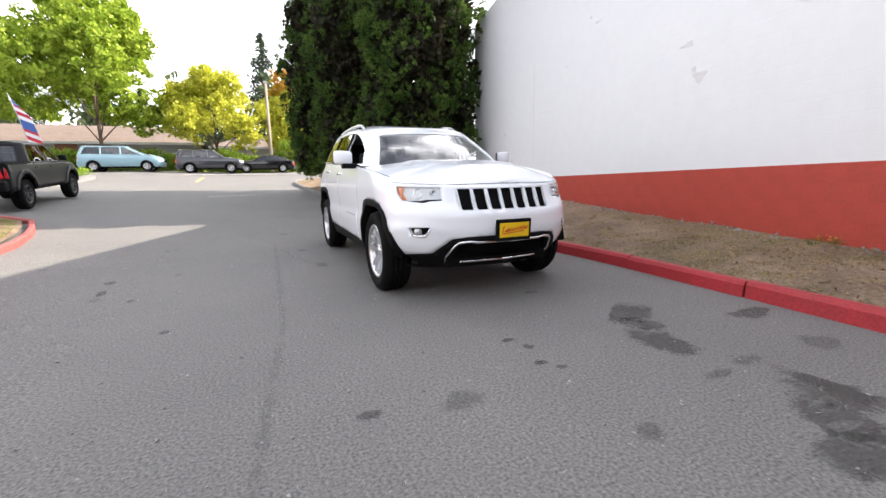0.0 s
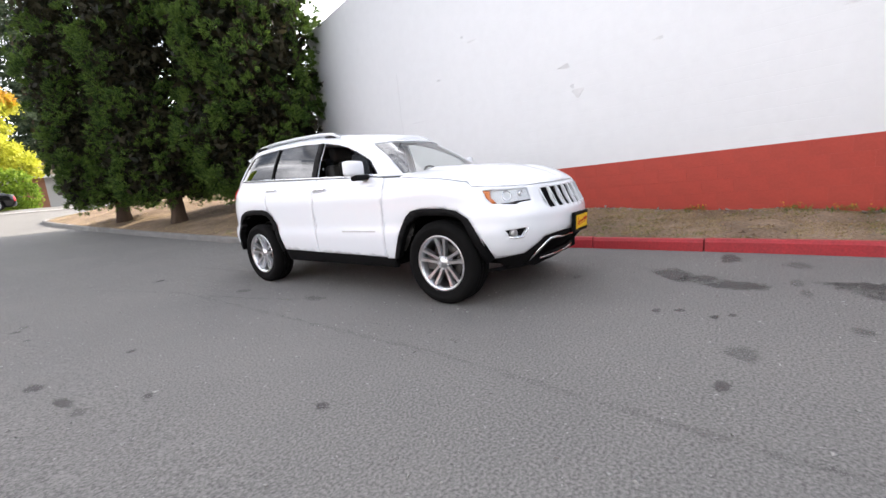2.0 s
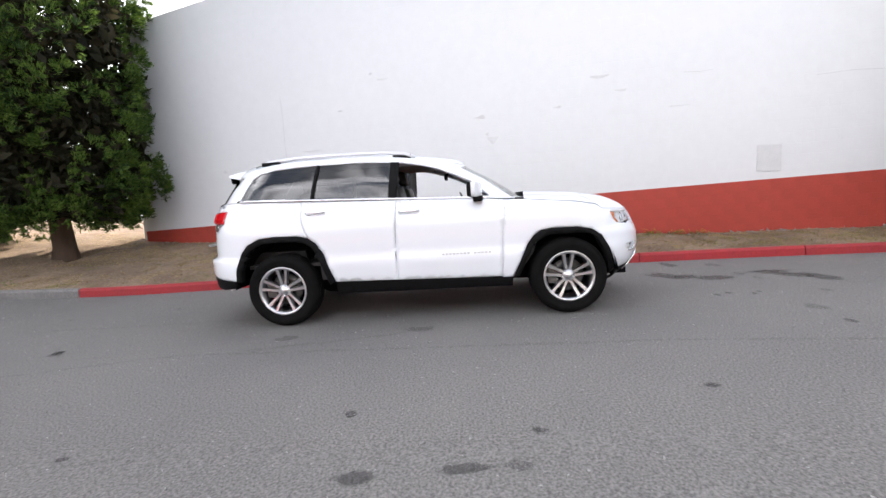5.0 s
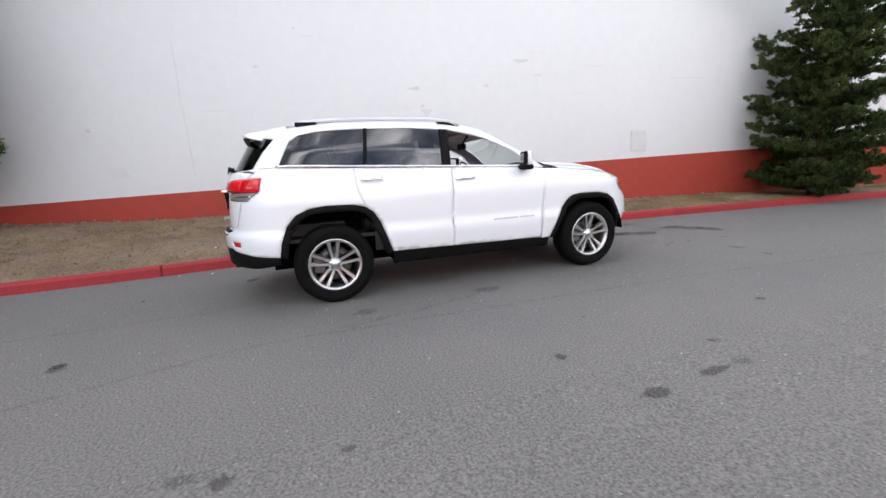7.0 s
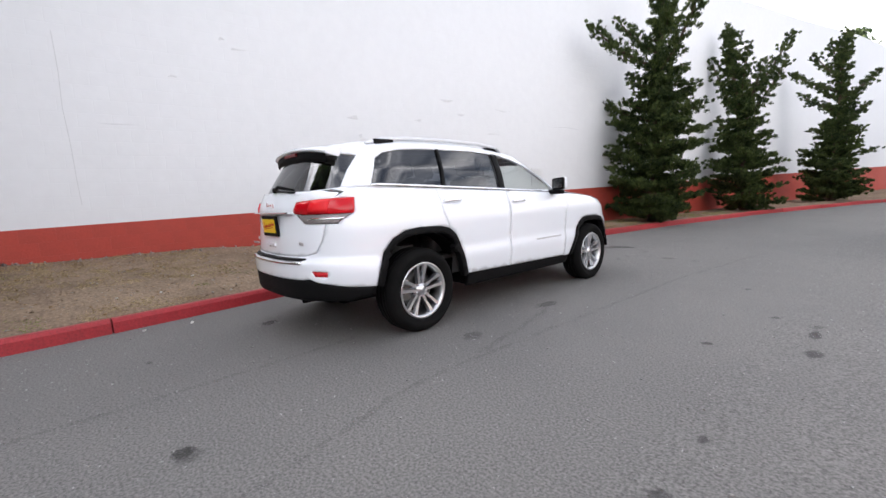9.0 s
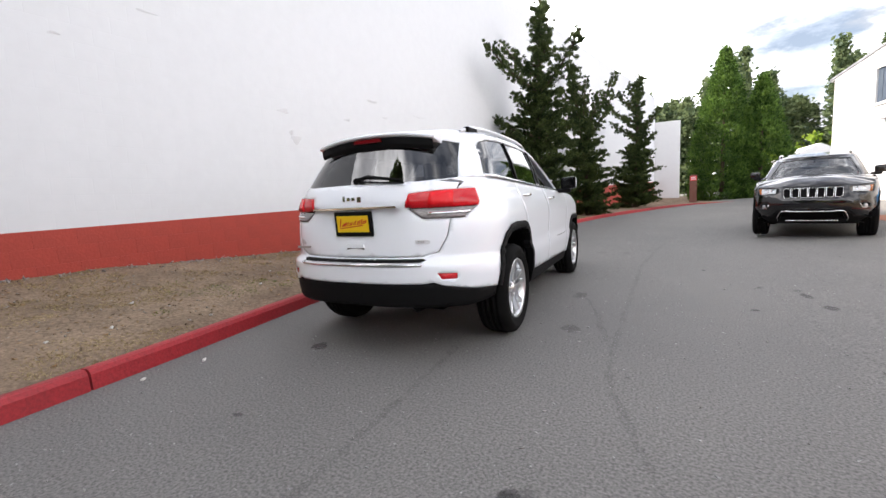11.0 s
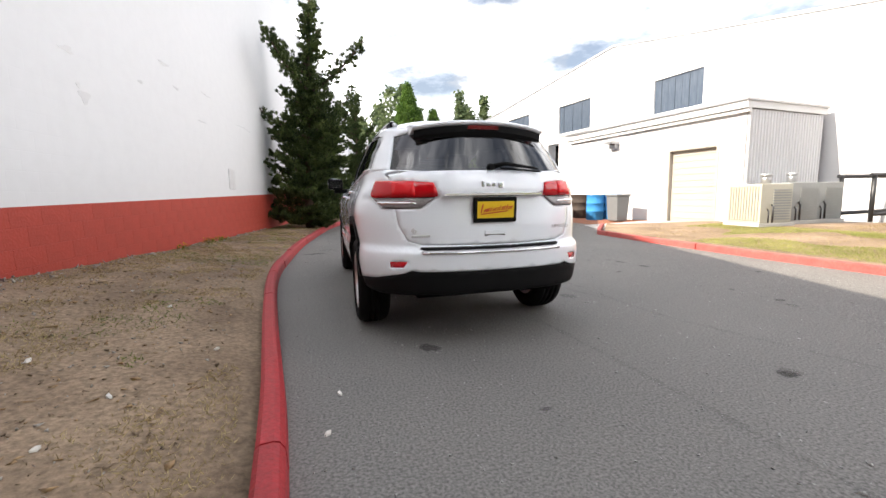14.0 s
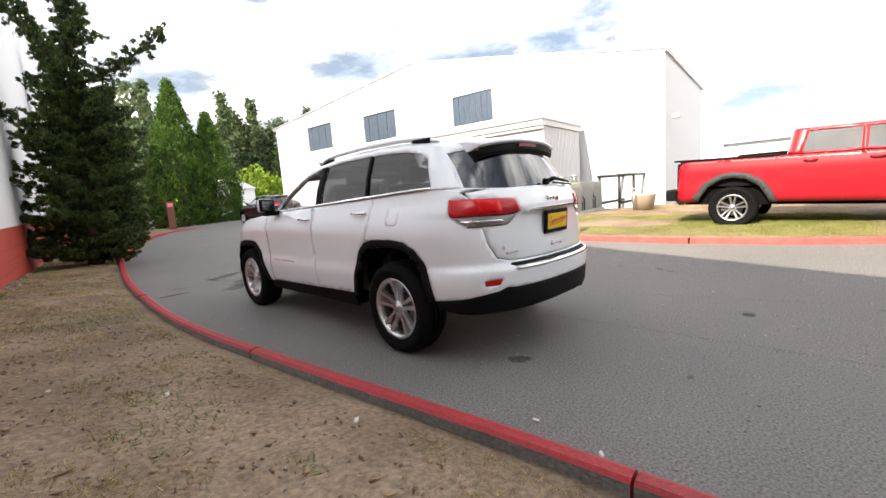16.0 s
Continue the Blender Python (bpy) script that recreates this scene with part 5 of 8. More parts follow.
    tube(bm, [(.38, -.47, 1.11), (.38, -.70, 1.0)], 0.03, 8)
    part("steering_wheel", bm, M_SEAT, car)
    for x in (-.38, .38):
        bm = bmesh.new()
        box(bm, x - .25, x + .25, -.32, .22, .62, .82, 0.06)
        box(bm, x - .25, x + .25, -.06, .09, 0, .64, 0.055, pose(0, .16, .76, -12, 0, 0))
        seat = part("front_seat", bm, M_SEAT, car, "black leather front seat", smooth=True)
        bm = bmesh.new()
        box(bm, x - .14, x + .14, -.05, .06, .67, .86, 0.045, pose(0, .16, .76, -12, 0, 0))
        tube(bm, [pose(0, .16, .76, -12, 0, 0) @ Vector((x - .05, 0, .6)), pose(0, .16, .76, -12, 0, 0) @ Vector((x - .05, 0, .7))], 0.008, 6)
        tube(bm, [pose(0, .16, .76, -12, 0, 0) @ Vector((x + .05, 0, .6)), pose(0, .16, .76, -12, 0, 0) @ Vector((x + .05, 0, .7))], 0.008, 6)
        part("headrest", bm, M_SEAT, seat, smooth=True)
    bm = bmesh.new()
    box(bm, -.68, .68, .62, 1.12, .64, .84, 0.06)
    box(bm, -.68, .68, -.06, .09, 0, .62, 0.055, pose(0, 1.08, .78, -14, 0, 0))
    rs = part("rear_seat", bm, M_SEAT, car, smooth=True)
    for x in (-.42, .42):
        bm = bmesh.new()
        box(bm, x - .13, x + .13, -.04, .06, .63, .80, 0.04, pose(0, 1.08, .78, -14, 0, 0))
        part("headrest", bm, M_SEAT, rs, smooth=True)
    bm = bmesh.new()
    box(bm, -.80, .80, -1.05, 1.85, .60, .635)
    box(bm, -.6, .6, 1.3, 2.15, .62, .75)
    part("cabin_floor", bm, M_SEAT, car)
    bm = bmesh.new()
    box(bm, -.56, .56, -.1, 1.8, 1.585, 1.597)
    part("headliner", bm, mat("grey_headliner", (0.32, 0.31, 0.30), 0.9), car)
    bm = bmesh.new()
    box(bm, -.12, .12, -.27, -.24, 1.43, 1.50, 0.015)
    tube(bm, [(0, -.26, 1.48), (0, -.34, 1.60)], 0.012, 6)
    part("inner_mirror", bm, M_PLASTIC, car)
    for y in (-1.4575, 1.4575):
        for s in (-1, 1):
            make_wheel(car, .812 * s, y, .376, s)
    return car


suv("parked_suv", "white five-door SUV with a black lower trim, windows down, on asphalt", Matrix.Identity(4), M_WHITEPAINT)


# ---------------------------------------------------------------- trees and hedges
L_CEDAR = leaf("cedar_spray", (0.018, 0.044, 0.010), (0.125, 0.200, 0.034), scale=1.6)
# darker leaf tone that carries the shade deep inside the cedar crowns
L_SHADED_INNER = leaf("shaded_inner_twig", (0.012, 0.014, 0.007), (0.040, 0.036, 0.018), scale=2.0)
L_JUNIPER = leaf("juniper_spray", (0.018, 0.034, 0.012), (0.105, 0.140, 0.042), scale=2.0)
L_HEDGE = leaf("arborvitae_spray", (0.028, 0.066, 0.012), (0.120, 0.205, 0.034), scale=1.0)
L_LIME = leaf("lime_green_leaf", (0.19, 0.29, 0.02), (0.44, 0.54, 0.07), scale=0.8)
L_YELLOW = leaf("yellow_green_leaf", (0.36, 0.39, 0.03), (0.66, 0.64, 0.09), scale=0.8)
L_ORANGE = leaf("orange_leaf", (0.40, 0.30, 0.02), (0.62, 0.30, 0.05), scale=0.5)
# lightened tones: the haze over the far woods is put into the leaf colour
L_FOREST = leaf("hazy_forest_leaf", (0.045, 0.075, 0.038), (0.155, 0.195, 0.085), scale=0.25)
L_CONIFER = leaf("far_conifer", (0.022, 0.040, 0.022), (0.075, 0.100, 0.055), scale=0.4)
L_BUSH = leaf("low_hedge_leaf", (0.11, 0.19, 0.015), (0.26, 0.36, 0.04), scale=1.0)
nrng = np.random.default_rng(11)


def leaves(name, at, spread, per, size, material, parent, out=None, lift=0.25, wide=0.42, label="", seed=1, kind=""):
    """Many small pointed leaves round the given places; spread is each place's radius, out the way its leaves point."""
    r = np.random.default_rng(seed)
    at = np.repeat(np.asarray(at, float), per, 0)
    n = len(at)
    sp = np.repeat(np.broadcast_to(np.asarray(spread, float), (len(at) // per,)), per)
    p = at + r.normal(size=(n, 3)) * sp[:, None] * (0.55, 0.55, 0.45)
    d = r.normal(size=(n, 3))
    if out is not None:
        d = d * 0.75 + np.repeat(np.asarray(out, float), per, 0)
    d[:, 2] += lift
    d /= np.linalg.norm(d, axis=1)[:, None] + 1e-9
    s = np.cross(d, r.normal(size=(n, 3)))
    s /= np.linalg.norm(s, axis=1)[:, None] + 1e-9
    k = size * r.uniform(0.6, 1.35, n)[:, None]
    v = np.stack([p - d * k * 0.5, p + s * k * wide * 0.5, p + d * k * 0.5, p - s * k * wide * 0.5], 1).reshape(-1, 3)
    f = np.arange(n * 4).reshape(-1, 4)
    ob = raw(name, v, f, material, parent)
    return tagged(ob, label, kind=kind)


def cedar(x, y, z, height, radius, seed, low=0.9, fine=18, lobes=640):
    """A tall dense column of sprays with hollows, on a short bare trunk."""
    r = np.random.default_rng(seed)
    tree = thing("cedar_tree", "tall dense dark green cedar on a bare trunk", "tree", Matrix.Translation((x, y, z)), group="cedars by the wall's end")
    bm = bmesh.new()
    tube(bm, [(0, 0, -0.2), (0.02, 0, 0.3), (0, 0.03, 1.5), (0.03, 0, 5.0), (0, 0, height * 0.9)], [0.30, 0.21, 0.17, 0.12, 0.03], 10)
    for k in range(7):
        a, h = r.uniform(0, 6.28), r.uniform(0.9, 2.2)
        tube(bm, [(0, 0, h), (math.cos(a) * 0.6, math.sin(a) * 0.6, h - 0.05), (math.cos(a) * 1.2, math.sin(a) * 1.2, h + 0.25)], [0.05, 0.035, 0.015], 6)
    part("trunk", bm, M_BARK, tree)
    # rounded lobes of sprays stand proud of dark hollows
    n = lobes
    h = low + (height - low) * r.uniform(0, 1, n) ** 1.5
    shape = ([0, 0.05, 0.15, 0.4, 0.7, 0.9, 1.0], [0.62, 0.85, 1.0, 1.0, 0.82, 0.45, 0.05])
    a = r.uniform(0, 2 * np.pi, n)
    rad = np.interp((h - low) / (height - low), *shape) * radius * (0.90 + 0.10 * np.sin(a * 3 + h * 1.3 + seed) + 0.07 * np.sin(a * 7 - h * 2.1)) * r.uniform(0.86, 1.0, n)
    c = np.stack([rad * np.cos(a), rad * np.sin(a), h], 1)
    out = np.stack([np.cos(a), np.sin(a), np.full(n, 0.45)], 1)
    size = r.uniform(0.13, 0.32, n)
    sub = 12
    way = r.normal(size=(n * sub, 3)) * 0.75 + np.repeat(out, sub, 0)
    way /= np.linalg.norm(way, axis=1)[:, None]
    cc = np.repeat(c, sub, 0) + way * np.repeat(size, sub)[:, None] * r.uniform(0.75, 1.1, n * sub)[:, None] * (1, 1, 1.25)
    leaves("crown", cc, 0.06, fine, 0.10, L_CEDAR, tree, way * 1.7, 0.25, 0.21, seed=seed)
    # inner leaves in twig brown, darkened so their colour holds the hollows' shade
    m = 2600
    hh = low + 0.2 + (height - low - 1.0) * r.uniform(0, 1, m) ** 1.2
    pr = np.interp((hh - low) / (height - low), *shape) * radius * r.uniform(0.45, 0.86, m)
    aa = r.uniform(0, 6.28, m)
    leaves("inner_foliage", np.stack([pr * np.cos(aa), pr * np.sin(aa), hh], 1), 0.18, 11, 0.24, L_SHADED_INNER, tree, None, 0.0, 0.45, seed=seed + 50)
    return tree


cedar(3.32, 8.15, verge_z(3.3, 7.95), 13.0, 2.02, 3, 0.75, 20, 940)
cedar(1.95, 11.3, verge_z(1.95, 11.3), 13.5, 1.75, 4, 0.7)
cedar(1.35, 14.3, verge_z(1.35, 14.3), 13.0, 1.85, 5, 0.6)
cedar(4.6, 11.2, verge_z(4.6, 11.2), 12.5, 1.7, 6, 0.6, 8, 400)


def juniper(x, y, z, tips, seed, body, radius, boughs=22, dense=42, per=34, size=0.080, fork=0.8):
    """A wind-twisted juniper: a leaning stem, sweeping limbs to the given tips, flat layered sprays all along; body: the height of its skirt, fork: how high up the limbs leave the stem."""
    r = np.random.default_rng(seed)
    tree = thing("juniper_tree", "twisted juniper with upswept limbs against the white wall", "tree", Matrix.Translation((x, y, z)), group="junipers along the wall")
    bm = bmesh.new()
    c, out, sp = [], [], []
    top = Vector(max(tips, key=lambda p: p[2]))

    def stem_at(h):
        t = h / top.z
        return Vector((top.x * t ** 1.4, top.y * t ** 1.4, h))

    tube(bm, [Vector((0, 0, -0.15))] + [stem_at(top.z * k / 6) for k in range(1, 7)], [0.17, 0.12, 0.10, 0.08, 0.06, 0.04, 0.012], 8)

    def bough(root, tip, thick, wide, sag=0.16, flat=0.22):
        """A limb that sags, then turns up at its tip, set with flat sprays along its outer part."""
        L = (tip - root).length
        low = root.lerp(tip, 0.62) - Vector((0, 0, sag * L))
        path = [root.lerp(low, t).lerp(low.lerp(tip, t), t) for t in (0, 0.25, 0.5, 0.75, 1.0)]
        tube(bm, path, [thick, thick * 0.8, thick * 0.6, thick * 0.4, thick * 0.15], 5)
        m = max(5, int(L * dense))
        for k in range(m):
            t = 0.15 + 0.85 * (k + r.uniform(0, 1)) / m
            p = root.lerp(low, t).lerp(low.lerp(tip, t), t)
            run = (low - root).lerp(tip - low, t).normalized()
            w = wide * (0.35 + 0.65 * math.sin(min(1.0, t * 1.02) * 2.6))
            side = Vector((r.normal(), r.normal(), flat * r.normal())) * w * 0.55
            c.append(p + side)
            out.append(run * 0.8 + side.normalized() * 0.5 + Vector((0, 0, 0.55)))
            sp.append(0.04 + 0.045 * (1 - t))

    for tip in tips:
        tip = Vector(tip)
        bough(stem_at(max(0.5, tip.z * fork)), tip, 0.055, 0.26, 0.14, 0.5)
    n = int(body * boughs)
    for k in range(n):
        h = 0.12 + (body + 0.05) * ((k + r.uniform(0, 1)) / n) ** 1.05
        a = k * 2.4 + r.uniform(-0.5, 0.5)
        L = radius * float(np.interp(h / (body + 0.3), [0, 0.10, 0.3, 0.65, 1.0], [0.85, 1.0, 1.0, 0.85, 0.5])) * r.uniform(0.62, 1.18)
        root = stem_at(h)
        bough(root, root + Vector((math.cos(a) * L, math.sin(a) * L, L * r.uniform(0.0, 0.42))), 0.03, 0.32)
    m = int((top.z - body) * 11)
    for k in range(m):
        h = body * 0.9 + (top.z * 0.96 - body * 0.9) * (k + r.uniform(0, 1)) / m
        a = k * 2.4 + r.uniform(-0.6, 0.6)
        L = r.uniform(0.35, 1.05) * (1.22 - h / top.z) * 1.1
        root = stem_at(h)
        bough(root, root + Vector((math.cos(a) * L, math.sin(a) * L, L * r.uniform(0.25, 0.8))), 0.02, 0.22)
    part("trunk", bm, M_BARK, tree)
    leaves("crown", np.array([tuple(v) for v in c]), np.array(sp), per, size, L_JUNIPER, tree, np.array([tuple(v) for v in out]), 0.15, 0.26, seed=seed)
    return tree


juniper(1.66, -9.95, 0.14, [(-0.35, 0.4, 7.4), (-1.8, 2.1, 5.5), (0.85, 2.35, 5.6), (0.9, 0.6, 6.1), (-0.6, 0.1, 6.5), (1.3, 0.7, 3.75), (-0.9, -0.3, 3.9), (-0.9, 0.9, 3.3)], 21, 4.1, 1.32, 21, 46, 42, 0.085)
juniper(0.72, -16.4, 0.1, [(0.8, 0.16, 7.2), (1.3, 0.25, 6.1), (0.1, 0.04, 6.4), (-1.2, -0.24, 6.5), (-1.05, -0.2, 5.5), (0.95, 0.2, 3.75), (-0.5, 0.4, 5.6)], 22, 3.3, 1.2, 22, 44, 42, 0.09, fork=0.6)
juniper(-1.1, -24.0, 0.1, [(-0.1, 0.0, 7.9), (0.4, 0.1, 7.5), (1.0, 0.1, 7.1), (1.8, 0.2, 6.4), (-1.3, -0.1, 5.9), (-1.0, -0.1, 4.5), (1.4, 0.1, 5.3)], 23, 3.6, 1.3, 22, 42, 42, 0.10)


def column(x, y, z, height, radius, seed, n=900, mt=None, label="clipped pointed arborvitae, dark below and bright above", group="arborvitae at the end of the drive", size=0.20, per=26):
    r = np.random.default_rng(seed)
    tree = thing("arborvitae", label, "tree", Matrix.Translation((x, y, z)), group=group)
    bm = bmesh.new()
    tube(bm, [(0, 0, -0.2), (0, 0, height * 0.5), (0, 0, height * 0.95)], [0.16, 0.1, 0.02], 8)
    part("trunk", bm, M_BARK, tree)
    h = height * r.uniform(0, 1, n) ** 1.2
    prof = radius * np.interp(h / height, [0, 0.1, 0.35, 0.55, 0.8, 1.0], [0.85, 1.0, 0.96, 0.72, 0.36, 0.02])
    a = r.uniform(0, 6.28, n)
    rad = prof * (0.93 + 0.07 * np.sin(5 * a + h * 2)) * np.where(r.uniform(0, 1, n) < 0.85, r.uniform(0.88, 1.02, n), r.uniform(0.3, 0.9, n))
    c = np.stack([rad * np.cos(a), rad * np.sin(a), h], 1)
    leaves("crown", c, 0.26, per, size, mt or L_HEDGE, tree, np.stack([np.cos(a), np.sin(a), np.full(n, 0.9)], 1), 0.3, 0.4, seed=seed)


column(-7.0, -35.5, 0.05, 11.6, 2.5, 31, 1700)
column(-9.4, -35.2, 0.05, 9.2, 2.1, 32, 1300)


def broadleaf(name, label, x, y, z, height, width, mt, seed, clear=2.0, n=420, per=34, size=0.30, group="", mt2=None):
    """A small street tree: a forked trunk and a loose rounded crown of leaf clumps."""
    r = np.random.default_rng(seed)
    tree = thing(name, label, "tree", Matrix.Translation((x, y, z)), group=group)
    bm = bmesh.new()
    tube(bm, [(0, 0, -0.2), (0.03, 0, clear), (0, 0.05, height * 0.8)], [0.17, 0.13, 0.03], 8)
    c, out = [], []
    lobes = []
    for k in range(13):
        a, h = k * 2.4 + r.uniform(-0.4, 0.4), clear + (height - clear) * r.uniform(0.05, 0.75)
        L = width * 0.5 * np.interp((h - clear) / (height - clear), [0, 0.35, 0.8], [0.85, 1.0, 0.5])
        tip = Vector((math.cos(a) * L * 0.75, math.sin(a) * L * 0.75, h + L * 0.35))
        tube(bm, [(0, 0, max(clear * 0.9, h - L * 0.5)), tip * 0.5 + Vector((0, 0, h * 0.42)), tip], [0.06, 0.04, 0.012], 6)
        lobes.append((tip, L * 0.48))
    lobes.append((Vector((0, 0, height - width * 0.18)), width * 0.22))
    lobes.append((Vector((0, 0, height * 0.66)), width * 0.30))
    for k in range(n):
        p, s = lobes[r.integers(len(lobes))]
        d = r.normal(size=3)
        d /= np.linalg.norm(d)
        c.append(np.array(p) + d * s * r.uniform(0.5, 1.05))
        out.append(d * 0.5)
    part("trunk", bm, M_BARK, tree)
    c, out = np.array(c), np.array(out)
    if mt2:
        hi = c[:, 2] > np.quantile(c[:, 2], 0.72)
        leaves("crown_tip", c[hi], 0.36, per, size, mt2, tree, out[hi], -0.1, 0.6, seed=seed + 1)
        c, out = c[~hi], out[~hi]
    leaves("crown", c, 0.36, per, size, mt, tree, out, -0.1, 0.6, seed=seed)


STREET = rise(33)
broadleaf("maple_tree", "broad lime-green street maple", -12.6, 36.5, STREET, 14.5, 9.8, L_LIME, 41, 2.8, 950, 44, 0.32, "street trees")
broadleaf("maple_tree", "yellow-green young maple behind a hedge", -4.7, 38.0, STREET, 8.9, 7.2, L_YELLOW, 42, 1.8, 620, 40, 0.28, "street trees")
broadleaf("maple_tree", "yellow maple turning orange at its top", 1.7, 41.0, STREET, 9.8, 5.2, L_YELLOW, 43, 1.9, 520, 40, 0.28, "street trees", L_ORANGE)
broadleaf("maple_tree", "lime-green maple beside a long low house", -21.5, 38.0, STREET, 11.0, 8.5, L_LIME, 44, 2.4, 420, 36, 0.32, "street trees")


def conifer(x, y, z, height, width, seed, n=300, mt=None):
    r = np.random.default_rng(seed)
    tree = thing("fir_tree", "tall ragged dark fir far behind the houses", "tree", Matrix.Translation((x, y, z)), group="far firs")
    bm = bmesh.new()
    tube(bm, [(0, 0, -0.5), (0, 0, height)], [0.3, 0.03], 6)
    part("trunk", bm, M_BARK, tree)
    c, out = [], []
    tiers = int(height * 1.7)
    for k in range(tiers):
        h = height * (0.12 + 0.86 * k / tiers)
        L = width / 2 * (1 - k / tiers) ** 0.85 * r.uniform(0.75, 1.15)
        for b in range(9):
            a = r.uniform(0, 6.28)
            for j in range(max(2, int(L * 2.2))):
                t = (j + 0.6) / max(2, int(L * 2.2))
                c.append((math.cos(a) * L * t, math.sin(a) * L * t, h - L * t * 0.18))
                out.append((math.cos(a) * 0.6, math.sin(a) * 0.6, -0.2))
    leaves("crown", np.array(c), 0.34, 9, 0.42, mt or L_CONIFER, tree, np.array(out), -0.1, 0.4, seed=seed)


conifer(1.0, 75.0, STREET, 24.0, 12.0, 51)
conifer(6.5, 52.0, STREET, 25.0, 9.0, 52)
conifer(10.5, 56.0, STREET, 23.0, 8.5, 53)
conifer(3.6, 60.0, STREET, 14.0, 7.0, 54)
rr = random.Random(6)
for k, (x, h) in enumerate(((-34, 17), (-29, 19), (-22, 14), (-17, 15), (-12, 13.5), (-8, 14), (-3, 12), (5, 17), (9, 15), (13, 19), (-40, 20), (-46, 18))):
    conifer(x, 66 + rr.uniform(0, 14), STREET, h + rr.uniform(-1.5, 1.5), 7 + rr.uniform(-1, 2), 60 + k)


def thicket(name, label, places, spread, per, size, mt, seed):
    """A far wood as one mass of leaf clumps."""
    ob = leaves(name, np.array(places), spread, per, size, mt, None, None, 0.0, 0.6, label, seed, "stuff")
    return tagged(ob, label, "trees", kind="stuff")


# the wooded rise beyond the end of the drive, and the woods behind the houses
pl = []
rt = np.random.default_rng(9)
for k in range(46):
    x, y = -74 + 1.75 * k + rt.uniform(-1, 1), -92 + rt.uniform(-9, 9)
    tall = 18.5 + 2.2 * math.sin(x * 0.31) + rt.uniform(-2.5, 3.0)
    w, sharp = rt.uniform(4.5, 8.0), k % 4 == 1
    if sharp:
        tall, w = tall + 3.0, 4.2
    for q in range(200):
        t = rt.uniform(0, 1)
        s = w * ((1.02 - t) if sharp else math.sqrt(max(0.02, 1 - (2 * t - 0.9) ** 2 * 0.85))) * 0.5
        d = rt.normal(size=2)
        d /= np.linalg.norm(d)
        pl.append((x + d[0] * s * rt.uniform(0.6, 1.1), y + d[1] * s, tall * t))
thicket("far_wood", "dark mixed wood on the rise beyond the drive", pl, 0.9, 14, 0.8, L_FOREST, 71)
pl = []
for k in range(700):
    pl.append((rt.uniform(-52, -14), rt.uniform(-84, -76), abs(rt.normal()) * 2.6 + rt.uniform(0, 3.5)))
thicket("far_shrubs", "pale green shrubs below the wood", pl, 0.8, 14, 0.8, L_BUSH, 72)
pl = []
for k in range(1500):
    x = rt.uniform(-60, 30)
    pl.append((x, rt.uniform(58, 68), STREET + rt.uniform(0, 1) ** 1.1 * (9.5 + 3.5 * math.sin(x * 0.55) + 1.8 * math.sin(x * 1.7)) * rt.uniform(0.8, 1.1)))
thicket("far_wood", "mixed green wood behind the houses", pl, 1.0, 14, 0.8, L_FOREST, 73)
# clipped hedge along the street
pl = []
for k in range(1900):
    x = rt.uniform(-17, 3.2)
    pl.append((x, 37.6 + rt.uniform(-0.8, 0.8), STREET + rt.uniform(0.0, 1.75 + 0.35 * math.sin(x * 1.1) + (0.8 if 0.6 < x < 3 else 0))))
hedge = leaves("hedge", np.array(pl), 0.22, 16, 0.20, L_BUSH, None, None, 0.2, 0.6, "", 74)
tagged(hedge, "rounded bright green hedge along the street", "hedge")


# ---------------------------------------------------------------- other vehicles
M_REDPAINT = mat("red_car_paint", (0.27, 0.0045, 0.012), 0.35, coat=0.6, spec=0.3)
M_TEAL = mat("pale_blue_car_paint", (0.22, 0.36, 0.42), 0.35, metal=0.3, coat=1.0)
M_CHARCOAL = mat("charcoal_car_paint", (0.010, 0.011, 0.012), 0.35, coat=0.08, spec=0.15)
M_NAVY = mat("dark_blue_car_paint", (0.012, 0.014, 0.024), 0.3, coat=1.0)
M_FLARE = mat("faded_black_flare", (0.035, 0.035, 0.036), 0.6, spec=0.3, vary=0.4, vary_scale=8, color2=(0.05, 0.05, 0.05))
M_SILVER = mat("silver_car_paint", (0.45, 0.46, 0.47), 0.35, metal=0.4, coat=1.0)


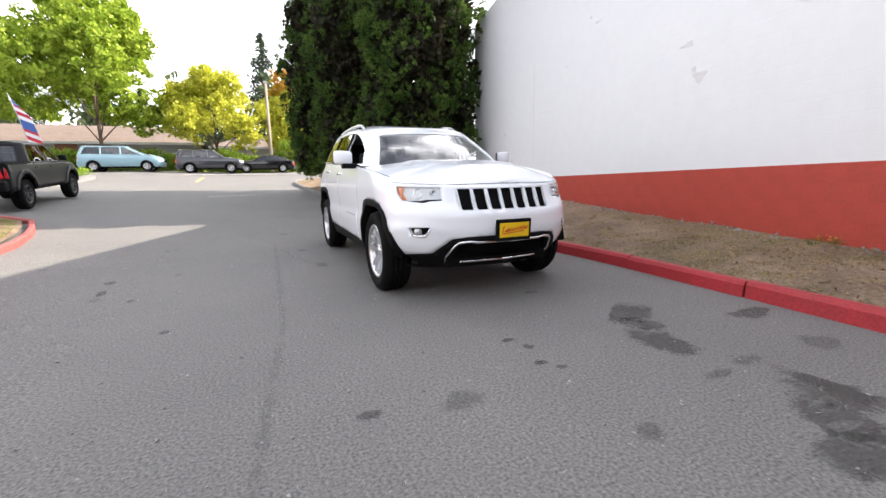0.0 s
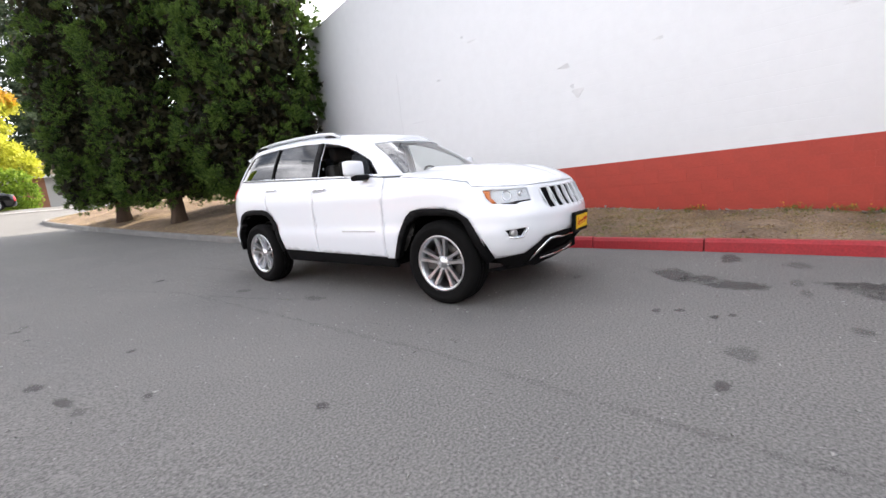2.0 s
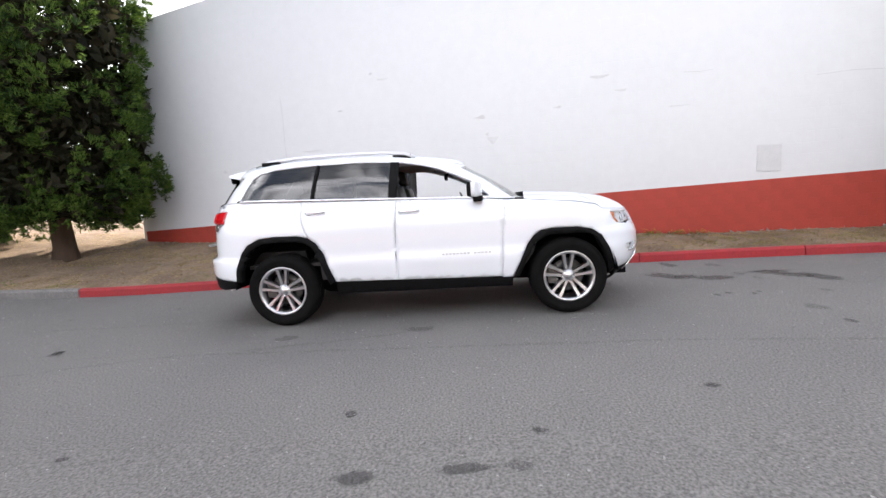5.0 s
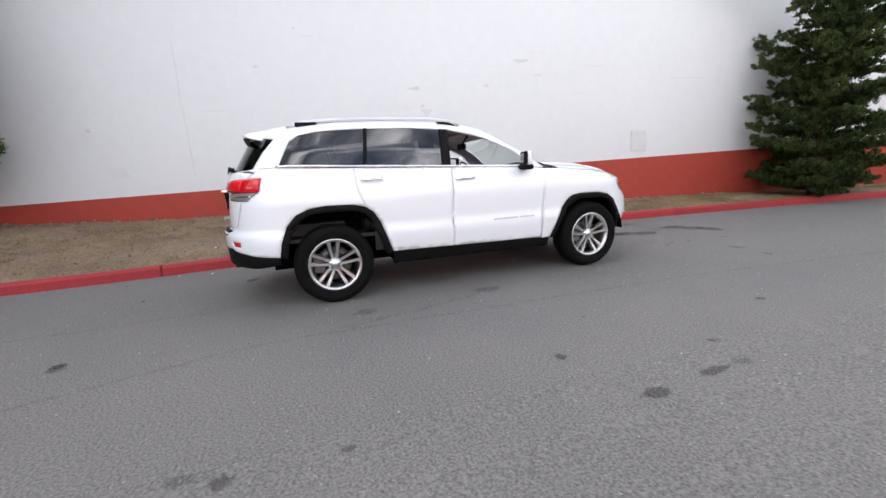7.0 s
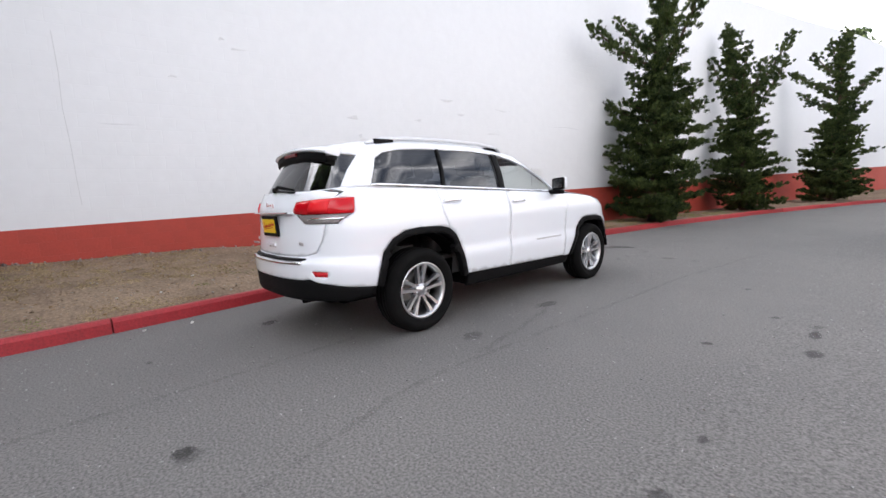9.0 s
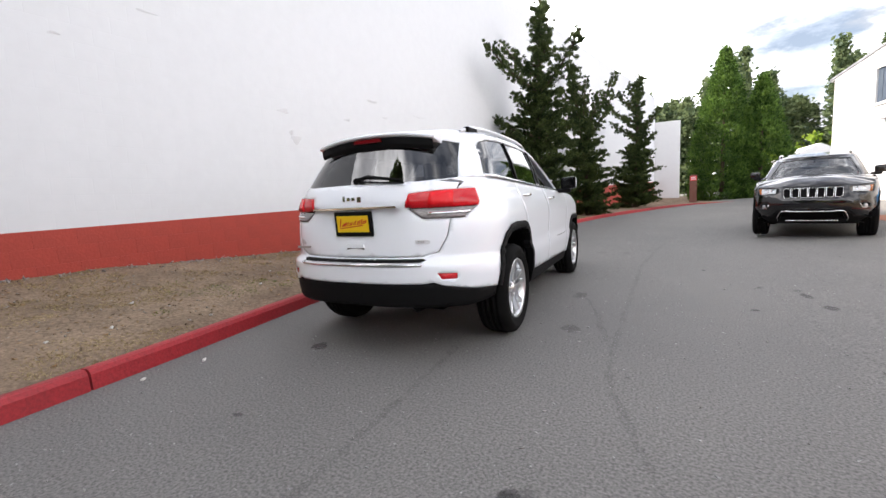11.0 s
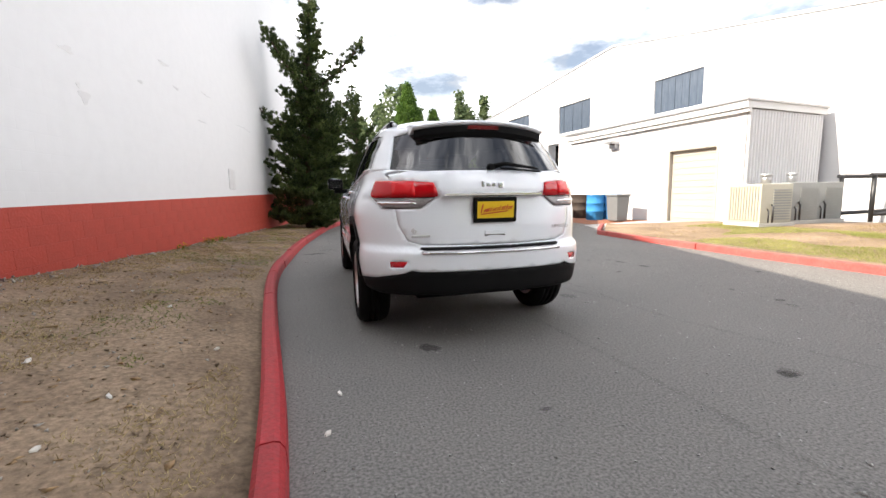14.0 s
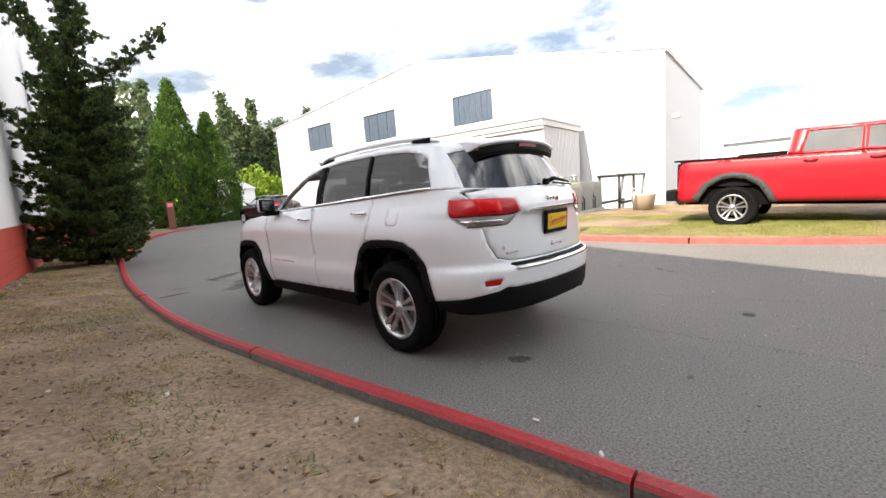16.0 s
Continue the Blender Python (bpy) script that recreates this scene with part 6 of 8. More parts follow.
def small_car(name, label, at, paint, length, half, height, belt_z, hood_y, roof0, roof1, base, axle, r, low=0.32, nose_z=0.95, bed=None, tail_z=None, flare=None):
    """A simpler vehicle, nose to -y: lower skin with arches, bonnet, glasshouse from hood_y over roof0 to roof1, wheels, lamps; bed: where an open load bed starts."""
    car = thing(name, label, "car", at)
    y0, y1 = axle - base / 2, axle + base / 2
    f, b = -length / 2, length / 2
    tail_z = tail_z or belt_z
    form = Form(T((low, f + 0.12), (0.55, f), (nose_z - 0.1, f + 0.03), (nose_z, f + 0.10), (belt_z, f + 0.30), h=0.03), T((low, half - 0.06), (0.6, half), (belt_z - 0.2, half - 0.005), (belt_z, half - 0.04), h=0.05),
                T((low, b - 0.10), (0.6, b), (belt_z, b - 0.06), h=0.03), 0.55, 2.6, 0.35, 4.0)
    form.lb = length - 0.9
    ar = r * (1.42 if flare else 1.16)

    def arch(c):
        return [("y", c + ar * math.cos(radians(a)), low + 0.04 if a in (180, 0) else r + ar * math.sin(radians(a))) for a in (180, 160, 135, 110, 90, 70, 45, 20, 0)]
    top = [("y", b - 0.7, belt_z), ("y", hood_y, belt_z - 0.02), ("y", (hood_y + f) / 2, lerp(nose_z, belt_z, 0.6)), ("f", half * 0.8, nose_z + 0.03), ("f", 0, nose_z)]
    outline = [("f", 0, low), ("f", half * 0.85, low)] + arch(y0) + arch(y1) + [("r", half * 0.85, low), ("r", 0, low), ("r", 0, tail_z), ("r", half * 0.85, tail_z)] + top
    part("body", trimmed(form, form.poly(outline), [], 0.065, 0.03, 0.0, (1, -1), True), paint, car)
    # bonnet and deck
    bm = bmesh.new()
    rows = []
    ks = 9
    ys_ = [lerp(f + 0.10, hood_y, k / ks) for k in range(ks + 1)]
    for i, y in enumerate(ys_):
        t = i / ks
        z = lerp(nose_z, belt_z, min(1.0, t * 1.25) ** 0.7)
        w = form.at(*form.uv(("y", max(y, f + 0.16), min(z, belt_z)))).x
        rows.append([bm.verts.new((w * u, y + (abs(u) ** 3) * (0.25 if i == 0 else 0.10 * (1 - t)), z + 0.06 * (1 - u * u) * min(1, t * 3))) for u in [-1 + 2 * j / 12 for j in range(13)]])
    for a, c in zip(rows, rows[1:]):
        for k in range(12):
            bm.faces.new((a[k], a[k + 1], c[k + 1], c[k])).smooth = True
    part("bonnet", bm, paint, car)
    end = bed if bed is not None else b - 0.10
    hi = Form(T((0, hood_y - 0.06), (.45, roof0)), T((0, half - 0.045), (.45, half - 0.20)), T((0, end), (.45, roof1)), 0.30, 3.0, 0.22, 4.0, height=lambda y, q: lerp(belt_z, height - 0.06, q / 0.45))
    hi.lb = max(0.8, roof1 - roof0)
    n = 3 if bed is None else 2
    wa, wb = hood_y + 0.32, end - 0.22
    wins = []
    for k in range(n):
        p, q = lerp(wa, wb, k / n) + 0.04, lerp(wa, wb, (k + 1) / n) - 0.04
        sl0 = (roof0 - hood_y) * 0.75 if k == 0 else 0.0
        sl1 = (end - roof1) * 0.9 if k == n - 1 else 0.0
        wins.append([("y", p, .03), ("y", min(p + sl0, q - 0.15), .39), ("y", q - sl1, .39), ("y", q, .03)])
    sh = hi.poly([("f", 0, 0), ("f", half * 0.7, 0), ("y", (wa + wb) / 2, 0), ("r", half * 0.7, 0), ("r", 0, 0)])
    rc = hi.poly([("r", 0, .04), ("r", half * 0.72, .04), ("r", half * 0.62, .38), ("r", 0, .38)])
    t2 = hi.poly([("r", 0, .45), ("r", half * 0.6, .45), ("y", (roof0 + roof1) / 2, .45), ("f", half * 0.6, .45), ("f", 0, .45)])
    fc = hi.poly([("f", 0, .41), ("f", half * 0.62, .40), ("f", half * 0.78, .03), ("f", 0, .03)])
    part("window_frame", trimmed(hi, sh + rc + t2 + fc, [hi.poly(w) for w in wins], 0.09, 0.02, 0.0, (1, -1), True), paint, car)
    for w in wins:
        for s in (-1, 1):
            part("side_window", trimmed(hi, hi.poly(w), [], 0.15, 0, -0.006, (s,)), M_TINT, car)
    part("windscreen", trimmed(hi, fc[::-1], [], 0.15, 0, -0.006, (1, -1), True), M_GLASS, car)
    part("rear_window", trimmed(hi, rc, [], 0.15, 0, -0.006, (1, -1), True), M_TINT, car)
    bm = bmesh.new()
    rows = []
    for i in range(13):
        u = lerp(hi.uv(("f", 0, .45))[0], hi.uv(("r", 0, .45))[0], i / 12)
        e = hi.at(u, .45)
        rows.append([bm.verts.new((e.x * (1 - j / 8), e.y, e.z + 0.06 * (1 - (1 - j / 8) ** 2.4) if 0 < i < 12 else e.z)) for j in range(9)])
    for s in (1, -1):
        vs = [[v if s == 1 else bm.verts.new((-v.co.x, v.co.y, v.co.z)) for v in row] for row in rows]
        for a, c in zip(vs, vs[1:]):
            for k in range(8):
                try:
                    bm.faces.new((a[k], a[k + 1], c[k + 1], c[k])).smooth = True
                except ValueError:
                    pass
    bmesh.ops.remove_doubles(bm, verts=bm.verts, dist=0.001)
    bmesh.ops.recalc_face_normals(bm, faces=bm.faces)
    part("roof", bm, paint, car)
    bm = bmesh.new()
    box(bm, -half + 0.12, half - 0.12, f + 0.3, b - 0.25, low - 0.02, low + 0.3)
    box(bm, -half + 0.2, half - 0.2, hood_y + 0.2, end - 0.3, low + 0.2, belt_z - 0.1)
    part("underbody", bm, M_DARK, car)
    bm = bmesh.new()
    for x in (-half * 0.42, half * 0.42):
        box(bm, x - 0.24, x + 0.24, (wa + wb) / 2 - 0.75, (wa + wb) / 2 - 0.6, belt_z - 0.4, belt_z + 0.18, 0.05)
    part("seat", bm, M_SEAT, car)
    if bed is not None:
        bm = bmesh.new()
        for s in (-1, 1):
            box(bm, s * (half - 0.085) - 0.07, s * (half - 0.085) + 0.07, bed + 0.05, b - 0.04, belt_z - 0.012, belt_z + 0.026, 0.01)
        box(bm, -half + 0.15, half - 0.15, b - 0.12, b - 0.05, belt_z - 0.005, belt_z + 0.022, 0.008)
        part("bed_rail", bm, M_PLASTIC, car)
        bm = bmesh.new()
        box(bm, -half + 0.09, half - 0.09, bed + 0.02, b - 0.09, 0.85, belt_z - 0.05)
        part("bed_cover", bm, M_PLASTIC, car)
    for s in (-1, 1):
        part("tail_lamp", trimmed(form, form.poly([("r", half - 0.22, belt_z - 0.36), ("r", half - 0.22, belt_z - 0.10), ("y", b - 0.16, belt_z - 0.10), ("y", b - 0.16, belt_z - 0.36)]), [], 0.06, 0.03, 0.012, (s,)), M_REDLENS, car, "red tail lamp")
        part("headlamp", trimmed(form, form.poly([("f", half * 0.55, nose_z - 0.20), ("f", half * 0.55, nose_z - 0.06), ("f", half * 0.93, nose_z - 0.03), ("f", half * 0.93, nose_z - 0.18)]), [], 0.06, 0.03, 0.008, (s,)), M_LAMPGREY, car)
        bm = bmesh.new()
        box(bm, half - 0.02, half + 0.17, hood_y + 0.30, hood_y + 0.42, belt_z + 0.04, belt_z + 0.2, 0.035)
        for v in bm.verts:
            v.co.x *= s
        part("door_mirror", bm, M_PLASTIC if flare else paint, car)
        for k in range(2):
            y = lerp(wa, wb, (k + 0.8) / n)
            bm = bmesh.new()
            tube(bm, [(s * (half + 0.0), y - 0.09, belt_z - 0.12), (s * (half + 0.03), y - 0.05, belt_z - 0.12), (s * (half + 0.03), y + 0.05, belt_z - 0.12), (s * half, y + 0.09, belt_z - 0.12)], 0.014, 6)
            part("door_handle", bm, paint, car)
            c = (y0, y1)[k]
            a_, b_ = ring_band(form, arch(c), 0.11 if flare else 0.02)
            part("arch_trim", trimmed(form, b_ + a_[::-1], [], 0.06, 0.05, 0.03 if flare else 0.006, (s,)), M_FLARE if flare else M_PLASTIC, car)
            make_wheel(car, s * (half - 0.14), c, r, s, 10, r, r * 0.60, M_BLACKMETAL if paint == M_CHARCOAL else M_SATIN, 0.135)
    bm = trimmed(form, form.poly([("r", 0, low), ("r", half * 0.93, low), ("r", half * 0.93, low + 0.26), ("r", 0, low + 0.26)]), [], 0.1, 0.05, 0.05, (1, -1), True)
    if bed is not None:
        box(bm, -half * 0.97, half * 0.97, b - 0.08, b + 0.12, low + 0.06, low + 0.30, 0.04)
    part("rear_bumper", bm, M_PLASTIC if bed is not None else paint, car)
    bm = trimmed(form, form.poly([("f", 0, nose_z - 0.24), ("f", half * 0.5, nose_z - 0.24), ("f", half * 0.5, nose_z - 0.05), ("f", 0, nose_z - 0.05)]), [], 0.1, 0.02, 0.008, (1, -1), True)
    part("grille", bm, M_PLASTIC, car)
    return car


def on_ground(x, y, turn, lift=0.0, pitch=0.0):
    return pose(x, y, rise(y, x) + lift, pitch, 0, turn)


suv("black_suv", "glossy black five-door SUV with a chrome-slotted grille, facing out", on_ground(-5.25, -7.55, 165), M_BLACKPAINT, main=False)
small_car("pickup_truck", "bright red crew-cab pickup with black flares on grass", pose(-8.0, 4.12, 0.105, 1.5, 0, 180), M_REDPAINT, 5.85, 1.0, 1.90, 1.39, -1.15, -0.45, 0.99, 3.57, 0.03, 0.42, 0.50, 1.22, bed=1.06, flare=True)
small_car("pickup_truck", "dark grey double-cab truck parked by a kerb", on_ground(-8.45, 11.4, 180, 0, -3.5), M_CHARCOAL, 5.1, 0.93, 1.82, 1.22, -1.2, -0.55, 1.0, 3.25, -0.05, 0.40, 0.50, 1.08, bed=1.25, flare=True)
small_car("minivan", "pale blue minivan on the street beside a hedge", on_ground(-10.2, 31.8, 90), M_TEAL, 5.1, 0.98, 1.75, 1.12, -1.45, -0.35, 2.2, 3.05, 0.05, 0.34, 0.28, 0.86)
small_car("far_suv", "dark blue SUV on the street by the hedge", on_ground(-4.75, 31.6, 90), M_NAVY, 4.6, 0.92, 1.72, 1.10, -1.05, -0.35, 2.0, 2.7, 0.0, 0.36, 0.32, 0.95)
small_car("far_sedan", "low black sedan by the utility pole", on_ground(-1.0, 32.6, -90), M_BLACKPAINT, 4.6, 0.9, 1.42, 0.92, -0.95, -0.2, 1.0, 2.7, 0.0, 0.33, 0.26, 0.74)
suv("black_suv", "black SUV parked at the far end of the drive", on_ground(-9.2, -24.8, 8), M_BLACKPAINT, main=False)
small_car("far_pickup", "silver pickup beyond the drive", on_ground(-13.2, -43.5, 150), M_SILVER, 5.3, 0.95, 1.8, 1.15, -1.2, -0.5, 0.9, 3.3, 0.0, 0.39, 0.45, 1.0, bed=1.1)


# ---------------------------------------------------------------- the drive's small things
def blob(bm, x, y, rx, ry, turn, z, seed, n=26):
    """An uneven flat patch."""
    r = random.Random(seed)
    ph = [r.uniform(0, 6.28) for _ in range(4)]
    pts = []
    for k in range(n):
        a = 2 * math.pi * k / n
        q = 1 + 0.22 * math.sin(2 * a + ph[0]) + 0.15 * math.sin(3 * a + ph[1]) + 0.10 * math.sin(5 * a + ph[2]) + 0.06 * math.sin(9 * a + ph[3])
        u, v = rx * q * math.cos(a), ry * q * math.sin(a)
        c, s = math.cos(turn), math.sin(turn)
        px, py = x + u * c - v * s, y + u * s + v * c
        pts.append(bm.verts.new((px, py, rise(py, px) + z)))
    bm.faces.new(pts)


def soft_stain(name, strength, round_edge=True):
    """An oil mark that fades out towards its ragged rim."""
    m = bpy.data.materials.new(name)
    m.use_nodes = True
    n, l = m.node_tree.nodes, m.node_tree.links
    b = n["Principled BSDF"]
    b.inputs["Base Color"].default_value = (0.030, 0.029, 0.029, 1)
    b.inputs["Roughness"].default_value = 0.6
    co = n.new("ShaderNodeTexCoord")
    t = n.new("ShaderNodeTexNoise")
    t.inputs["Scale"].default_value, t.inputs["Detail"].default_value, t.inputs["Roughness"].default_value = 9.0, 8.0, 0.75
    l.new(co.outputs["Object"], t.inputs["Vector"])
    r = n.new("ShaderNodeMapRange")
    r.inputs["From Min"].default_value, r.inputs["From Max"].default_value, r.inputs["To Max"].default_value = 0.38, 0.53, strength
    if not round_edge:
        l.new(t.outputs["Fac"], r.inputs["Value"])
        l.new(r.outputs["Result"], b.inputs["Alpha"])
        return m
    # thins out from the middle
    d = n.new("ShaderNodeVectorMath")
    d.operation = "DISTANCE"
    d.inputs[1].default_value = (0.5, 0.5, 0.5)
    flat = n.new("ShaderNodeVectorMath")
    flat.operation = "MULTIPLY_ADD"
    flat.inputs[1].default_value, flat.inputs[2].default_value = (1, 1, 0), (0, 0, 0.5)
    l.new(co.outputs["Generated"], flat.inputs[0])
    l.new(flat.outputs["Vector"], d.inputs[0])
    q = n.new("ShaderNodeMapRange")
    q.inputs["From Min"].default_value, q.inputs["From Max"].default_value, q.inputs["To Min"].default_value, q.inputs["To Max"].default_value = 0.18, 0.47, 0.12, -0.20
    l.new(d.outputs["Value"], q.inputs["Value"])
    a = n.new("ShaderNodeMath")
    l.new(t.outputs["Fac"], a.inputs[0])
    l.new(q.outputs["Result"], a.inputs[1])
    l.new(a.outputs["Value"], r.inputs["Value"])
    l.new(r.outputs["Result"], b.inputs["Alpha"])
    return m


M_STAIN1, M_STAIN2 = soft_stain("oil_mark_dark", 0.43), soft_stain("oil_mark_faint", 0.24)
STAINS = [(0.62, -3.05, .34, .16, .5, 1), (0.36, -3.52, .17, .26, .2, 1), (0.50, -3.28, .12, .22, .6, 1), (1.38, -3.47, .22, .12, .2, 1), (0.52, -4.36, .20, .20, .3, 1), (0.30, -4.50, .22, .20, .2, 1), (0.08, -4.63, .20, .19, .2, 1), (-0.51, -3.10, .05, .04, 0, 1), (-0.45, -3.25, .04, .05, 0, 1), (-0.52, -3.47, .05, .04, 0, 1),
          (-0.45, -3.56, .045, .03, 0, 1), (0.30, -2.23, .07, .05, 0, 2), (-1.53, -3.57, .06, .05, 0, 1), (-1.10, -3.65, .13, .10, .4, 2), (-0.52, -4.19, .08, .06, 0, 2), (0.23, -3.99, .10, .05, .3, 2), (0.55, -3.95, .16, .05, .1, 2), (-3.40, 0.04, .05, .12, .2, 1), (-3.35, -0.42, .05, .13, .1, 1),
          (-3.33, -0.66, .05, .08, 0, 2), (-2.80, 0.24, .04, .05, 0, 1), (-3.04, -0.80, .03, .05, 0, 1), (-1.23, 0.05, .10, .16, .2, 2), (0.58, -4.37, .10, .34, .1, 2), (-1.46, 3.45, .05, .08, 0, 1), (-3.2, 1.64, .04, .04, 0, 1), (-3.12, 2.33, .05, .06, 0, 2), (-3.2, 2.18, .06, .07, 0, 1),
          (-1.34, 1.26, .10, .13, .1, 2), (0.49, 2.34, .06, .12, .5, 1), (-1.52, 3.45, .10, .08, 0, 2), (0.13, 3.40, .04, .03, 0, 1), (1.18, -4.0, .18, .12, .4, 2), (-2.6, -1.9, .04, .06, 0, 1), (-4.3, 1.1, .05, .04, 0, 1), (-2.1, 4.3, .04, .05, 0, 2), (-0.2, 4.6, .06, .04, 0, 2)]
for k, (x, y, a, b, t, g) in enumerate(STAINS):
    bm = bmesh.new()
    blob(bm, x, y, a * 1.1, b * 1.1, t, 0.004, k + 1)
    ob = mesh_ob("oil_stain", bm, M_STAIN1 if g == 1 else M_STAIN2)
    tagged(ob, "dark oil stain soaked into grey asphalt", "stain", "oil stains on the drive", "structure")

M_TAR = soft_stain("tar_line", 0.14, False)
for k, line in enumerate(([(-0.66, 4.4), (-0.67, 3.7), (-0.64, 2.9), (-0.62, 2.4), (-0.58, 1.9)], [(-2.2, -5.0), (-2.05, -4.2), (-1.81, -2.0), (-1.73, 0.8), (-1.69, 1.9), (-1.75, 2.4), (-1.92, 3.0), (-2.2, 4.0)], [(-1.33, 0.15), (-1.5, 0.8), (-1.66, 1.6)])):
    bm = bmesh.new()
    r = random.Random(k)
    pts = []
    for (ax, ay), (bx, by) in zip(line, line[1:]):
        n = max(2, int(abs(by - ay) / 0.06))
        pts += [(lerp(ax, bx, j / n) + r.uniform(-0.012, 0.012), lerp(ay, by, j / n)) for j in range(n)]
    w = [r.uniform(0.008, 0.034) for _ in pts]
    va = [(bm.verts.new((x - d, y, rise(y, x) + 0.005)), bm.verts.new((x + d, y, rise(y, x) + 0.005))) for (x, y), d in zip(pts, w)]
    for a, b in zip(va, va[1:]):
        bm.faces.new((a[0], a[1], b[1], b[0]))
    tagged(mesh_ob("asphalt_seam", bm, M_TAR), "dark crumbling seam line in the asphalt", "crack", kind="structure")

# pale grit lying in the asphalt, and worn yellow and white paint
M_GRIT = mat("pale_grit", (0.34, 0.335, 0.32), 0.8, rand=0.0)
r = np.random.default_rng(14)
n = 7000
gx, gy = r.uniform(-7.5, 1.6, n), r.uniform(-8, 8, n)
keep = gx < np.array([kerb_x(v) for v in gy]) - 0.05
gx, gy = gx[keep], gy[keep]
n = len(gx)
s = r.uniform(0.003, 0.0075, n)
base = np.stack([gx, gy, np.array([rise(b, a) for a, b in zip(gx, gy)]) + 0.002], 1)
off = r.normal(size=(n, 4, 3)) * s[:, None, None]
v = (base[:, None] + off * (1.3, 1.3, 0.6)).reshape(-1, 3)
f = (np.arange(n)[:, None, None] * 4 + np.array([[0, 1, 2], [0, 2, 3], [0, 3, 1], [1, 3, 2]])).reshape(-1, 3)
tagged(raw("asphalt_grit", v, f, M_GRIT), "pale grit bedded in worn asphalt", "gravel", kind="stuff")
M_YLINE = mat("worn_yellow_paint", (0.55, 0.36, 0.09), 0.8, vary=0.8, vary_scale=5, color2=(0.3, 0.25, 0.15))
M_WLINE = mat("worn_white_paint", (0.50, 0.49, 0.47), 0.8, vary=0.8, vary_scale=4, color2=(0.25, 0.24, 0.23))
for nm, mt, lab, q in (("painted_line", M_YLINE, "worn yellow painted line on asphalt", [(-4.9, 21.5), (-4.72, 21.5), (-4.72, 25.5), (-4.9, 25.5)]), ("painted_line", M_WLINE, "worn white painted line on asphalt", [(-3.6, 13.4), (-1.9, 13.6), (-1.9, 13.72), (-3.6, 13.52)]),
                       ("painted_line", M_WLINE, "pale street edge line", [(-22.0, 28.6), (6.0, 28.6), (6.0, 29.1), (-22.0, 29.1)])):
    bm = bmesh.new()
    n = 12
    rows = []
    for k in range(n + 1):
        t = k / n
        (ax, ay), (bx, by), (cx, cy), (dx, dy) = q
        p0, p1 = (lerp(ax, dx, t), lerp(ay, dy, t)), (lerp(bx, cx, t), lerp(by, cy, t))
        rows.append([bm.verts.new((x, y, rise(y, x) + 0.014)) for x, y in (p0, p1)])
    for a, b in zip(rows, rows[1:]):
        bm.faces.new((a[0], a[1], b[1], b[0]))
    tagged(mesh_ob(nm, bm, mt), lab, "road marking", kind="structure")

# ---------------------------------------------------------------- marks and fittings on the white wall
WN = Vector((-1, 0.1217, 0)).normalized()


def on_wall(y, z, out=0.004):
    return Vector((wall_x(y), y, z)) + WN * out


vent = thing("wall_vent", "flush white painted vent cover on the wall", "vent")
bm = bmesh.new()
prism(bm, [(-6.36, 1.34), (-5.96, 1.36), (-5.96, 1.84), (-6.36, 1.82)], 0.0, 0.018, lambda a, b, d: on_wall(a, b, d))
part("cover", bm, M_SCUFF, vent)
bm = bmesh.new()
for k in range(6):
    z = 1.42 + 0.065 * k
    prism(bm, [(-6.32, z), (-6.0, z), (-6.0, z + 0.03), (-6.32, z + 0.03)], 0.018, 0.024, lambda a, b, d: on_wall(a, b, d))
part("louvres", bm, M_SCUFF, vent)
for k, (y, z, a, b) in enumerate(((-1.08, 2.38, .13, .10), (-0.98, 2.50, .05, .05), (-0.85, 2.86, .15, .05), (4.78, 1.40, .16, .12), (1.44, 4.0, .05, .03), (1.2, 3.86, .16, .02), (-3.2, 3.4, .22, .04), (-3.6, 3.1, .14, .03), (-2.4, 2.9, .10, .03), (5.2, 2.2, .06, .05), (2.2, 3.3, .08, .02), (-4.6, 2.7, .25, .015), (3.0, 2.5, .3, .012))):
    bm = bmesh.new()
    r = random.Random(k + 40)
    pts = []
    for j in range(18):
        t = 2 * math.pi * j / 18
        q = 1 + 0.3 * math.sin(3 * t + k) + r.uniform(-0.12, 0.12)
        pts.append((y + 0.75 * a * q * math.cos(t), z + 0.75 * b * q * math.sin(t)))
    prism(bm, pts[::-1], 0.0, 0.003, lambda u, v, d: on_wall(u, v, d))
    tagged(mesh_ob("wall_scuff", bm, M_SCUFF), "grey scuffed patch in white wall paint", "scuff", "scuffs on the wall", "structure")
M_CRACK = mat("hairline_crack", (0.46, 0.46, 0.46), 0.9)
for k, pts in enumerate(([(3.60, 3.75), (3.585, 3.2), (3.60, 2.7), (3.57, 2.2), (3.56, 1.7), (3.545, 1.3)], [(-5.2, 3.3), (-5.0, 3.28), (-4.7, 3.31)], [(-6.9, 3.0), (-7.5, 3.02), (-8.0, 2.98)])):
    bm = bmesh.new()
    for (a, b), (c, d) in zip(pts, pts[1:]):
        e = 0.0025
        prism(bm, [(a - e, b), (c - e, d), (c + e, d), (a + e, b)] if abs(d - b) > abs(c - a) else [(a, b - e), (c, d - e), (c, d + e), (a, b + e)], 0.0, 0.002, lambda u, v, h: on_wall(u, v, h))
    tagged(mesh_ob("wall_crack", bm, M_CRACK), "hairline crack in white wall paint", "crack", "cracks in the wall", "structure")

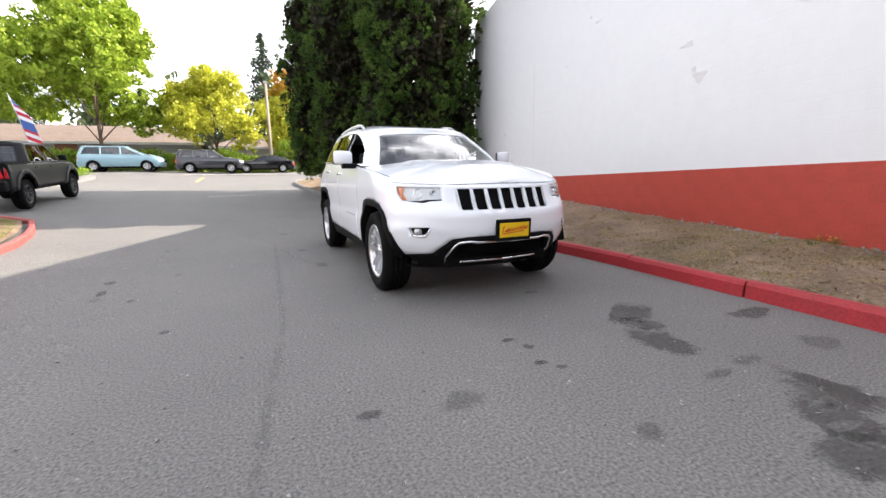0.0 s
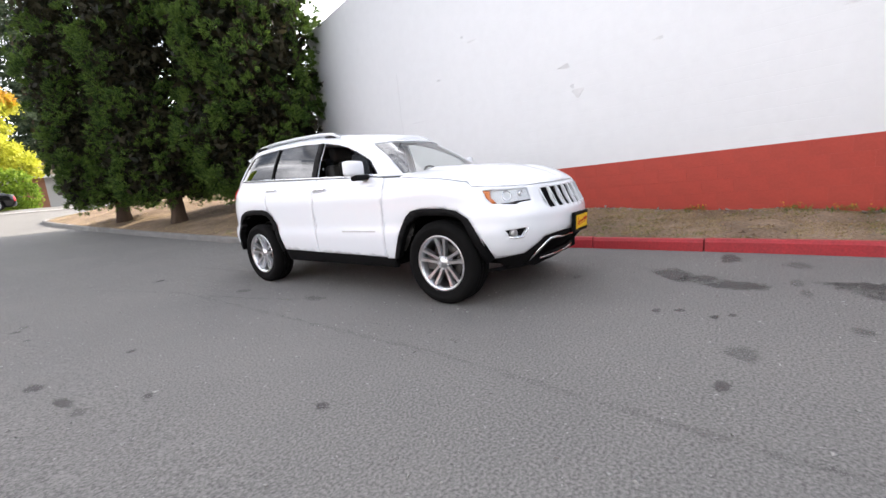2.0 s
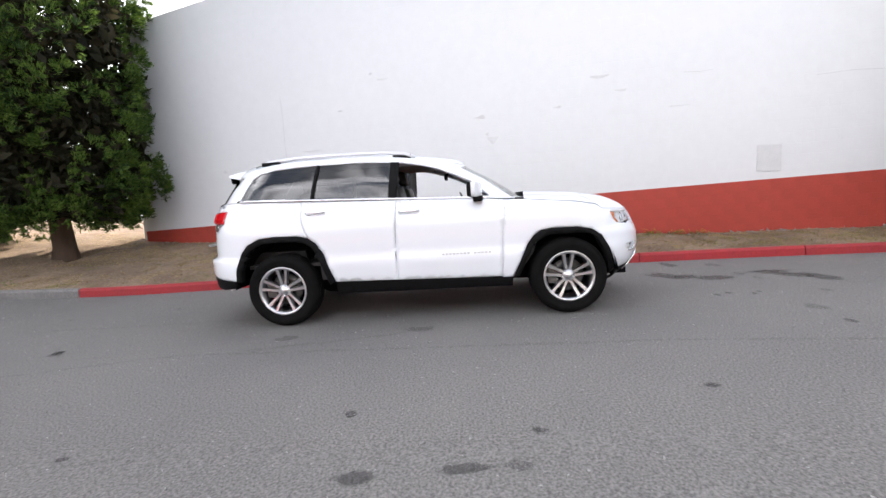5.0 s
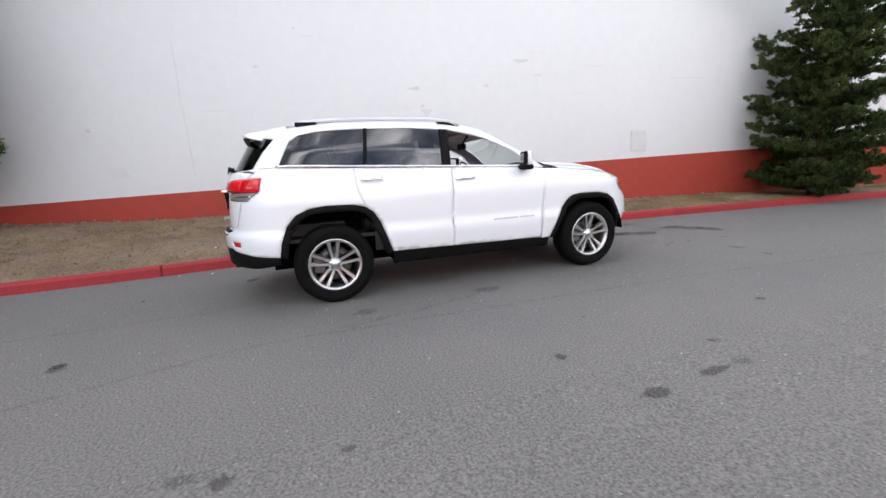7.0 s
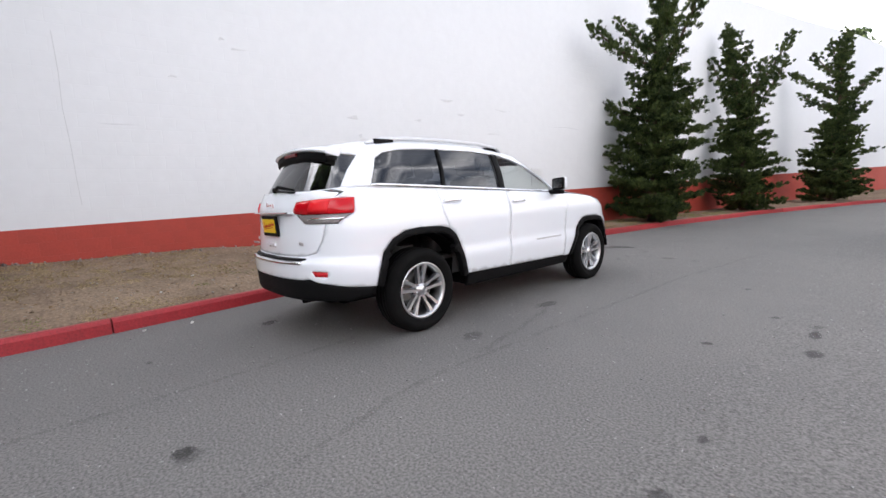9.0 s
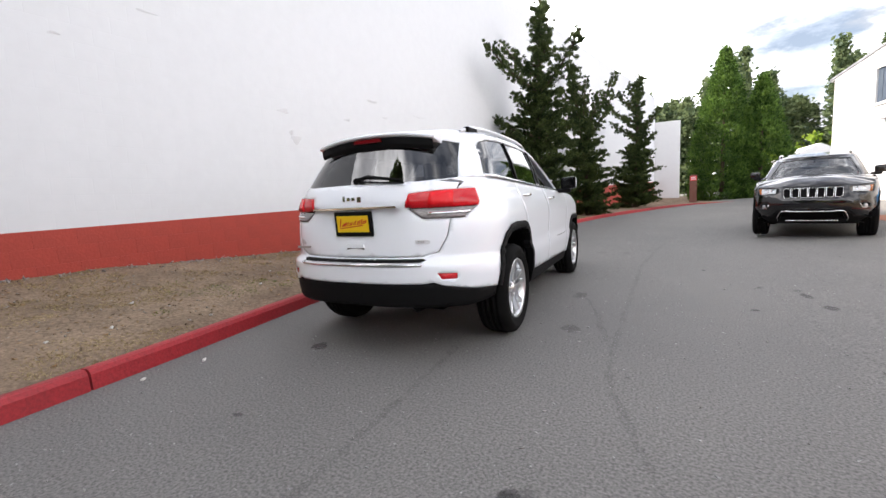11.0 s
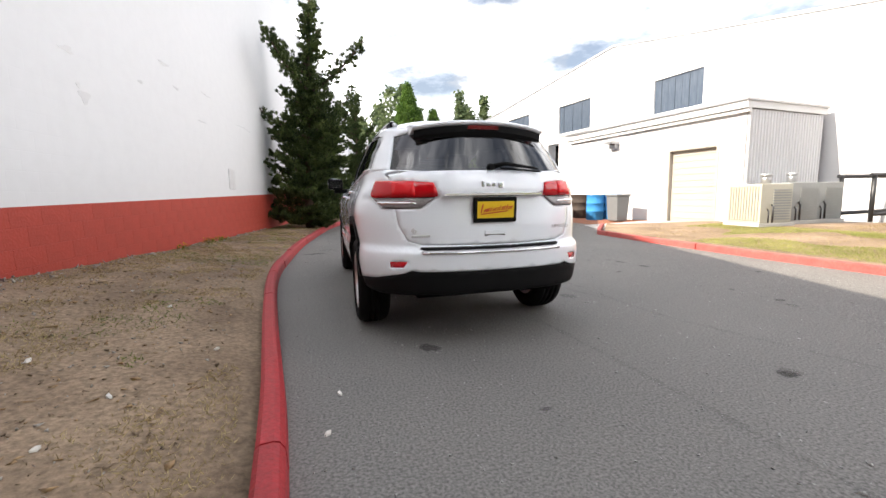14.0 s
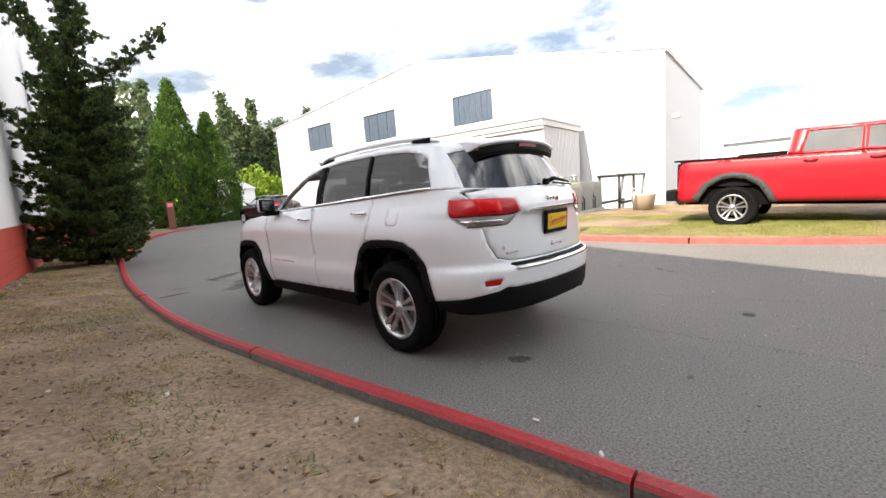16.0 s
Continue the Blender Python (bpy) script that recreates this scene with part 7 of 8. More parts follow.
# chalky spill and rubble along the foot of the wall
M_RUBBLE = mat("pale_rubble", (0.34, 0.32, 0.29), 0.9, vary=0.7, vary_scale=20, color2=(0.25, 0.23, 0.2))
r = np.random.default_rng(15)
n = 600
gy = r.uniform(-9, 7, n)
gx = np.array([wall_x(v) for v in gy]) - np.abs(r.normal(size=n)) * 0.10 - 0.02
s = r.uniform(0.006, 0.028, n)
gz = np.array([verge_z(a, b) for a, b in zip(gx, gy)])
v = (np.stack([gx, gy, gz], 1)[:, None] + r.normal(size=(n, 4, 3)) * s[:, None, None]).reshape(-1, 3)
f = (np.arange(n)[:, None, None] * 4 + np.array([[0, 1, 2], [0, 2, 3], [0, 3, 1], [1, 3, 2]])).reshape(-1, 3)
tagged(raw("wall_rubble", v, f, M_RUBBLE), "pale chips and rubble along the foot of the wall", "rubble", kind="stuff")


# ---------------------------------------------------------------- grass, litter
L_DRY = leaf("dry_grass", (0.24, 0.18, 0.085), (0.50, 0.40, 0.21), scale=1.5)
# lighter twin of green_grass: part of the sun's brightness is put into its colour
L_LAWN = leaf("sunlit_lawn", (0.17, 0.21, 0.045), (0.40, 0.41, 0.13), scale=1.5)
L_GRASS = leaf("green_grass", (0.07, 0.11, 0.018), (0.23, 0.27, 0.06), scale=1.5)


def blades(name, label, place, zf, n, tall, mt, seed, ok):
    r = np.random.default_rng(seed)
    (x0, x1), (y0, y1) = place
    x, y = r.uniform(x0, x1, n), r.uniform(y0, y1, n)
    good = np.array([ok(a, b) for a, b in zip(x, y)])
    x, y = x[good], y[good]
    z = np.array([zf(a, b) for a, b in zip(x, y)])
    m = len(x)
    p = np.stack([x, y, z - 0.004], 1)
    d = np.stack([r.normal(size=m) * 0.8, r.normal(size=m) * 0.8, r.uniform(0.35, 1.1, m)], 1)
    d /= np.linalg.norm(d, axis=1)[:, None]
    s = np.cross(d, r.normal(size=(m, 3)))
    s /= np.linalg.norm(s, axis=1)[:, None]
    k = tall * r.uniform(0.4, 1.3, m)[:, None]
    v = np.stack([p - s * 0.0028, p + s * 0.0028, p + d * k + np.stack([np.zeros(m), np.zeros(m), -0.2 * k[:, 0]], 1)], 1).reshape(-1, 3)
    ob = raw(name, v, np.arange(m * 3).reshape(-1, 3), mt)
    return tagged(ob, label, "grass", kind="stuff")


def dry_ok(x, y):
    if not kerb_x(y) + 0.18 < x < wall_x(y) - 0.02:
        return False
    t = (x - kerb_x(y)) / (wall_x(y) - kerb_x(y))
    return noise.noise((x * 0.9, y * 0.9, 3.1)) + 0.5 * noise.noise((x * 3.1, y * 3.1, 1.0)) > 0.02 - 0.25 * t + (0.22 if y > -1 and t < 0.45 else 0)


def green_ok(x, y):
    if not kerb_x(y) + 0.18 < x < wall_x(y) - 0.02:
        return False
    t = (x - kerb_x(y)) / (wall_x(y) - kerb_x(y))
    return noise.noise((x * 1.0, y * 0.8, 8.0)) + 0.6 * noise.noise((x * 3.3, y * 3.3, 5.0)) > (-0.04 if y < -1.5 else 0.42) + 0.15 * t


blades("dry_grass", "patchy straw-dry grass on bare earth", ((1.3, 5.0), (-10, 8)), verge_z, 260000, 0.04, L_DRY, 81, dry_ok)
blades("green_grass", "thin green grass along the kerb", ((0.0, 4.5), (-16, 8)), verge_z, 160000, 0.045, L_GRASS, 82, green_ok)
blades("dry_grass", "dry grass under the cedars", ((0.3, 7.0), (8, 21)), verge_z, 50000, 0.05, L_DRY, 83, lambda x, y: x > kerb_x(y) + 0.2 and noise.noise((x, y, 0)) > -0.25)
M_LEAFLIT = mat("fallen_leaf", (0.34, 0.22, 0.11), 0.8, rand=0.0)
M_TWIG = mat("dark_twig", (0.075, 0.050, 0.035), 0.9)
M_PAPER = mat("pale_litter", (0.66, 0.64, 0.60), 0.8)
for nm, lab, mt, n, s0, s1, seed in (("leaf_litter", "dry brown leaves and twigs scattered on earth", M_LEAFLIT, 1500, 0.012, 0.03, 91), ("pebbles", "small pale pebbles and scraps on earth", M_RUBBLE, 2400, 0.005, 0.016, 92), ("clods", "crumbs of dry earth", M_DIRT, 2600, 0.006, 0.02, 94), ("twigs", "dark bits of twig and bark on earth", M_TWIG, 2200, 0.003, 0.010, 96)):
    r = np.random.default_rng(seed)
    gy = r.uniform(-8, 7, n)
    t = r.uniform(0.12, 0.98, n)
    gx = np.array([lerp(kerb_x(b), wall_x(b), a) for a, b in zip(t, gy)])
    gz = np.array([verge_z(a, b) for a, b in zip(gx, gy)]) + 0.003
    s = r.uniform(s0, s1, n)
    v = (np.stack([gx, gy, gz], 1)[:, None] + r.normal(size=(n, 4, 3)) * s[:, None, None] * (0.7, 0.7, 0.25 if nm in ("leaf_litter", "twigs") else 0.5)).reshape(-1, 3)
    f = (np.arange(n)[:, None, None] * 4 + np.array([[0, 1, 2], [0, 2, 3], [0, 3, 1], [1, 3, 2]])).reshape(-1, 3)
    tagged(raw(nm, v, f, mt), lab, "litter", kind="stuff")
for k, (x, y, a) in enumerate(((2.26, 3.42, .4), (2.75, 2.55, 1.2), (1.9, 2.3, .2), (2.5, 1.2, .9), (2.2, 3.0, 2.2), (3.0, 0.6, .1), (1.22, 3.3, .7), (1.15, 2.9, 1.9))):
    bm = bmesh.new()
    z = verge_z(x, y) if x > kerb_x(y) else rise(y) 
    q = [(-.016, -.008), (.0, -.012), (.018, -.004), (.016, .008), (-.006, .011), (-.017, .004)]
    lo = [bm.verts.new(Vector((x, y, z + 0.004)) + Matrix.Rotation(a, 3, "Z") @ Vector((u, w, 0.004 * math.sin(9 * u * 30)))) for u, w in q]
    hi = [bm.verts.new(p.co + Vector((0, 0, 0.006 + 0.006 * (j % 2)))) for j, p in enumerate(lo)]
    bm.faces.new(hi)
    bm.faces.new(lo[::-1])
    for j in range(6):
        bm.faces.new((lo[j], lo[(j + 1) % 6], hi[(j + 1) % 6], hi[j]))
    tagged(mesh_ob("paper_scrap", bm, M_PAPER), "crumpled pale scrap of litter on the ground", "litter", "paper scraps")
# yellow weeds at the foot of the wall
L_WEED = leaf("weed_flower", (0.55, 0.33, 0.02), (0.75, 0.5, 0.05))
for k, y in enumerate((-4.1, -4.5, -4.9, -2.9)):
    r = np.random.default_rng(k)
    x = wall_x(y) - 0.15
    w = thing("weed", "small flowering weed at the foot of the wall", "weed", Matrix.Translation((x, y, verge_z(x, y))), group="weeds by the wall")
    leaves("stalk", r.uniform(-1, 1, (30, 3)) * (.10, .16, .04) + (0, 0, 0.04), 0.02, 3, 0.07, L_GRASS, w, None, 1.5, 0.12, seed=k, kind="stuff")
    leaves("blossom", r.uniform(-1, 1, (9, 3)) * (.10, .18, .03) + (0, 0, 0.09), 0.012, 3, 0.015, L_WEED, w, None, 0.2, 0.9, seed=k + 9, kind="stuff")

# ---------------------------------------------------------------- in front of the workshop
bm = bmesh.new()
poly = [(x - 0.1, y) for x, y in rk_line] + [(-13.0, 8.4), (-13.1, -1.0), (-9.6, -2.2), (-9.3, -3.4), (-9.25, -4.0), (-7.0, -5.2)]
vs = [bm.verts.new((x, y, rise(y, x) + 0.085)) for x, y in poly]
bm.faces.new(vs)
bmesh.ops.triangulate(bm, faces=bm.faces)
tagged(mesh_ob("planted_strip", bm, M_DIRT), "sunlit earth and grass strip before the workshop", "ground", kind="structure")
M_MULCH = mat("red_bark_mulch", (0.30, 0.11, 0.055), 0.95, bump=0.8, bump_scale=30, vary=0.8, vary_scale=6, color2=(0.17, 0.07, 0.04))
bm = bmesh.new()
vs = [bm.verts.new((x, y, rise(y, x) + 0.012)) for x, y in ((-7.0, -10.6), (-6.9, -6.3), (-8.95, -6.0), (-8.5, -10.8))]
bm.faces.new(vs)
tagged(mesh_ob("mulch_bed", bm, M_MULCH), "reddish bark mulch bed by the workshop wall", "ground", kind="structure")
bm = bmesh.new()
vs = [bm.verts.new((x, y, rise(y, x) + 0.018)) for x, y in ((-6.6, -6.2), (-6.2, -4.95), (-9.2, -3.75), (-9.05, -5.9))]
bm.faces.new(vs)
M_APRON = mat("concrete_apron", (0.46, 0.45, 0.43), 0.9, bump=0.3, bump_scale=40, vary=0.4, vary_scale=1.5, color2=(0.36, 0.35, 0.33))
tagged(mesh_ob("door_apron", bm, M_APRON), "pale concrete apron before the roller door", "pavement", kind="structure")
LAWN_EDGE = [(-3.9, -5.6), (2.0, -5.55), (3.4, -5.7), (4.8, -6.05), (5.9, -6.4), (7.0, -6.8), (7.7, -7.5)]
blades("lawn", "short sunlit grass by the red kerb", ((-8.8, -5.5), (-3.4, 7.6)), lambda x, y: rise(y, x) + 0.085, 130000, 0.06, L_LAWN, 84,
       lambda x, y: x < table(LAWN_EDGE, y) and noise.noise((x * 0.7, y * 0.7, 1.5)) > -0.15 - 0.05 * (y - 1))
blades("dry_lawn", "straw-dry grass before the workshop", ((-12.6, -5.5), (-3.4, 7.6)), lambda x, y: rise(y, x) + 0.085, 40000, 0.05, L_DRY, 85, lambda x, y: x < table(LAWN_EDGE, y) and (x > -9.2 or y > -1.2))


def drum(x, y, mt, label, h=0.88, r=0.29):
    z = rise(y, x) + 0.012
    t = thing("steel_drum", label, "drum", Matrix.Translation((x, y, z)), group="drums by the workshop")
    bm = bmesh.new()
    lathe(bm, [(0.001, 0), (r * 0.97, 0), (r, 0.015), (r, h * 0.33), (r + 0.014, h * 0.345), (r, h * 0.36), (r, h * 0.65), (r + 0.014, h * 0.665), (r, h * 0.68), (r, h - 0.02), (r + 0.01, h - 0.008), (r, h), (r - 0.02, h - 0.004)], 28)
    part("shell", bm, mt, t, smooth=False)
    bm = bmesh.new()
    lathe(bm, [(0.001, h - 0.028), (r - 0.018, h - 0.028), (r - 0.018, h - 0.02), (0.001, h - 0.02)], 28)
    lathe(bm, [(0.001, h - 0.005), (0.03, h - 0.006), (0.03, h - 0.024)], 10, "z", Matrix.Translation((0.15, 0.05, 0)))
    part("lid", bm, mt, t)


M_BLUE = mat("blue_drum_paint", (0.035, 0.21, 0.48), 0.7, spec=0.2, vary=0.4, vary_scale=5, color2=(0.05, 0.24, 0.5))
M_BROWN = mat("dark_drum_paint", (0.035, 0.030, 0.027), 0.75, spec=0.2, vary=0.6, vary_scale=6, color2=(0.09, 0.06, 0.045))
M_BIN = mat("grey_bin_plastic", (0.16, 0.165, 0.17), 0.55, vary=0.3, vary_scale=5, color2=(0.12, 0.125, 0.13))
drum(-8.35, -8.95, M_BROWN, "dark rusty oil drum on mulch")
drum(-8.60, -9.65, M_BROWN, "dark oil drum against the white wall")
drum(-8.10, -7.75, M_BLUE, "bright blue plastic drum on mulch")
drum(-8.65, -7.55, M_BLUE, "blue drum close to the white wall")
bin_ = thing("waste_bin", "grey plastic waste bin with a lid", "bin", Matrix.Translation((-8.1, -6.55, rise(-6.5, -8.1) + 0.02)))
bm = bmesh.new()
box(bm, -0.24, 0.24, -0.28, 0.28, 0.02, 0.82, 0.03)
for v in bm.verts:
    k = 0.82 + 0.18 * v.co.z / 0.82
    v.co.x *= k
    v.co.y *= k
part("body", bm, M_BIN, bin_)
bm = bmesh.new()
box(bm, -0.27, 0.27, -0.31, 0.31, 0.82, 0.88, 0.02)
part("lid", bm, M_BIN, bin_)

M_CREAM = mat("cream_enamel", (0.40, 0.385, 0.32), 0.5, vary=0.4, vary_scale=4, color2=(0.33, 0.315, 0.26))
M_GREYBOX = mat("grey_enamel", (0.27, 0.28, 0.275), 0.5, vary=0.4, vary_scale=4, color2=(0.21, 0.22, 0.215))
for k in range(3):
    x, y = -8.85 - 0.98 * k, -2.45 - 0.1 * k
    u = thing("cooling_unit", "boxy outdoor cooling unit with a louvred coil" if k else "cream outdoor cooling unit with a ribbed coil face", "cooling unit", pose(x, y, rise(y, x) + 0.085, 0, 0, -6.4), group="cooling units by the lean-to")
    bm = bmesh.new()
    box(bm, -0.42, 0.42, -0.45, 0.45, 0.08, 0.98, 0.02)
    part("casing", bm, M_CREAM if k == 0 else M_GREYBOX, u)
    for j in range(11):
        bm = bmesh.new()
        box(bm, 0.422, 0.445, -0.40 + 0.075 * j, -0.36 + 0.075 * j, 0.14, 0.92)
        part("fin", bm, M_CREAM, u)
    for j in range(12):
        bm = bmesh.new()
        box(bm, -0.36, 0.10, 0.452, 0.47, 0.16 + 0.06 * j, 0.19 + 0.06 * j)
        part("louvre", bm, M_GREYBOX, u)
    bm = bmesh.new()
    box(bm, -0.48, 0.48, -0.5, 0.5, 0.0, 0.08)
    part("base", bm, M_APRON, u)
    bm = bmesh.new()
    tube(bm, [(0.15, 0.47, 0.5), (0.2, 0.56, 0.45), (0.2, 0.56, 0.1)], 0.02, 6)
    tube(bm, [(0.25, 0.47, 0.4), (0.3, 0.55, 0.35), (0.3, 0.55, 0.1)], 0.015, 6)
    part("pipe", bm, M_BLACKMETAL, u)
    if k < 2:
        bm = bmesh.new()
        tube(bm, [(-0.15, 0, 0.98), (-0.15, 0, 1.2)], 0.10, 12)
        tube(bm, [(-0.15, 0, 1.16), (-0.15, 0, 1.22)], 0.125, 12)
        part("flue", bm, M_METAL, u)
rack = thing("tube_rack", "black welded tube rack lying by the wall", "rack", pose(-12.3, -1.9, rise(-2, -12.3) + 0.085, 0, 0, -6))
for j, pts in enumerate(([(-1.4, .4, 1.12), (1.1, .4, 1.12)], [(-1.4, -.3, 1.12), (1.1, -.3, 1.12)], [(-1.4, .4, 1.12), (-1.75, .4, .95), (-1.0, .4, .25), (1.0, .4, .2)], [(-1.4, -.3, 1.12), (-1.75, -.3, .95), (-1.0, -.3, .25), (1.0, -.3, .2)], [(-1.0, .4, .25), (-1.0, -.3, .25)], [(1.0, .4, 0.02), (1.0, .4, 1.12)], [(1.0, -.3, 0.02), (1.0, -.3, 1.12)], [(-1.4, .4, 1.12), (-1.4, -.3, 1.12)], [(-1.0, .4, .25), (-1.0, .4, .02)], [(0.0, .4, .22), (0.0, .4, 1.12)])):
    bm = bmesh.new()
    tube(bm, pts, 0.048, 8)
    part("tube", bm, M_BLACKMETAL, rack)
pot = thing("planter", "round tan concrete planter with a small valve post", "planter", Matrix.Translation((-11.0, -0.75, rise(-0.7, -11.0) + 0.085)))
bm = bmesh.new()
lathe(bm, [(0.001, 0), (.30, 0), (.36, .42), (.38, .46), (.35, .46), (.33, .40), (.001, .38)], 24)
part("pot", bm, mat("tan_concrete", (0.42, 0.34, 0.25), 0.85, vary=0.5, vary_scale=6, color2=(0.33, 0.27, 0.2)), pot)
bm = bmesh.new()
tube(bm, [(.5, -.1, 0), (.5, -.1, .62)], 0.025, 8)
lathe(bm, [(.001, .62), (.05, .62), (.05, .68), (.001, .7)], 10, "z", Matrix.Translation((.5, -.1, 0)))
part("valve_post", bm, M_METAL, pot)
for y, z, o in ((-0.70, 3.35, -0.28), ):
    lamp = thing("side_lamp", "small grey lamp on the workshop corner, off", "lamp", Matrix.Translation(shop_p(-0.60, 3.35, -0.5)))
    bm = bmesh.new()
    box(bm, -.1, .1, 0.0, .25, -.08, .08, 0.02)
    part("housing", bm, M_METAL, lamp)

# the post with a red notice at the end of the drive
post = thing("notice_post", "brown post with a small red and white notice", "sign", Matrix.Translation((-4.56, -29.4, rise(-29.4, -4.56) + 0.1)))
bm = bmesh.new()
box(bm, -.22, .22, -.08, .08, 0, 1.9, 0.02)
part("post", bm, mat("brown_post_paint", (0.16, 0.06, 0.04), 0.7, vary=0.5, vary_scale=6, color2=(0.1, 0.045, 0.03)), post)
bm = bmesh.new()
box(bm, -.2, .2, .082, .1, 1.50, 1.82, 0.01)
part("notice", bm, mat("red_notice", (0.55, 0.05, 0.05), 0.5), post)
bm = bmesh.new()
for k in range(3):
    box(bm, -.14, .14, .1, .104, 1.57 + .07 * k, 1.60 + .07 * k)
part("notice_bars", bm, M_TRIM, post, "white bars of writing")

# ---------------------------------------------------------------- beyond the street
M_ROOF = mat("brown_shingle", (0.16, 0.115, 0.09), 0.9, bump=0.6, bump_scale=20, vary=0.6, vary_scale=1.2, color2=(0.22, 0.17, 0.14), stretch=(1, 1, 3))
M_HOUSE = mat("grey_siding", (0.34, 0.34, 0.33), 0.8, vary=0.3, vary_scale=1, color2=(0.28, 0.28, 0.27), stretch=(0.3, 1, 6))
M_BRICK = mat("brown_brick", (0.26, 0.12, 0.07), 0.9, vary=0.6, vary_scale=7, color2=(0.17, 0.08, 0.05))


def low_house(x0, x1, y, z, wall_h, roof_h, label):
    h = thing("low_house", label, "house", Matrix.Translation((0, 0, 0)))
    bm = bmesh.new()
    box(bm, x0, x1, y, y + 9, z, z + wall_h)
    part("wall", bm, M_HOUSE, h)
    bm = bmesh.new()
    e = 0.9
    a = [bm.verts.new(p) for p in ((x0 - e, y - e, z + wall_h), (x1 + e, y - e, z + wall_h), (x1 - 2.5, y + 4.5, z + wall_h + roof_h), (x0 + 2.5, y + 4.5, z + wall_h + roof_h), (x0 - e, y + 9 + e, z + wall_h), (x1 + e, y + 9 + e, z + wall_h))]
    for q in ((0, 1, 2, 3), (5, 4, 3, 2), (1, 5, 2), (4, 0, 3), (0, 4, 5, 1)):
        bm.faces.new([a[k] for k in q])
    part("roof", bm, M_ROOF, h, "brown shingle hip roof")
    bm = bmesh.new()
    box(bm, x0 - e, x1 + e, y - e - 0.03, y - e + 0.03, z + wall_h - 0.2, z + wall_h + 0.03)
    part("gutter", bm, M_TRIM, h)
    n = max(3, int((x1 - x0) / 3.2))
    for k in range(n):
        x = lerp(x0 + 1.2, x1 - 2.4, k / (n - 1))
        bm = bmesh.new()
        box(bm, x, x + 1.7, y - 0.06, y + 0.02, z + 0.9, z + 2.2, 0.02)
        w = part("window", bm, M_TRIM, h)
        bm = bmesh.new()
        box(bm, x + 0.08, x + 0.81, y - 0.075, y - 0.055, z + 0.98, z + 2.12)
        box(bm, x + 0.89, x + 1.62, y - 0.075, y - 0.055, z + 0.98, z + 2.12)
        part("pane", bm, mat("far_window_pane", (0.05, 0.06, 0.07), 0.1, spec=0.8), w)
    bm = bmesh.new()
    box(bm, lerp(x0, x1, 0.62), lerp(x0, x1, 0.62) + 1.6, y - 0.12, y, z, z + wall_h - 0.05)
    part("brick_pier", bm, M_BRICK, h)


low_house(-36.0, -7.0, 44.5, STREET, 3.1, 2.0, "long low grey house with a brown shingle roof")
low_house(-5.0, 9.0, 46.0, STREET, 2.9, 1.6, "low grey house behind a hedge")
pole = thing("utility_pole", "weathered wooden utility pole by the street", "pole", Matrix.Translation((-0.3, 35.8, STREET)))
bm = bmesh.new()
tube(bm, [(0, 0, -0.3), (0.02, 0, 7.6)], [0.14, 0.10], 10)
part("shaft", bm, mat("grey_pole_wood", (0.36, 0.29, 0.22), 0.9, vary=0.5, vary_scale=5, color2=(0.25, 0.2, 0.16), stretch=(1, 1, 0.15)), pole)
bm = bmesh.new()
tube(bm, [(0.02, 0, 7.3), (-0.1, -0.5, 7.5), (-0.1, -1.1, 7.45)], 0.03, 6)
box(bm, -.2, 0, -1.5, -1.05, 7.36, 7.48, 0.03)
part("street_light", bm, M_METAL, pole)

# planted island with a stiff striped banner behind the dark truck
isl = [(-11.5, 16.5), (-10.0, 16.8), (-9.4, 18.5), (-9.6, 23.0), (-10.8, 26.0), (-14.0, 26.5), (-14.0, 16.5)]
bm = bmesh.new()
lo = [bm.verts.new((x, y, rise(y, x) - 0.05)) for x, y in isl]
hi = [bm.verts.new((x, y, rise(y, x) + 0.15)) for x, y in isl]
bm.faces.new(hi)
for k in range(len(isl)):
    bm.faces.new((lo[k], lo[(k + 1) % len(isl)], hi[(k + 1) % len(isl)], hi[k]))
tagged(mesh_ob("planted_island", bm, M_GREYKERB), "kerbed planting island with shrubs", "island", kind="structure")
pl = []
for k in range(500):
    x, y = rt.uniform(-13.5, -10.3), rt.uniform(17.2, 25.5)
    pl.append((x, y, rise(y, x) + 0.15 + rt.uniform(0, 1) * (0.25 + 0.55 * max(0.0, noise.noise((x * 0.8, y * 0.8, 2))))))
shrub = leaves("shrub", np.array(pl), 0.16, 18, 0.13, L_BUSH, None, None, 0.3, 0.5, "", 95)
tagged(shrub, "low shrubs on the planting island", "shrub")
ban = thing("feather_banner", "tall feather banner in red, white and blue stripes", "banner", Matrix.Translation((-10.4, 18.0, rise(18, -10.4) + 0.15)))
bm = bmesh.new()
curve = [(0.25 - 0.55 * (t / 12) ** 1.6, 0.0, 0.1 + 3.5 * t / 12) for t in range(13)]
tube(bm, curve, 0.018, 6)
part("pole", bm, M_METAL, ban)
bm = bmesh.new()
rows = []
for t in range(49):
    u = t / 48
    k = 3 + u * 9
    i = min(int(k), 11)
    p = Vector(curve[i]).lerp(Vector(curve[i + 1]), k - i)
    w = 0.46 * min(1.0, (1 - u) * 3 + 0.15)
    rows.append((bm.verts.new(p), bm.verts.new(p + Vector((w, 0.05 * math.sin(u * 7), -0.22)))))
for t, (a, b) in enumerate(zip(rows, rows[1:])):
    f = bm.faces.new((a[0], a[1], b[1], b[0]))
    f.material_index = 2 if t > 40 or 22 < t < 30 else (t // 3) % 2
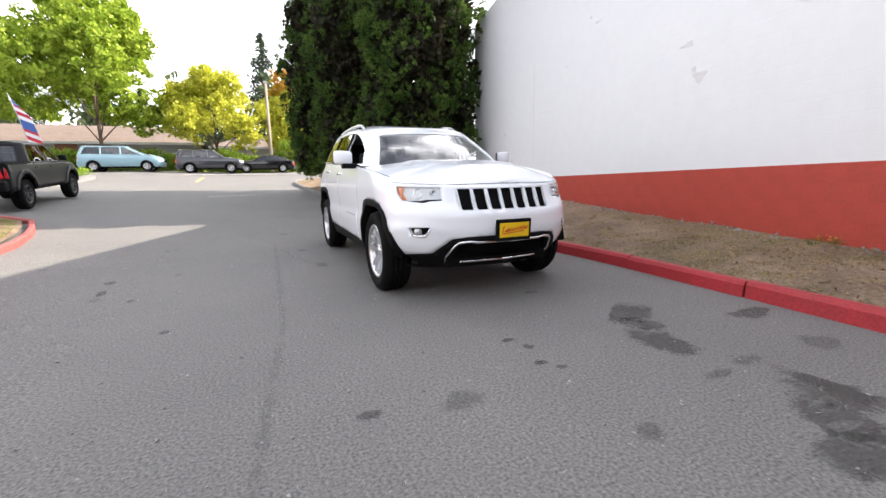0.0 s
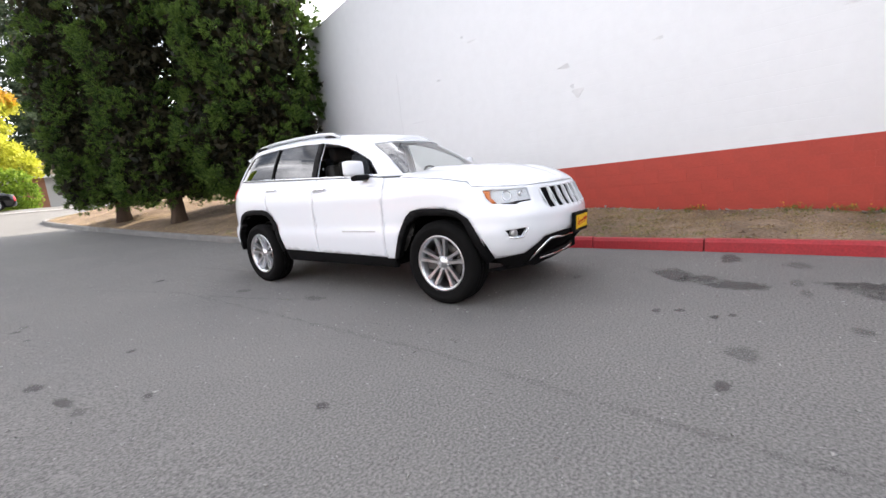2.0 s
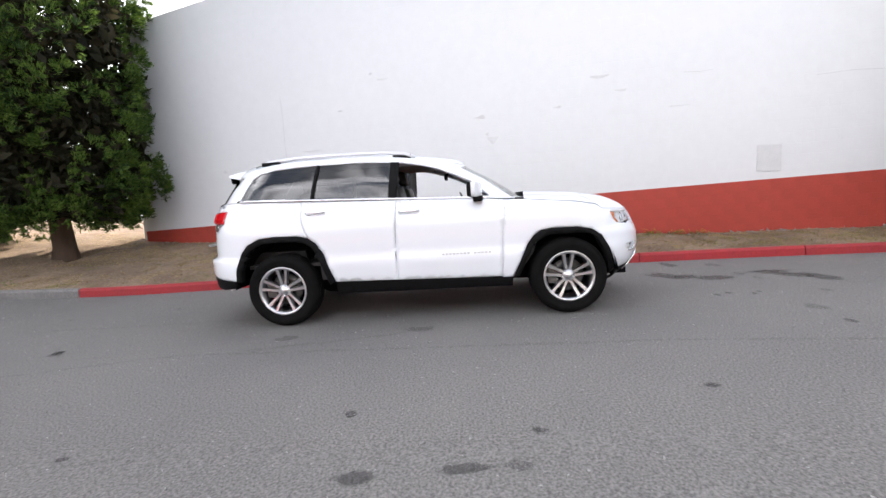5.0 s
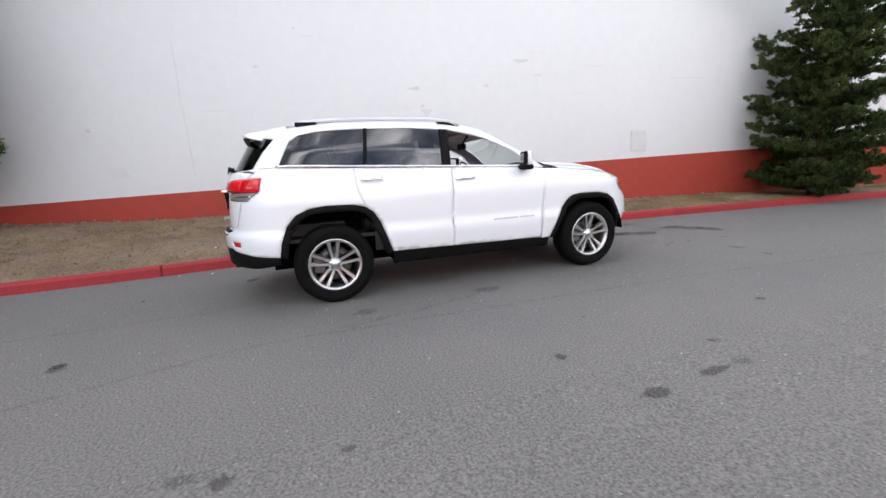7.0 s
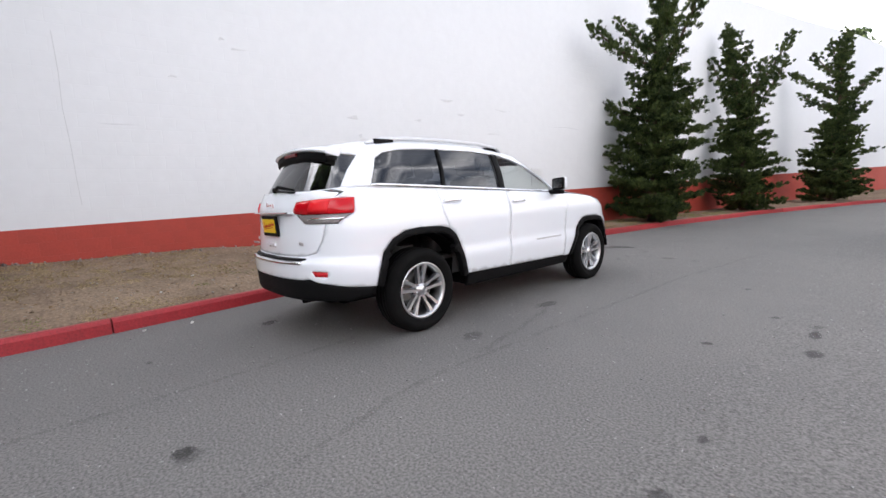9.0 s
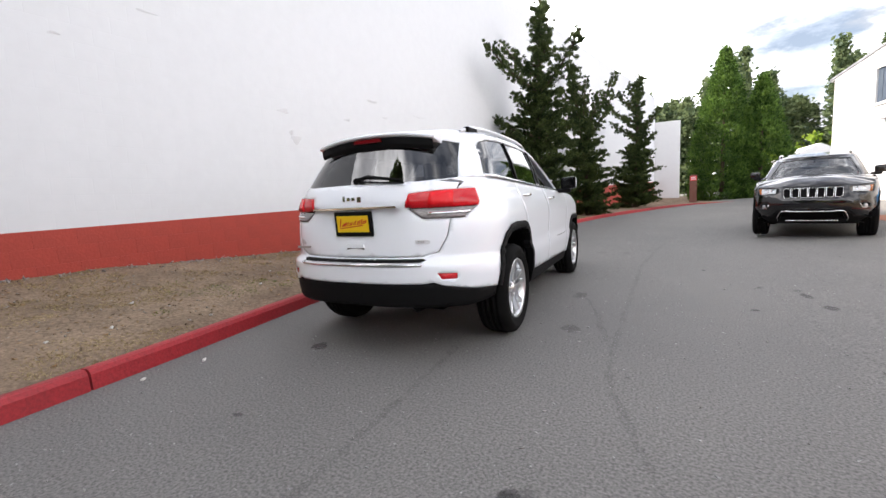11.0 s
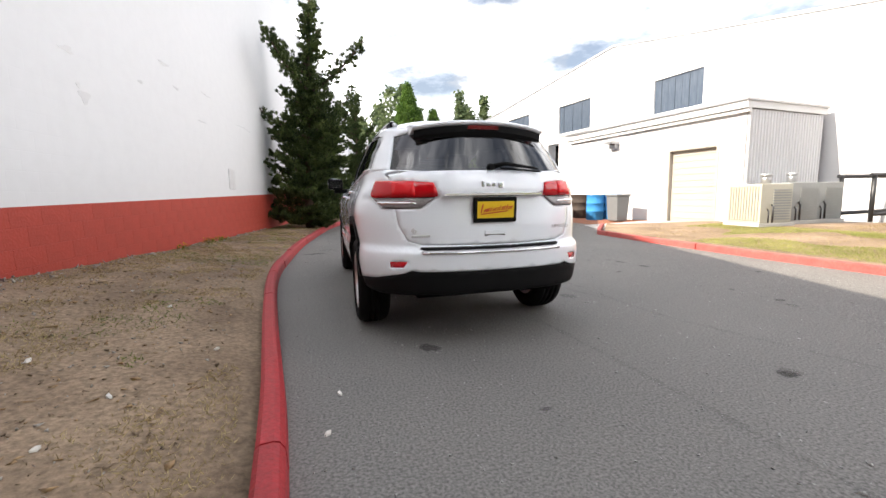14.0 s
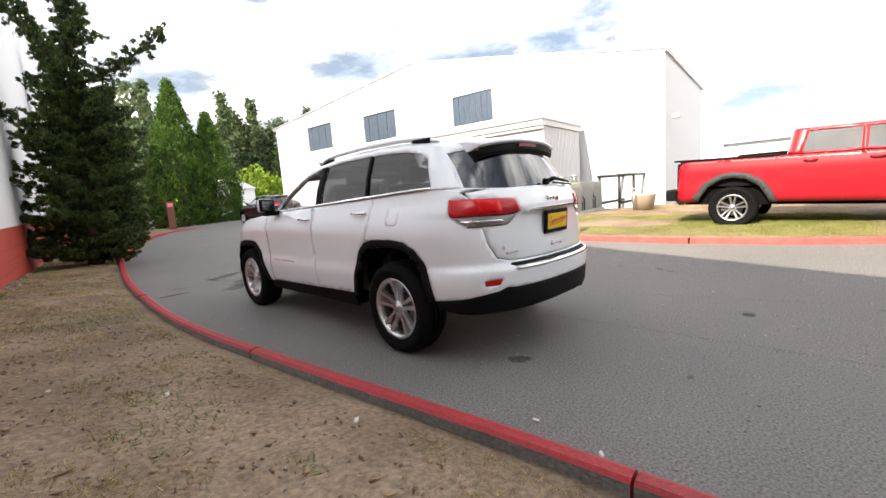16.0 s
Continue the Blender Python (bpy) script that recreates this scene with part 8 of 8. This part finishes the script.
M_CLOTH = [mat("white_cloth", (0.7, 0.7, 0.72), 0.8), mat("red_cloth", (0.5, 0.03, 0.05), 0.8), mat("blue_cloth", (0.05, 0.12, 0.35), 0.8)]
cl = part("cloth", bm, M_CLOTH, ban)
sol = cl.modifiers.new("thick", "SOLIDIFY")
sol.thickness = 0.004

# white sheds beyond: one past the end of the drive, one behind the red truck
for x0, x1, y0, y1, h, rh in ((-22.6, -16.6, -68.0, -60.0, 4.0, 1.7), (-62.0, -36.0, -3.5, 12.0, 3.4, 0.9)):
    sh = thing("far_shed", "low white shed with a pale roof far off", "building")
    bm = bmesh.new()
    box(bm, x0, x1, y0, y1, 0.0, h)
    part("wall", bm, M_SHOP, sh)
    bm = bmesh.new()
    prism(bm, [(x0 - .3, h), (x1 + .3, h), ((x0 + x1) / 2, h + rh)], y0 - 0.3, y1 + 0.3, lambda a, b, d: Vector((a, d, b)))
    part("roof", bm, M_TRIM, sh)
    # near-black slab on the wall paints the shade of an open bay
    bm = bmesh.new()
    if x0 > -30:
        box(bm, x1 - 3.6, x1 - 1.2, y1, y1 + 0.05, 0.1, 2.6)
    else:
        box(bm, x1, x1 + 0.05, y0 + 1.0, y1 - 1.0, 0.1, 2.5)
    part("opening_shade", bm, M_DARK, sh)


# ---------------------------------------------------------------- red blocks of the wall's foot, last
def band(y):
    return 1.068 - 0.0201 * y


course, run = 0.203, 0.406
bm = bmesh.new()
box(bm, 0, 0.008, -run / 2 + 0.0002, run / 2 - 0.0002, -course / 2 + 0.0025, course / 2 - 0.0025, 0.0025)
block_mesh = bpy.data.meshes.new("block")
bm.to_mesh(block_mesh)
bm.free()
block_mesh.materials.append(M_REDWALL)
ang = math.atan2(-0.1217, 1.0)
slope = math.degrees(math.atan(-0.0201))
pitch = 1 / math.sqrt(1 + 0.1217 ** 2)
bm = bmesh.new()
pts = [(-51.8, -0.3), (7.6, -0.3), (7.6, band(7.6)), (-51.8, band(-51.8))]
prism(bm, pts, 0.0, 0.006, lambda a, b, d: on_wall(a, b, d))
backing = mesh_ob("wall_red_band", bm, M_REDWALL)
tagged(backing, "red painted block course along the foot of the white wall", "wall", kind="structure")
for row in range(5):
    k = 0
    while True:
        y = 7.3 - (k + (0.5 if row % 2 else 0.0)) * run * pitch
        if y < -9.5:
            break
        k += 1
        z = band(y) - course * (row + 0.5)
        if z + course / 2 < table(WALL_BASE, y) - 0.06:
            continue
        ob = new("block", block_mesh)
        ob.parent = backing
        ob.matrix_world = Matrix.Translation(on_wall(y, z, 0.004)) @ Matrix.Rotation(math.pi - math.atan(0.1217), 4, "Z") @ Matrix.Rotation(math.atan(0.0201), 4, "X")
